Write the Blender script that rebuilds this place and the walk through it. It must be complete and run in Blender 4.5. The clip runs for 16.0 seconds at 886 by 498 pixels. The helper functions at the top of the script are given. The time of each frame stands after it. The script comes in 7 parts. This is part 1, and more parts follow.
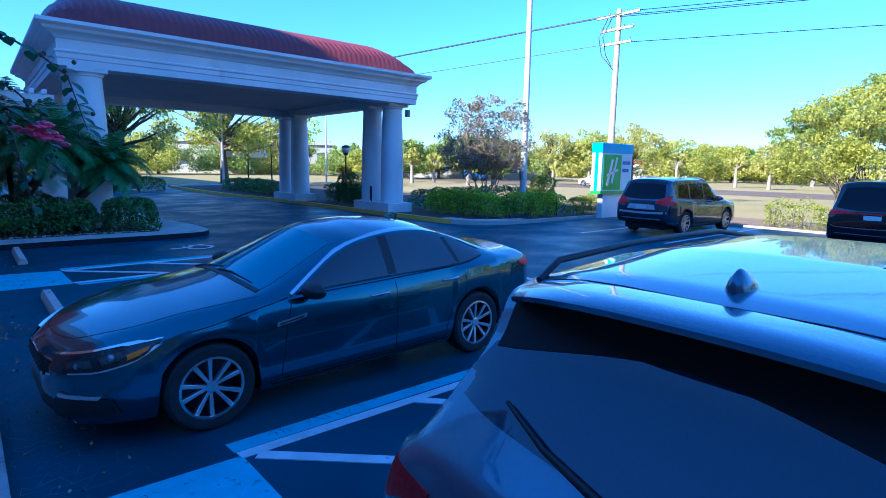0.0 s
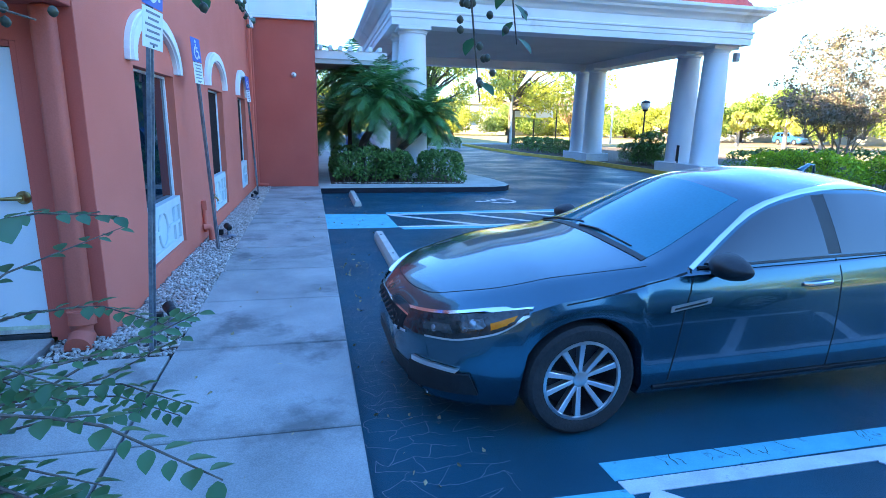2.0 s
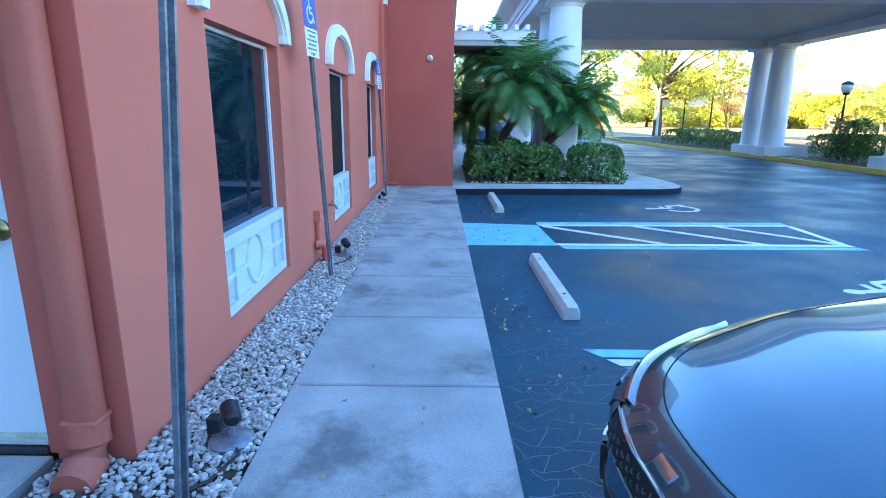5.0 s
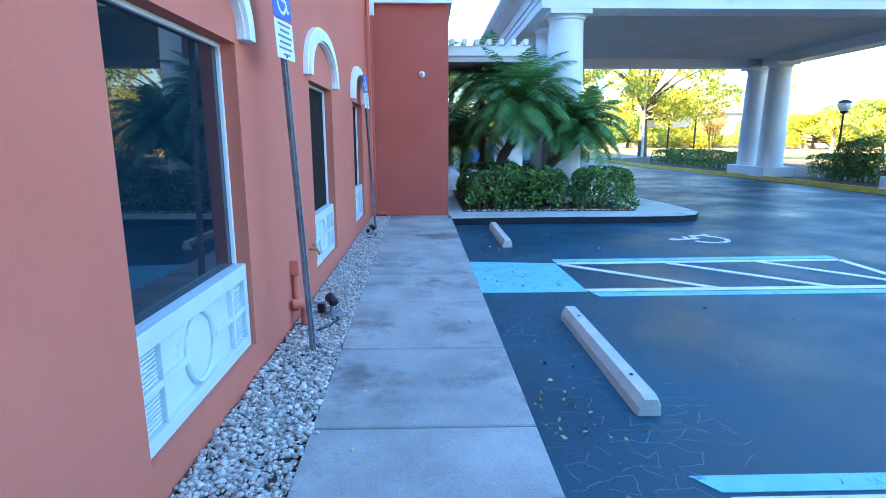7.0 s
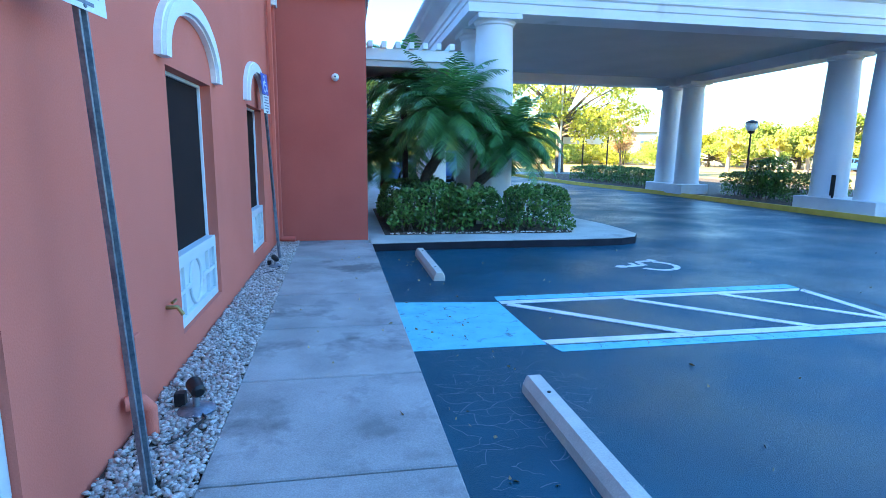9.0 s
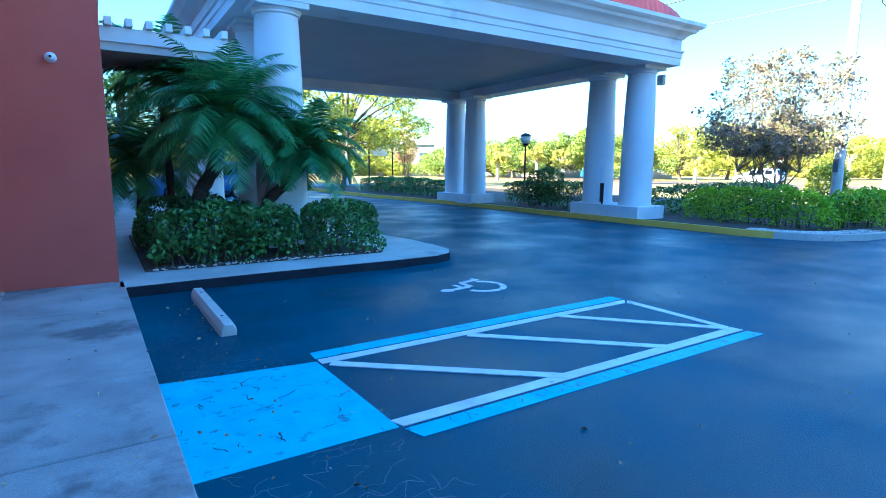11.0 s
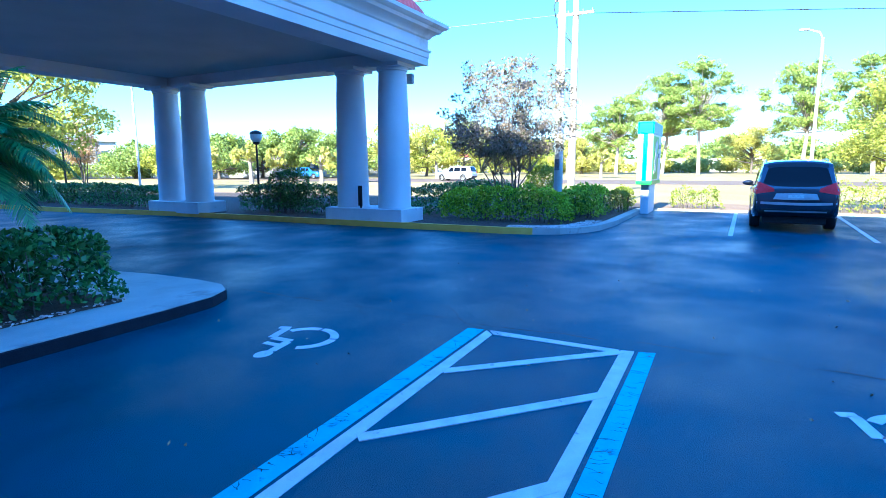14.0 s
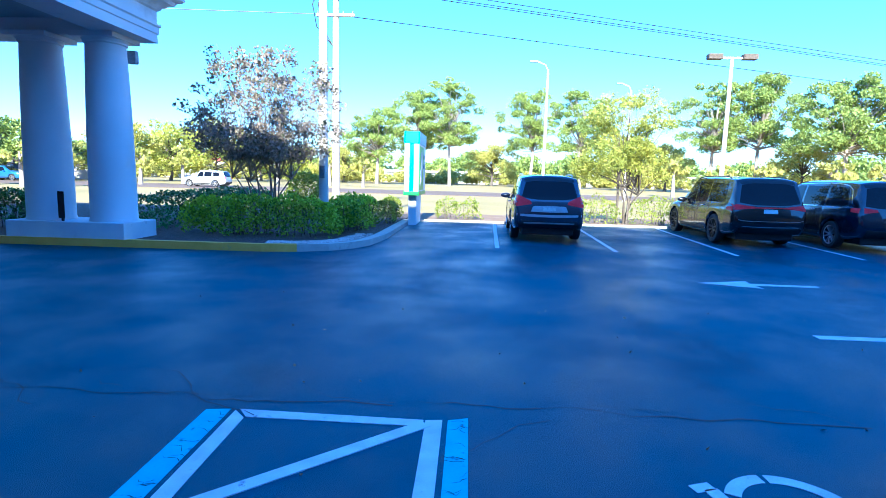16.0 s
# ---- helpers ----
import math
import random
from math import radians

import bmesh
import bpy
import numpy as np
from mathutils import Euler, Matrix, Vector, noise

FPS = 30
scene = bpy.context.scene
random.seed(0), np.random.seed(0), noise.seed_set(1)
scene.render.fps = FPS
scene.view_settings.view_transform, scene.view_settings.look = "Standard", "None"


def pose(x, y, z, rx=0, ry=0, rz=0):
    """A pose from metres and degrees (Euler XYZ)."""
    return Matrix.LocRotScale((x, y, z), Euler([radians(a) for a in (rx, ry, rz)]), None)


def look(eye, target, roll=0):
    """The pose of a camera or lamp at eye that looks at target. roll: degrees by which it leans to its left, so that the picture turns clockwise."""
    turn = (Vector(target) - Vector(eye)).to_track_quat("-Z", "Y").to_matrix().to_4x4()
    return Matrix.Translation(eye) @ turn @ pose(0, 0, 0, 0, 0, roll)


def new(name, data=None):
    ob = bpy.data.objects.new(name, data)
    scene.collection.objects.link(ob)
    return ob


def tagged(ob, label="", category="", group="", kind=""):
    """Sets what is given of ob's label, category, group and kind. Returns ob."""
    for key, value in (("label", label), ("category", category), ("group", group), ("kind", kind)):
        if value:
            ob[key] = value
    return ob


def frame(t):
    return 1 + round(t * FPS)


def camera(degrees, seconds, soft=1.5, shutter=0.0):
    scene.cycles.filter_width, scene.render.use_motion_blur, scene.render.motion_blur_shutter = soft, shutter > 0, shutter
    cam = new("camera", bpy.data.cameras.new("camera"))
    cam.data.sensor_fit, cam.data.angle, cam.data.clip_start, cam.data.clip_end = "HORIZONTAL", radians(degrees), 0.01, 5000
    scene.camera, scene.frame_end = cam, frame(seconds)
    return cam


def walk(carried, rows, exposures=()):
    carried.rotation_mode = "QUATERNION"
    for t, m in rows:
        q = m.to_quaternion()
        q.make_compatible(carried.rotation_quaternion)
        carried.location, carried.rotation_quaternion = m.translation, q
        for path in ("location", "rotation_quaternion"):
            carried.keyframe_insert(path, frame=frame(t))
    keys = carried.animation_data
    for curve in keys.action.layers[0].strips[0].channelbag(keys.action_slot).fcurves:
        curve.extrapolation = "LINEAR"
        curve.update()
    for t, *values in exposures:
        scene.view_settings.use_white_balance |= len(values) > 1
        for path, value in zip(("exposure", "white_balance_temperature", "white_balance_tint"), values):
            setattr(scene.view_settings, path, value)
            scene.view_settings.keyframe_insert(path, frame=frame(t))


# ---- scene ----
cam = camera(78.1, 16.0, soft=0.5)
PATH = [
    (0, (0.23, -0.141, 1.991), (1.517, 1.362, 1.695), 1.1),
    (0.5, (0.239, 0.235, 1.914), (1.301, 1.89, 1.553), 1.3),
    (1, (0.14, 0.592, 1.82), (0.975, 2.359, 1.395), 1.3),
    (1.5, (0.076, 0.945, 1.74), (0.696, 2.792, 1.286), 1.4),
    (2, (0.058, 1.318, 1.72), (0.488, 3.22, 1.276), 1.2),
    (2.5, (-0.003, 1.687, 1.72), (0.271, 3.619, 1.279), 0.8),
    (3, (0.034, 2.065, 1.671), (0.176, 4.008, 1.22), 0.7),
    (3.5, (-0.008, 2.433, 1.643), (0.055, 4.379, 1.184), 0.8),
    (4, (-0.058, 2.774, 1.66), (-0.072, 4.712, 1.167), 0.5),
    (6.5, (-0.292, 4.407, 1.589), (-0.285, 6.364, 1.176), -0.3),
    (7, (-0.382, 4.738, 1.626), (-0.332, 6.697, 1.23), -0.1),
    (7.5, (-0.359, 5.113, 1.599), (-0.3, 7.077, 1.224), 0.4),
    (8, (-0.386, 5.464, 1.595), (-0.295, 7.429, 1.235), 0.6),
    (8.5, (-0.421, 5.783, 1.615), (-0.246, 7.744, 1.264), 0.6),
    (9, (-0.342, 6.108, 1.617), (0.0, 8.048, 1.272), 0.7),
    (11.5, (-0.055, 7.895, 1.587), (1.184, 9.438, 1.299), 0.4),
    (12, (0.065, 8.23, 1.581), (1.49, 9.605, 1.298), 0.4),
    (12.5, (0.115, 8.618, 1.591), (1.688, 9.821, 1.311), 0.0),
    (13, (0.087, 8.979, 1.592), (1.732, 10.076, 1.291), 0.0),
    (13.5, (0.13, 9.39, 1.627), (1.822, 10.414, 1.325), -0.2),
    (14, (0.172, 9.734, 1.694), (1.919, 10.66, 1.394), -0.3),
    (14.5, (0.418, 9.905, 1.655), (2.25, 10.651, 1.359), 0.5),
    (15, (0.804, 10.042, 1.618), (2.72, 10.539, 1.331), 1.4),
    (15.5, (1.217, 10.152, 1.633), (3.18, 10.421, 1.364), 1.8),
    (16, (1.643, 10.259, 1.677), (3.622, 10.373, 1.415), 1.5),
]
EXPOSURES = [(0, 1.6, 4900, 10), (0.5, 2.18, 4950, 9), (1.5, 3.02, 6500, 3), (2.5, 3.34, 7500, 4), (3.5, 3.5, 8250, 4), (7, 3.58, 8450, 1), (9, 3.33, 7450, -1), (11.5, 2.78, 5450, -8), (13, 2.55, 4950, -1), (15, 2.37, 4900, 4), (16, 2.2, 4780, 6)]
walk(cam, [(t, look(eye, target, roll)) for t, eye, target, roll in PATH], EXPOSURES)

# ---- light ----
world = bpy.data.worlds.new("sky")
scene.world = world
world.use_nodes = True
wn = world.node_tree.nodes
wl = world.node_tree.links
sky = wn.new("ShaderNodeTexSky")
sky.sky_type = "NISHITA"
sky.sun_disc = False
SUN_ELEV, SUN_AZ = 28.0, 271.0          # the sun stands behind the building
sky.sun_elevation = radians(SUN_ELEV)
sky.sun_rotation = radians(SUN_AZ)
sky.air_density, sky.dust_density, sky.ozone_density = 1.6, 0.0, 8.0
bg = wn["Background"]
bg.inputs["Strength"].default_value = 0.102
tone = wn.new("ShaderNodeMixRGB")
tone.blend_type = "MULTIPLY"
tone.inputs["Fac"].default_value = 1.0
tone.inputs["Color2"].default_value = (0.63, 0.865, 1.22, 1)      # a clear, deep blue sky
wl.new(sky.outputs["Color"], tone.inputs["Color1"])
wl.new(tone.outputs["Color"], bg.inputs["Color"])
sun_dir = Vector((math.sin(radians(SUN_AZ)) * math.cos(radians(SUN_ELEV)), math.cos(radians(SUN_AZ)) * math.cos(radians(SUN_ELEV)), math.sin(radians(SUN_ELEV))))
sun_data = bpy.data.lights.new("sun", "SUN")
sun_data.energy, sun_data.angle, sun_data.color = 5.0, radians(0.5), (1.0, 0.85, 0.6)
sun = new("sun", sun_data)
sun.matrix_world = look(sun_dir * 80, (0, 0, 0))

# ---- helpers ----
RND = random.Random(7)


def surf(name, c1, c2, scale=4.0, rough=0.7, metal=0.0, bump=0.15, bscale=60.0, spots=None, spot_scale=1.2, spot_at=0.6, coat=0.0, rand=0.0, spec=0.5, rough2=None, dist=0.02):
    """A material mixed from two colours by noise at two scales, with fine relief; spots: a third colour in stains."""
    m = bpy.data.materials.new(name)
    m.use_nodes = True
    n, l = m.node_tree.nodes, m.node_tree.links
    b = n["Principled BSDF"]
    geo = n.new("ShaderNodeNewGeometry")
    big = n.new("ShaderNodeTexNoise")
    big.inputs["Scale"].default_value, big.inputs["Detail"].default_value = scale, 6
    l.new(geo.outputs["Position"], big.inputs["Vector"])
    fine = n.new("ShaderNodeTexNoise")
    fine.inputs["Scale"].default_value, fine.inputs["Detail"].default_value = bscale, 4
    l.new(geo.outputs["Position"], fine.inputs["Vector"])
    add = n.new("ShaderNodeMath")
    add.operation = "MULTIPLY_ADD"
    add.inputs[1].default_value = 0.45
    l.new(fine.outputs["Fac"], add.inputs[0])
    half = n.new("ShaderNodeMath")
    half.operation = "MULTIPLY"
    half.inputs[1].default_value = 0.62
    l.new(big.outputs["Fac"], half.inputs[0])
    l.new(half.outputs[0], add.inputs[2])
    ramp = n.new("ShaderNodeValToRGB")
    ramp.color_ramp.elements[0].position, ramp.color_ramp.elements[1].position = 0.36, 0.7
    ramp.color_ramp.elements[0].color, ramp.color_ramp.elements[1].color = (*c1, 1), (*c2, 1)
    l.new(add.outputs[0], ramp.inputs["Fac"])
    col = ramp.outputs["Color"]
    if spots:
        sp = n.new("ShaderNodeTexNoise")
        sp.inputs["Scale"].default_value, sp.inputs["Detail"].default_value = spot_scale, 8
        sp.inputs["Roughness"].default_value = 0.65
        l.new(geo.outputs["Position"], sp.inputs["Vector"])
        r2 = n.new("ShaderNodeValToRGB")
        r2.color_ramp.elements[0].position, r2.color_ramp.elements[1].position = spot_at, spot_at + 0.12
        l.new(sp.outputs["Fac"], r2.inputs["Fac"])
        mx = n.new("ShaderNodeMixRGB")
        l.new(r2.outputs["Color"], mx.inputs["Fac"])
        l.new(col, mx.inputs["Color1"])
        mx.inputs["Color2"].default_value = (*spots, 1)
        col = mx.outputs["Color"]
    if rand:
        info = n.new("ShaderNodeObjectInfo")
        isl = n.new("ShaderNodeNewGeometry")
        sm = n.new("ShaderNodeMath")
        sm.operation = "ADD"
        l.new(info.outputs["Random"], sm.inputs[0])
        l.new(isl.outputs["Random Per Island"], sm.inputs[1])
        mr = n.new("ShaderNodeMapRange")
        mr.inputs["From Max"].default_value = 2.0
        mr.inputs["To Min"].default_value, mr.inputs["To Max"].default_value = 1 - rand, 1 + rand
        l.new(sm.outputs[0], mr.inputs["Value"])
        hs = n.new("ShaderNodeHueSaturation")
        l.new(mr.outputs[0], hs.inputs["Value"])
        l.new(col, hs.inputs["Color"])
        col = hs.outputs["Color"]
    l.new(col, b.inputs["Base Color"])
    b.inputs["Metallic"].default_value = metal
    b.inputs["Specular IOR Level"].default_value = spec
    b.inputs["Coat Weight"].default_value = coat
    b.inputs["Coat Roughness"].default_value = 0.03
    if rough2 is None:
        b.inputs["Roughness"].default_value = rough
    else:
        mr2 = n.new("ShaderNodeMapRange")
        mr2.inputs["From Min"].default_value, mr2.inputs["From Max"].default_value = 0.35, 0.65
        mr2.inputs["To Min"].default_value, mr2.inputs["To Max"].default_value = rough, rough2
        l.new(big.outputs["Fac"], mr2.inputs["Value"])
        l.new(mr2.outputs[0], b.inputs["Roughness"])
    if bump:
        bp = n.new("ShaderNodeBump")
        bp.inputs["Strength"].default_value, bp.inputs["Distance"].default_value = bump, dist
        l.new(fine.outputs["Fac"], bp.inputs["Height"])
        l.new(bp.outputs["Normal"], b.inputs["Normal"])
    return m


def leafy(name, c1, c2, rough=0.45, trans=0.35):
    """A leaf material: colour varies leaf by leaf, some light passes through."""
    m = bpy.data.materials.new(name)
    m.use_nodes = True
    n, l = m.node_tree.nodes, m.node_tree.links
    b = n["Principled BSDF"]
    out = n["Material Output"]
    geo = n.new("ShaderNodeNewGeometry")
    nz = n.new("ShaderNodeTexNoise")
    nz.inputs["Scale"].default_value = 1.3
    l.new(geo.outputs["Position"], nz.inputs["Vector"])
    sm = n.new("ShaderNodeMath")
    sm.operation = "MULTIPLY_ADD"
    sm.inputs[1].default_value = 0.6
    l.new(geo.outputs["Random Per Island"], sm.inputs[0])
    l.new(nz.outputs["Fac"], sm.inputs[2])
    r = n.new("ShaderNodeValToRGB")
    r.color_ramp.elements[0].position, r.color_ramp.elements[1].position = 0.4, 1.0
    r.color_ramp.elements[0].color, r.color_ramp.elements[1].color = (*c1, 1), (*c2, 1)
    l.new(sm.outputs[0], r.inputs["Fac"])
    l.new(r.outputs["Color"], b.inputs["Base Color"])
    b.inputs["Roughness"].default_value = rough
    tr = n.new("ShaderNodeBsdfTranslucent")
    l.new(r.outputs["Color"], tr.inputs["Color"])
    mx = n.new("ShaderNodeMixShader")
    mx.inputs["Fac"].default_value = trans
    l.new(b.outputs["BSDF"], mx.inputs[1])
    l.new(tr.outputs["BSDF"], mx.inputs[2])
    l.new(mx.outputs["Shader"], out.inputs["Surface"])
    return m


def finish(bm, name, smooth=None):
    me = bpy.data.meshes.new(name)
    bmesh.ops.recalc_face_normals(bm, faces=bm.faces)
    bm.to_mesh(me)
    bm.free()
    if smooth is not None:
        me.shade_smooth()
        me.set_sharp_from_angle(angle=radians(smooth))
    return me


def part(name, bm, material, parent, label="", smooth=None):
    """One mesh object under a thing or a part."""
    me = bm if isinstance(bm, bpy.types.Mesh) else finish(bm, name, smooth)
    if not me.materials:
        me.materials.append(material)
    ob = new(name, me)
    ob.parent = parent
    if label:
        ob["label"] = label
    return ob


def thing(name, bm, material, label, category, group="", kind="", smooth=None, m=None):
    """A thing that is one mesh of its own."""
    ob = part(name, bm, material, None, "", smooth)
    if m is not None:
        ob.matrix_world = m
    return tagged(ob, label, category, group, kind)


def empty(name, label, category, group="", m=None, kind=""):
    ob = new(name)
    ob.empty_display_size = 0.1
    if m is not None:
        ob.matrix_world = m
    return tagged(ob, label, category, group, kind)


def box(bm, x0, x1, y0, y1, z0, z1, bevel=0.0, m=None):
    r = bmesh.ops.create_cube(bm, size=1)
    vs = r["verts"]
    for v in vs:
        v.co = Vector((x0 + (v.co.x + .5) * (x1 - x0), y0 + (v.co.y + .5) * (y1 - y0), z0 + (v.co.z + .5) * (z1 - z0)))
    if bevel:
        es = {e for v in vs for e in v.link_edges}
        r2 = bmesh.ops.bevel(bm, geom=list(es), offset=bevel, segments=2, affect="EDGES", profile=0.5)
        vs = list({v for f in r2["faces"] for v in f.verts} | {v for v in vs if v.is_valid})
    if m is not None:
        bmesh.ops.transform(bm, matrix=m, verts=[v for v in vs if v.is_valid])
    return bm


def boxed(*a, **k):
    return box(bmesh.new(), *a, **k)


def prism(bm, pts, z0, z1):
    """A plan outline raised from z0 to z1."""
    lo = [bm.verts.new((x, y, z0)) for x, y in pts]
    hi = [bm.verts.new((x, y, z1)) for x, y in pts]
    k = len(pts)
    bm.faces.new(lo[::-1])
    bm.faces.new(hi)
    for i in range(k):
        bm.faces.new((lo[i], lo[(i + 1) % k], hi[(i + 1) % k], hi[i]))
    return bm


def lathe(bm, prof, seg=24, m=None, close=False):
    """A profile of (radius, height) turned round z."""
    rows = []
    for r, z in prof:
        rows.append([bm.verts.new((r * math.cos(2 * math.pi * i / seg), r * math.sin(2 * math.pi * i / seg), z)) for i in range(seg)])
    fs = []
    for a, b in zip(rows, rows[1:]):
        for i in range(seg):
            fs.append(bm.faces.new((a[i], a[(i + 1) % seg], b[(i + 1) % seg], b[i])))
    if not close:
        for row, flip in ((rows[0], True), (rows[-1], False)):
            fs.append(bm.faces.new(row[::-1] if flip else row))
    else:
        for i in range(seg):
            fs.append(bm.faces.new((rows[-1][i], rows[-1][(i + 1) % seg], rows[0][(i + 1) % seg], rows[0][i])))
    if m is not None:
        bmesh.ops.transform(bm, matrix=m, verts=[v for row in rows for v in row])
    return bm


def tube(bm, pts, radii, seg=8, caps=True):
    """A tapered round tube along points."""
    pts = [Vector(p) for p in pts]
    rows = []
    up = Vector((0.13, 0.31, 0.94))
    for i, p in enumerate(pts):
        d = (pts[min(i + 1, len(pts) - 1)] - pts[max(i - 1, 0)]).normalized()
        a = d.cross(up)
        if a.length < 0.05:
            a = d.cross(Vector((1, 0, 0)))
        a.normalize()
        b = d.cross(a)
        rr = radii[i] if hasattr(radii, "__len__") else radii
        rows.append([bm.verts.new(p + rr * (math.cos(2 * math.pi * k / seg) * a + math.sin(2 * math.pi * k / seg) * b)) for k in range(seg)])
    for r0, r1 in zip(rows, rows[1:]):
        for k in range(seg):
            bm.faces.new((r0[k], r0[(k + 1) % seg], r1[(k + 1) % seg], r1[k]))
    if caps:
        bm.faces.new(rows[0][::-1])
        bm.faces.new(rows[-1])
    return bm


def sweep(bm, path, prof, closed=False):
    """A profile of (outward, up) swept along a plan path of (x, y), mitred; outward is to the right of the way."""
    k = len(path)
    rows = []
    for i in range(k):
        p = Vector(path[i])
        a = Vector(path[i - 1]) if i or closed else None
        b = Vector(path[(i + 1) % k]) if i < k - 1 or closed else None
        d0 = (p - a).normalized() if a is not None else (b - p).normalized()
        d1 = (b - p).normalized() if b is not None else d0
        n0, n1 = Vector((d0.y, -d0.x)), Vector((d1.y, -d1.x))
        mit = (n0 + n1).normalized()
        mit /= max(0.3, mit.dot(n0))
        rows.append([bm.verts.new((p.x + mit.x * o, p.y + mit.y * o, z)) for o, z in prof])
    kk = len(prof)
    pairs = list(zip(rows, rows[1:])) + ([(rows[-1], rows[0])] if closed else [])
    for r0, r1 in pairs:
        for j in range(kk - 1):
            bm.faces.new((r0[j], r0[j + 1], r1[j + 1], r1[j]))
        bm.faces.new((r0[kk - 1], r0[0], r1[0], r1[kk - 1]))
    if not closed:
        bm.faces.new(rows[0])
        bm.faces.new(rows[-1][::-1])
    return bm


def lot_z(x):
    """The lot drains to a seam and rises again towards the road."""
    return 0.0 if x < 5.5 else 0.0095 * min(x - 5.5, 15.0)


# ---- materials ----
ASPHALT = surf("asphalt", (0.001, 0.032, 0.052), (0.006, 0.1, 0.148), 0.7, 0.29, spec=0.2, bump=0.8, bscale=170, rough2=0.6, spots=(0.003, 0.056, 0.088), spot_scale=0.5, spot_at=0.5, dist=0.006)
ROAD = surf("road_asphalt", (0.13, 0.085, 0.05), (0.18, 0.125, 0.08), 0.5, 0.85, bump=0.2)
CONCRETE = surf("concrete", (0.21, 0.207, 0.196), (0.41, 0.4, 0.378), 2.2, 0.82, bump=0.35, bscale=140, spots=(0.145, 0.142, 0.136), spot_scale=1.2, spot_at=0.53, rand=0.08, dist=0.004)
PALE_CONCRETE = surf("pale_concrete", (0.34, 0.36, 0.33), (0.54, 0.56, 0.51), 1.6, 0.8, bump=0.25, bscale=140, spots=(0.26, 0.255, 0.24), spot_scale=1.2, spot_at=0.58, dist=0.004)
KERB = surf("kerb_concrete", (0.36, 0.34, 0.3), (0.54, 0.51, 0.45), 3, 0.85, bump=0.3, bscale=90, spots=(0.17, 0.16, 0.15), spot_scale=3, spot_at=0.58, dist=0.006)
KERB_DARK = surf("dark_kerb_face", (0.01, 0.012, 0.018), (0.024, 0.028, 0.038), 3, 0.9, spec=0.2, bump=0.3, bscale=90)
YELLOW = surf("yellow_kerb_paint", (0.66, 0.38, 0.05), (0.8, 0.52, 0.1), 3, 0.7, bump=0.2, spots=(0.3, 0.26, 0.18), spot_scale=5, spot_at=0.62)
STUCCO = surf("terracotta_stucco", (0.64, 0.14, 0.088), (0.72, 0.168, 0.11), 1.1, 0.88, bump=0.45, bscale=120, rough2=0.8, dist=0.004)
# plain grey of the unseen blocks, dark so the cars reflect little of them
BLOCK_GREY = surf("unseen_block_grey", (0.13, 0.14, 0.15), (0.18, 0.19, 0.2), 0.6, 0.85, bump=0.2)
# terracotta for the door downspout, darkened halfway to put its shade in
PIPE_SHADED = surf("half_shaded_red", (0.48, 0.095, 0.06), (0.56, 0.12, 0.078), 2, 0.7, bump=0.1, bscale=90)
# darker copy of the terracotta stucco, with the south faces' shade in its colour
STUCCO_SHADED = surf("shaded_red_stucco", (0.5, 0.088, 0.06), (0.57, 0.11, 0.074), 1.4, 0.85, bump=0.35, bscale=120, dist=0.004)
WHITE = surf("white_paint", (0.7, 0.71, 0.71), (0.82, 0.82, 0.81), 1.5, 0.55, bump=0.1, bscale=90, dist=0.003)
WHITE_WALL = surf("white_stucco", (0.66, 0.67, 0.68), (0.8, 0.8, 0.8), 0.8, 0.8, bump=0.3, bscale=100, spots=(0.55, 0.55, 0.54), spot_scale=0.7, spot_at=0.6, dist=0.004)
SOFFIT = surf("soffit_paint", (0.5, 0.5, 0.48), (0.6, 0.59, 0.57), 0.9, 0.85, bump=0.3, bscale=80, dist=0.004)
LINE_WHITE = surf("white_line_paint", (0.5, 0.51, 0.52), (0.78, 0.79, 0.8), 6, 0.6, bump=0.4, bscale=150, spots=(0.12, 0.13, 0.14), spot_scale=10, spot_at=0.62, dist=0.004)
LINE_BLUE = surf("blue_line_paint", (0.06, 0.42, 0.53), (0.13, 0.57, 0.68), 5, 0.55, bump=0.4, bscale=150, spots=(0.04, 0.07, 0.1), spot_scale=8, spot_at=0.59, dist=0.004)
MULCH = surf("dark_mulch", (0.035, 0.024, 0.016), (0.11, 0.08, 0.06), 9, 0.95, bump=0.9, bscale=50)
SAND = surf("pale_sandy_soil", (0.18, 0.11, 0.06), (0.27, 0.18, 0.1), 2, 0.95, bump=0.4)
GRASS = surf("dry_lawn", (0.25, 0.2, 0.05), (0.38, 0.28, 0.11), 0.12, 0.95, bump=0.6, bscale=9, spots=(0.34, 0.25, 0.13), spot_scale=0.05, spot_at=0.54)

# ---- large structure ----
bm = bmesh.new()
bmesh.ops.create_grid(bm, x_segments=40, y_segments=40, size=2500)
thing("ground", bm, GRASS, "sunlit dry lawn and field reaching the horizon", "ground", kind="structure", m=pose(0, 0, -0.03))

bm = bmesh.new()
xs = [0.0, 5.5, 9, 13, 16, 20.5]
ys = [-45 + 3.5 * i for i in range(29)]
gv = [[bm.verts.new((x, y, lot_z(x))) for y in ys] for x in xs]
for i in range(len(xs) - 1):
    for j in range(len(ys) - 1):
        bm.faces.new((gv[i][j], gv[i + 1][j], gv[i + 1][j + 1], gv[i][j + 1]))
thing("road", bm, ASPHALT, "dark sealed asphalt car park with worn patches", "car park", kind="structure")
thing("road", boxed(52, 66, -600, 600, -0.03, 0.0), ROAD, "pale sunlit main road across the lawn", "road", kind="structure")

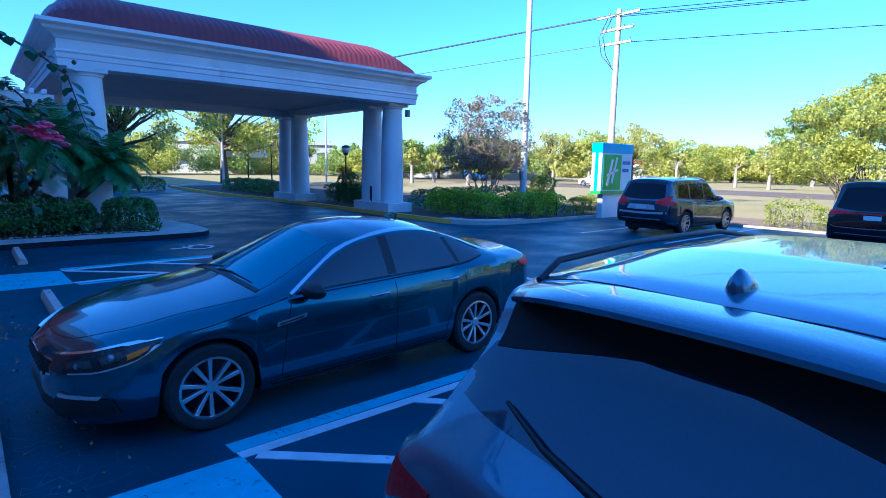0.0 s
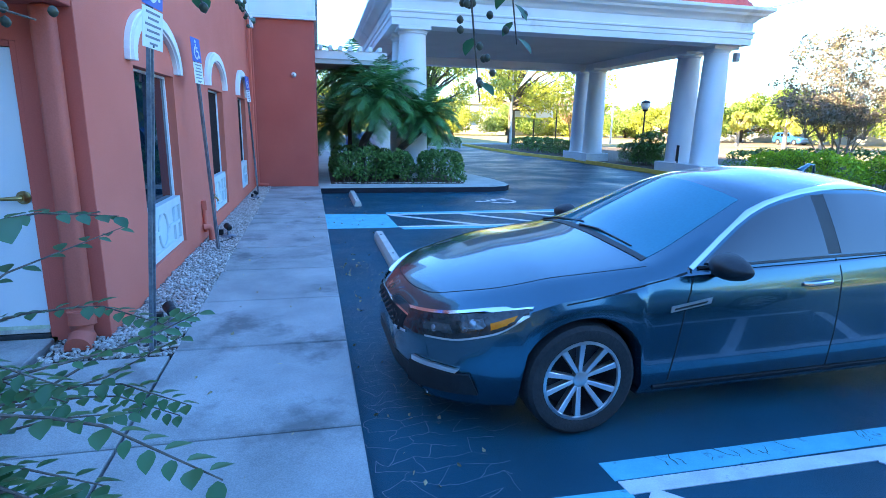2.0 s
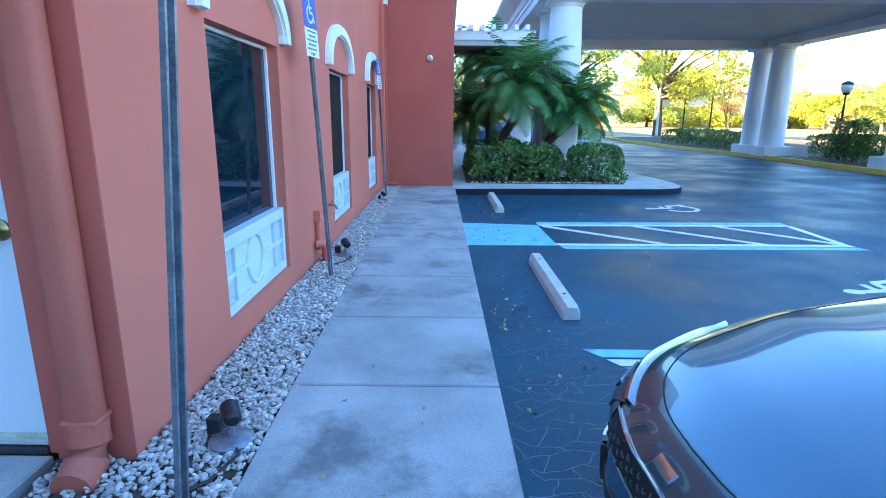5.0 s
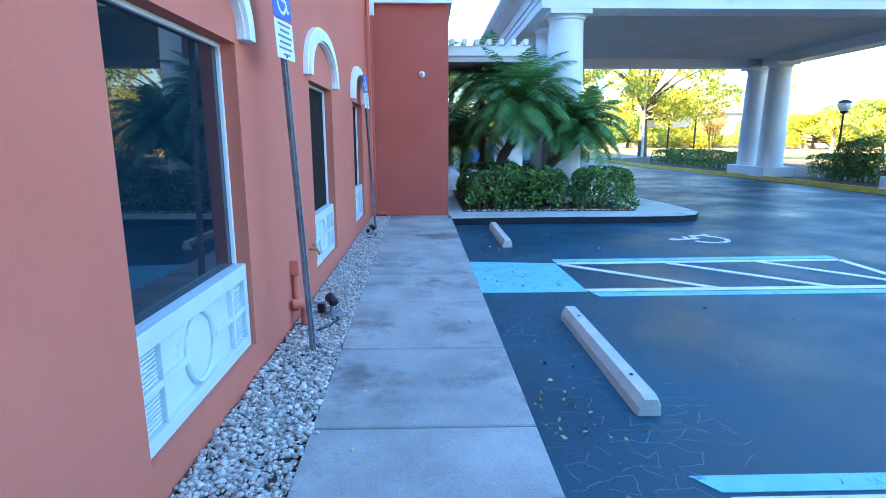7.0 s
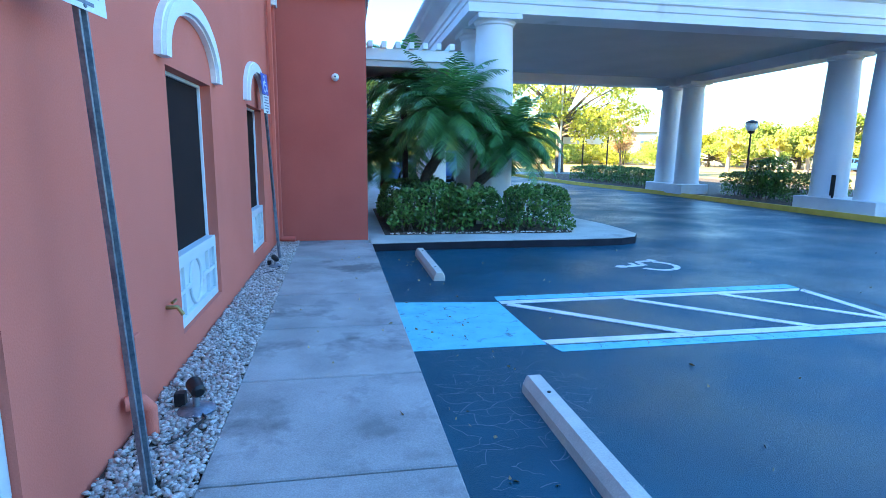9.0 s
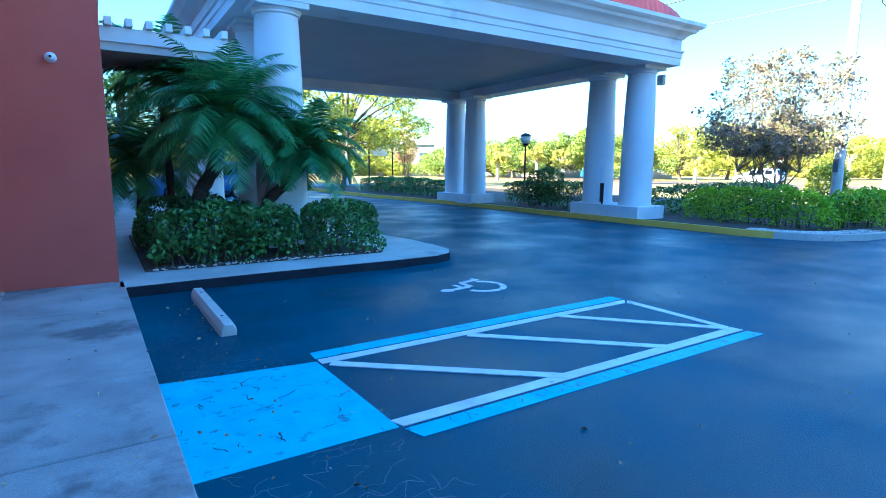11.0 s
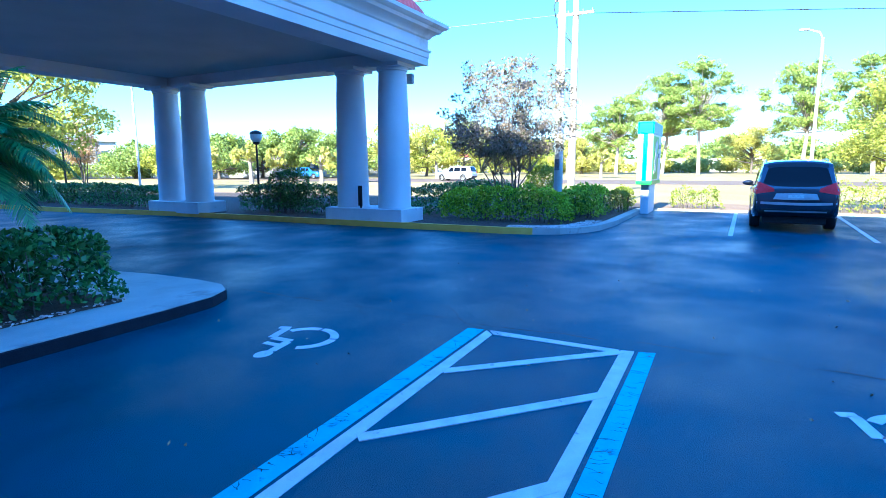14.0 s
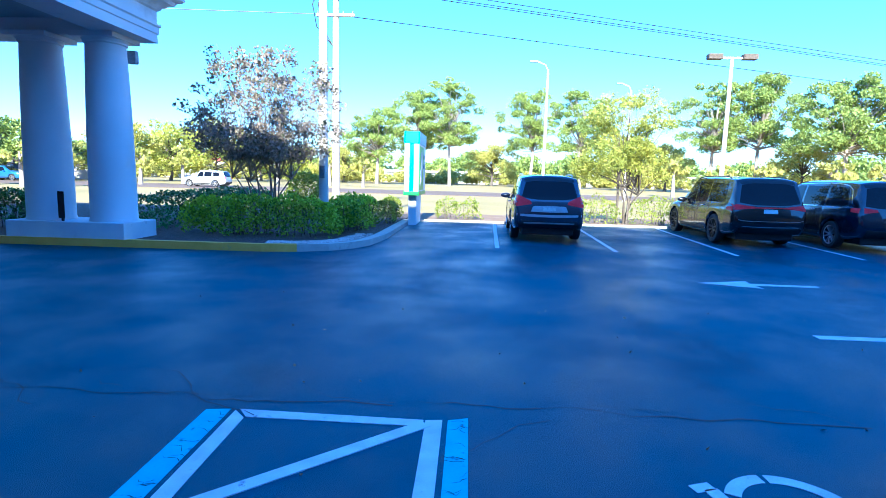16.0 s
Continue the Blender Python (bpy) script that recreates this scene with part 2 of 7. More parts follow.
# building
WX, SZ = -1.50, 0.14
WINDOWS = [(6.74, 8.1), (10.08, 11.3), (13.08, 14.2)]
WZ0, WZ1 = 0.33, 2.17
bm = bmesh.new()
ycut = 5.6
for a, b in WINDOWS:
    box(bm, WX - 0.3, WX, ycut, a, 0, 4.05)
    box(bm, WX - 0.3, WX, a, b, 0, WZ0)
    box(bm, WX - 0.3, WX, a, b, WZ1, 4.05)
    ycut = b
box(bm, WX - 0.3, WX, ycut, 15.48, 0, 4.05)
thing("wall_east", bm, STUCCO, "terracotta stucco hotel wall with recessed windows", "wall", kind="structure")
thing("wall_north", boxed(-9, 0.0, 15.48, 15.78, 0, 4.05), STUCCO_SHADED, "deep red stucco end wall of the lobby block", "wall", kind="structure")
thing("wall_lobby", boxed(-0.3, 0.0, 15.782, 34, 0, 4.05), STUCCO_SHADED, "deep red stucco side of the lobby block", "wall", kind="structure")
# south wall in the darker copy: its shade is put into the colour
bm = bmesh.new()
box(bm, -12, -2.87, 5.6, 5.9, 0, 4.05)
box(bm, -2.87, -1.86, 5.6, 5.9, 2.2, 4.05)
box(bm, -1.86, -1.802, 5.6, 5.9, 0, 4.05)
thing("wall_south", bm, STUCCO_SHADED, "stucco south wall round the service door, shade put into its deeper red", "wall", kind="structure")
# thin sheet over the wall's end that colours in the shade there
thing("wall_return", boxed(-1.8, -1.503, 5.594, 5.599, 0, 4.05), STUCCO_SHADED, "thin deeper red sheet for the shade on the wing's end face", "wall", kind="structure")
thing("soffit", boxed(-12, -1.503, 5.12, 5.592, 2.42, 2.56, bevel=0.01), STUCCO_SHADED, "deep red boxed overhang above the service door", "soffit", kind="structure")
bm = bmesh.new()
sweep(bm, [(-12, 5.6), (-1.5, 5.6), (-1.5, 15.42), (0.0, 15.42), (0.0, 34)], [(-0.3, 4.05), (0.06, 4.05), (0.06, 4.12), (0.04, 4.14), (0.04, 5.0), (0.1, 5.04), (0.1, 5.12), (-0.3, 5.12)])
thing("trim", bm, WHITE_WALL, "white painted parapet band above the red wall", "parapet", kind="structure")
thing("roof", prism(bmesh.new(), [(-12, 5.9), (-1.8, 5.9), (-1.8, 15.6), (-0.3, 15.6), (-0.3, 34), (-12, 34)], 4.7, 5.0), WHITE_WALL, "flat roof behind the parapet", "roof", kind="structure")
# unseen block, added and sized so its shadow ends near the stall heads
thing("wall_sun_block", boxed(-34, -18, -20, 85, 0, 20.5), BLOCK_GREY, "unseen plain block added to keep the sun off the car park", "wall", kind="structure")

# unseen wall, added to hide the low southern sky from the south faces
thing("wall_sky_block", boxed(-34, 8, -34, -30, 0, 15), BLOCK_GREY, "unseen plain wall added to dim the south-facing surfaces", "wall", kind="structure")
def walk_x(y):
    """The kerb edge of the walk runs a little off the wall's line."""
    return 0.25 - 0.0165 * (y - 3.0)


def walk_l(y):
    return -0.98 - 0.0165 * (y - 5.2)


bm = bmesh.new()
prism(bm, [(-4.2, -30), (0.7, -30), (walk_x(15.48) - 0.02, 15.47), (-1.5, 15.47), (-1.5, 5.595), (-4.2, 5.595)], -0.2, SZ - 0.06)
walkbase = thing("pavement", bm, KERB, "concrete walk of large slabs beside the hotel wall", "walkway", kind="structure")
thing("gravel_bed", prism(bmesh.new(), [(-1.82, 5.16), (walk_l(5.16) - 0.01, 5.16), (walk_l(15.4) - 0.01, 15.46), (-1.497, 15.46), (-1.497, 5.59), (-1.86, 5.59)], SZ - 0.058, SZ - 0.02), MULCH, "dark soil under the white pebble strip", "soil", kind="structure")
thing("pavement", prism(bmesh.new(), [(0.0, 15.07), (0.8, 15.14), (2.0, 15.2), (3.9, 15.22), (4.6, 15.28), (4.95, 15.45), (5.14, 15.75), (5.2, 16.3), (5.18, 17.2), (5.0, 18.4), (4.7, 21), (4.7, 34), (0.0, 34)], -0.2, SZ), PALE_CONCRETE, "concrete island walk in front of the lobby hedge", "walkway", kind="structure")
# near-black upright face along the island's edge
thing("kerb", sweep(bmesh.new(), [(0.0, 15.07), (0.8, 15.14), (2.0, 15.2), (3.9, 15.22), (4.6, 15.28), (4.95, 15.45), (5.14, 15.75), (5.2, 16.3), (5.18, 17.2), (5.0, 18.4), (4.7, 21), (4.7, 34)], [(0.0, -0.1), (0.012, -0.1), (0.012, 0.118), (0.0, 0.128)]), KERB_DARK, "near-black kerb face of the lobby island", "kerb", kind="structure")
thing("planting_bed", boxed(0.32, 3.92, 15.98, 20.5, SZ, SZ + 0.03), MULCH, "dark mulch bed of the lobby hedge", "flower bed", kind="structure")

# east island with kerb
ISLE = [(11.6, 46), (11.4, 40), (11.55, 33), (12.0, 29.5), (12.28, 26), (12.33, 20), (12.45, 14.6), (12.58, 13.9), (12.85, 13.3), (13.3, 12.88), (13.9, 12.62), (15.2, 12.45), (20.3, 12.4)]
thing("planting_bed", prism(bmesh.new(), [(x + (0.3 if y > 12.7 else 0.1), y + (0.0 if y > 14 else 0.3)) for x, y in ISLE] + [(23, 12.7), (23, 46)], -0.1, 0.19), MULCH, "dark mulch bed of the roadside hedge island", "flower bed", kind="structure")
KPROF = [(0.0, -0.1), (0.0, 0.15), (-0.02, 0.2), (-0.32, 0.22), (-0.34, -0.1)]
split = 6
thing("kerb", sweep(bmesh.new(), ISLE[:split + 2], [(-o - 0.34, z) for o, z in KPROF][::-1]), YELLOW, "worn yellow painted concrete kerb of the drive", "kerb", kind="structure")
thing("kerb", sweep(bmesh.new(), ISLE[split + 1:], [(-o - 0.34, z) for o, z in KPROF][::-1]), KERB, "bare rounded concrete kerb of the hedge island", "kerb", kind="structure")
thing("kerb", sweep(bmesh.new(), [(20.3, 12.4), (20.35, 3.5), (20.6, -45)], [(-o - 0.34, z) for o, z in KPROF][::-1]), KERB, "straight concrete kerb at the head of the stalls", "kerb", kind="structure")
thing("pavement", prism(bmesh.new(), [(20.6, 12.6), (20.6, -45), (24.5, -45), (24.5, 46), (22.9, 46), (22.9, 12.6)], -0.1, 0.16), SAND, "sunlit pale sandy verge behind the kerb", "verge", kind="structure")

# painted markings, each a thin raised film


def paint(name, pts, mat, label, lift=0.004):
    bm = bmesh.new()
    k = len(pts)
    hi = [bm.verts.new((x, y, lot_z(x) + lift)) for x, y in pts]
    lo = [bm.verts.new((x, y, lot_z(x) - 0.01)) for x, y in pts]
    bm.faces.new(hi)
    for i in range(k):
        bm.faces.new((hi[i], hi[(i + 1) % k], lo[(i + 1) % k], lo[i]))
    return thing(name, bm, mat, label, "road marking", kind="structure")


def stroke(x0, y0, x1, y1, w, mat, label, lift=0.004, name="marking"):
    d = Vector((x1 - x0, y1 - y0)).normalized() * (w / 2)
    return paint(name, [(x0 + d.y, y0 - d.x), (x1 + d.y, y1 - d.x), (x1 - d.y, y1 + d.x), (x0 - d.y, y0 + d.x)], mat, label, lift)


BL, WL = "blue painted band of the access aisle", "worn white painted line of the access aisle"
paint("marking", [(walk_x(10.4) - 0.03, 10.38), (1.33, 10.39), (1.28, 11.76), (walk_x(11.8) - 0.03, 11.9)], LINE_BLUE, "worn bright blue painted accessible patch")
paint("marking", [(1.40, 10.205), (5.29, 10.262), (5.24, 10.402), (1.35, 10.352)], LINE_BLUE, BL)
paint("marking", [(1.36, 10.385), (5.24, 10.44), (5.22, 10.555), (1.32, 10.495)], LINE_WHITE, WL, 0.0055)
paint("marking", [(1.30, 11.69), (5.12, 11.80), (5.23, 11.905), (1.30, 11.80)], LINE_WHITE, WL, 0.0055)
paint("marking", [(1.29, 11.83), (5.25, 11.945), (5.22, 12.115), (1.3, 11.995)], LINE_BLUE, BL)
paint("marking", [(5.13, 10.57), (5.225, 10.57), (5.25, 11.88), (5.135, 11.79)], LINE_WHITE, WL, 0.0055)
for a in ((1.42, 11.62, 2.76, 10.52), (2.82, 11.68, 4.08, 10.54), (4.06, 11.73, 5.12, 10.6)):
    e = Vector((a[2] - a[0], a[3] - a[1])).normalized() * 0.07
    stroke(a[0] - e.x, a[1] - e.y, a[2] + e.x, a[3] + e.y, 0.1, LINE_WHITE, WL, 0.0075)
paint("marking", [(0.24, 1.92), (1.5, 1.92), (1.48, 3.40), (0.22, 3.43)], LINE_BLUE, "worn bright blue painted accessible patch")
paint("marking", [(1.45, 3.47), (5.3, 3.5), (5.3, 3.64), (1.44, 3.62)], LINE_BLUE, BL)
paint("marking", [(1.47, 3.36), (5.3, 3.36), (5.3, 3.46), (1.46, 3.46)], LINE_WHITE, WL, 0.0055)
paint("marking", [(1.51, 1.92), (5.3, 1.92), (5.3, 2.02), (1.51, 2.02)], LINE_WHITE, WL, 0.0055)
for a in ((1.62, 3.3, 2.95, 2.06), (3.02, 3.33, 4.3, 2.06), (4.3, 3.33, 5.2, 2.2)):
    e = Vector((a[2] - a[0], a[3] - a[1])).normalized() * 0.07
    stroke(a[0] - e.x, a[1] - e.y, a[2] + e.x, a[3] + e.y, 0.1, LINE_WHITE, WL, 0.0075)
paint("marking", [(0.88, 7.11), (5.3, 7.11), (5.3, 6.98), (0.98, 6.98)], LINE_BLUE, BL)
paint("marking", [(1.0, 6.945), (5.3, 6.945), (5.3, 6.845), (1.07, 6.845)], LINE_WHITE, WL)
paint("marking", [(1.09, 6.82), (5.3, 6.82), (5.3, 6.68), (1.2, 6.68)], LINE_BLUE, BL)
for y in (12.2 - 2.47, 7.03, 4.33, 1.58, -1.15, -3.9):
    stroke(14.2, y, 20.2, y - 0.12, 0.1, LINE_WHITE, "white painted stall line by the kerb")


def arrow(cx, cy, sgn):
    """A lane arrow: shaft and head."""
    p = [(-0.07, -0.95), (0.07, -0.95), (0.07, 0.1), (0.3, 0.05), (0.0, 0.95), (-0.3, 0.05), (-0.07, 0.1)]
    pts = [(cx + a, cy + sgn * b) for a, b in p]
    paint("marking", pts if sgn < 0 else pts[::-1], LINE_WHITE, "faded white painted lane arrow")


arrow(10.75, 5.6, 1)
arrow(7.75, 5.5, -1)


def wheelchair(ox, oy):
    """The wheelchair stencil in separate strokes: up is towards the building, it faces along the walk."""
    def at(u, v):
        return (ox - v, oy + u)
    lab = "white stencilled wheelchair stroke on a parking bay"

    def s(a, b, w, lift=0.004):
        pa, pb = at(*a), at(*b)
        stroke(*pa, *pb, w, LINE_WHITE, lab, lift)
    k = 14
    pts = [at(-0.02 + 0.075 * math.cos(2 * math.pi * i / k), 0.42 + 0.1 * math.sin(2 * math.pi * i / k)) for i in range(k)]
    paint("marking", pts, LINE_WHITE, lab)
    s((-0.02, 0.32), (0.03, 0.06), 0.085)
    s((0.05, 0.17), (0.22, 0.17), 0.07)
    s((0.02, 0.02), (0.26, 0.02), 0.085)
    s((0.28, 0.02), (0.36, -0.28), 0.085)
    s((0.34, -0.315), (0.46, -0.27), 0.075)
    for a0, a1 in ((118, 195), (201, 272), (278, 338)):
        n = 9
        inn, out = [], []
        for i in range(n):
            a = radians(a0 + (a1 - a0) * i / (n - 1))
            inn.append(at(-0.02 + 0.26 * math.cos(a), -0.12 + 0.26 * math.sin(a)))
            out.append(at(-0.02 + 0.345 * math.cos(a), -0.12 + 0.345 * math.sin(a)))
        paint("marking", inn + out[::-1], LINE_WHITE, lab)


wheelchair(4.06, 13.46)
wheelchair(4.27, 8.55)

# the seam where the lot drains, a ragged dark crack
CRACK = surf("tar_crack", (0.012, 0.012, 0.014), (0.025, 0.025, 0.028), 5, 0.6)
CRACK_PALE = surf("dusty_crack", (0.12, 0.15, 0.18), (0.2, 0.24, 0.28), 8, 0.9)
rc = random.Random(3)


def crack(x, y, ang, length, w, wig=0.5):
    bm = bmesh.new()
    l, r = [], []
    n = max(4, int(length / 0.12))
    for i in range(n + 1):
        ang2 = ang + rc.uniform(-wig, wig)
        x += math.cos(ang2) * length / n
        y += math.sin(ang2) * length / n
        ww = w * rc.uniform(0.35, 1.2) * min(1, 4 * (1 - i / n) + 0.1)
        nx, ny = -math.sin(ang), math.cos(ang)
        l.append(bm.verts.new((x + nx * ww, y + ny * ww, lot_z(x) + 0.0025)))
        r.append(bm.verts.new((x - nx * ww, y - ny * ww, lot_z(x) + 0.0025)))
    for i in range(n):
        bm.faces.new((l[i], r[i], r[i + 1], l[i + 1]))
    return bm


def merged(bms):
    out = bmesh.new()
    for b in bms:
        me = bpy.data.meshes.new("tmp")
        b.to_mesh(me)
        b.free()
        out.from_mesh(me)
        bpy.data.meshes.remove(me)
    return out


thing("crack", merged([crack(5.48 + rc.uniform(-0.03, 0.03), -8 + 1.7 * i, radians(90), rc.uniform(1.3, 1.9), rc.uniform(0.007, 0.017), wig=0.3) for i in range(17)] + [crack(5.5 + rc.uniform(-0.12, 0.12), -8 + 1.1 * i, radians(rc.uniform(70, 110)), rc.uniform(0.3, 1.1), 0.004, wig=0.7) for i in range(26)]), CRACK, "long dark drainage seam across the car park", "crack", kind="structure")


def strip(bm, p, q, w):
    """A wavering hairline between two corners of the crack net."""
    p, q = Vector(p), Vector(q)
    n = Vector((-(q - p).y, (q - p).x)).normalized()
    l, r = [], []
    for k in range(4):
        c = p.lerp(q, k / 3) + n * (rc.uniform(-0.012, 0.012) if k in (1, 2) else 0)
        ww = w * rc.uniform(0.5, 1.3)
        l.append(bm.verts.new((c.x + n.x * ww, c.y + n.y * ww, lot_z(c.x) + 0.0025)))
        r.append(bm.verts.new((c.x - n.x * ww, c.y - n.y * ww, lot_z(c.x) + 0.0025)))
    for k in range(3):
        bm.faces.new((l[k], r[k], r[k + 1], l[k + 1]))


net = bmesh.new()
GS, NX, NY = 0.105, 19, 104
knots = [[(0.27 + GS * i + rc.uniform(-.042, .042) + (GS / 2 if j % 2 else 0), 3.0 + GS * j + rc.uniform(-.042, .042)) for i in range(NX)] for j in range(NY)]
for j in range(NY - 1):
    for i in range(NX - 1):
        x, y = knots[j][i]
        keep = 0.85 - 1.15 * max(0.0, x - 0.6) + 0.8 * noise.noise(Vector((x * 1.3, y * 0.9, 4.0)))
        if x < walk_x(y) + 0.03:
            continue
        if rc.random() < keep:
            strip(net, (x, y), knots[j][i + 1], 0.0021)
        if (i + j) % 2 and rc.random() < keep:
            strip(net, (x, y), knots[j + 1][i], 0.0021)
tagged(thing("crack", net, CRACK_PALE, "net of fine dusty cracks along the walk", "crack"), kind="stuff")
cr = []
for i in range(230):
    k = rc.random()
    if k < 0.72:
        xx, yy = rc.uniform(1.5, 5.2), rc.choice([10.23, 10.25, 11.9, 11.93, 3.5, 7.0, 6.7])
        cr.append(crack(xx, yy, rc.uniform(1.1, 2.0), rc.uniform(0.06, 0.17), 0.003, wig=0.9))
    elif k < 0.88:
        cr.append(crack(rc.uniform(0.2, 1.2), rc.choice([rc.uniform(10.5, 11.7), rc.uniform(2.0, 3.3)]), rc.uniform(0, 6.3), rc.uniform(0.06, 0.22), 0.004, wig=1.1))
    else:
        cr.append(crack(rc.uniform(5, 13), rc.uniform(3, 14), rc.uniform(1.0, 2.0), rc.uniform(0.3, 1.4), 0.006, wig=0.6))
for b in cr:
    for v in b.verts:
        v.co.z += 0.006
tagged(thing("crack", merged(cr), CRACK, "short dark cracks in paint and asphalt", "crack"), kind="stuff")

# ---- canopy ----
ROOF_TILE = surf("red_roof_tile", (0.13, 0.024, 0.028), (0.21, 0.04, 0.04), 2, 0.5, bump=0.2, rand=0.25)
CX0, CX1, CY0, CY1 = 1.67, 14.08, 16.89, 28.35
canopy = empty("entrance_canopy", "white classical entrance canopy with a red barrel tile roof", "canopy", m=pose(7.87, 22.6, 0))
def kid(name, bm, mat, parent, label="", smooth=None):
    """A part given in world places under a parent that stands elsewhere."""
    ob = part(name, bm, mat, parent, label, smooth)
    ob.matrix_parent_inverse = parent.matrix_world.inverted()
    return ob
bpy.context.view_layer.update()
d = 0.42
ring = [(CX0 + d, CY0 + d), (CX1 - d, CY0 + d), (CX1 - d, CY1 - d), (CX0 + d, CY1 - d)]
ENT = [(-0.75, 4.4), (0.0, 4.4), (0.0, 4.58), (0.025, 4.6), (0.025, 4.72), (0.06, 4.75), (0.06, 4.79), (0.0, 4.81), (0.0, 5.06), (0.05, 5.09), (0.08, 5.14), (0.16, 5.2), (0.26, 5.24), (0.30, 5.31), (0.36, 5.33), (0.42, 5.38), (0.42, 5.47), (-0.75, 5.47)]
kid("entablature", sweep(bmesh.new(), ring, ENT, closed=True), WHITE_WALL, canopy, "white moulded entablature and cornice", smooth=25)
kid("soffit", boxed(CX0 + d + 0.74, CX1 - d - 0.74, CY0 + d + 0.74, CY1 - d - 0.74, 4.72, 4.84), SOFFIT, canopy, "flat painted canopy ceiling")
# barrel roof with rounded ends, in ribbed tiles
bm = bmesh.new()
ra, rb = CX0 + 0.22, CX1 - 0.55
ya, yb = CY0 + 0.2, CY1 - 0.2
NU, NV = 232, 14
rows = []
for i in range(NU + 1):
    x = ra + (rb - ra) * i / NU
    e = min((x - ra), (rb - x))
    e = min(1.0, e / 1.5)
    k = math.sqrt(max(0.0, 1 - (1 - e) ** 2))
    rib = (0.0, 0.06, 0.075, 0.06)[i % 4]
    row = []
    for j in range(NV + 1):
        a = math.pi * j / NV
        h = (1.45 * k + rib) * math.sin(a) ** 0.8 if 0 < j < NV else 0.0
        row.append(bm.verts.new((x, (ya + yb) / 2 - (yb - ya) / 2 * math.cos(a), 5.45 + h)))
    rows.append(row)
for r0, r1 in zip(rows, rows[1:]):
    for j in range(NV):
        bm.faces.new((r0[j], r0[j + 1], r1[j + 1], r1[j]))
bm.faces.new([r[0] for r in rows] + [r[-1] for r in rows[::-1]])
kid("roof", bm, ROOF_TILE, canopy, "dark red ribbed barrel tile roof", smooth=40)
PLINTH = surf("plinth_paint", (0.6, 0.62, 0.65), (0.76, 0.77, 0.78), 2, 0.7, bump=0.2, spots=(0.45, 0.45, 0.45), spot_scale=2.5, spot_at=0.62)
COLS = [(2.75, 17.78), (2.75, 19.3), (13.05, 18.08), (13.05, 19.5), (12.85, 25.85), (12.85, 27.25), (2.75, 25.85), (2.75, 27.25)]
base = {2.75: SZ, 13.05: 0.19, 12.85: 0.19}
for x, y in COLS:
    z = base[x]
    c = kid("column", lathe(bmesh.new(), [(0.47, z + 0.36), (0.47, z + 0.40), (0.455, z + 0.43), (0.45, z + 1.2), (0.435, z + 2.2), (0.41, z + 3.2), (0.38, 4.16), (0.38, 4.2), (0.41, 4.22), (0.41, 4.25), (0.44, 4.30)], 36, pose(x, y, 0)), WHITE_WALL, canopy, "smooth round white column", smooth=30)
    kid("abacus", boxed(x - 0.46, x + 0.46, y - 0.46, y + 0.46, 4.3, 4.399, bevel=0.01), WHITE_WALL, canopy)
for x, y0, y1 in ((2.75, 17.2, 19.88), (13.05, 17.5, 20.08), (12.85, 25.27, 27.83), (2.75, 25.27, 27.83)):
    kid("plinth", boxed(x - 0.58, x + 0.58, y0, y1, base[x] - 0.02, base[x] + 0.36, bevel=0.02), PLINTH, canopy, "painted block plinth under two columns")

# pergola between lobby and canopy
perg = empty("pergola", "white slatted walkway cover between lobby and canopy", "pergola", m=pose(0.9, 18.4, 0))
bpy.context.view_layer.update()
for y in (17.5, 19.4):
    kid("beam", boxed(0.002, CX0 + 0.3, y - 0.09, y + 0.09, 3.42, 3.64, bevel=0.01), WHITE, perg)
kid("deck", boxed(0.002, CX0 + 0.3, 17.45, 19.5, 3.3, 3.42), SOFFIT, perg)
for i in range(7):
    kid("slat", boxed(0.1 + 0.27 * i, 0.2 + 0.27 * i, 17.3, 19.6, 3.64, 3.76, bevel=0.008), WHITE, perg)

# ---- windows ----
GLASS = surf("tinted_glass", (0.002, 0.012, 0.022), (0.003, 0.017, 0.03), 1, 0.02, bump=0, spec=0.6)
SCREEN = surf("brown_insect_screen", (0.018, 0.011, 0.011), (0.026, 0.016, 0.015), 2, 0.75, bump=0.2, bscale=300, spec=0.12)
FRAME = surf("white_window_frame", (0.72, 0.74, 0.76), (0.8, 0.82, 0.83), 4, 0.35, bump=0.02)
GRILLE = surf("white_vent_panel", (0.5, 0.58, 0.6), (0.6, 0.67, 0.69), 3, 0.5, bump=0.1, bscale=200, spots=(0.42, 0.47, 0.47), spot_scale=6, spot_at=0.62)


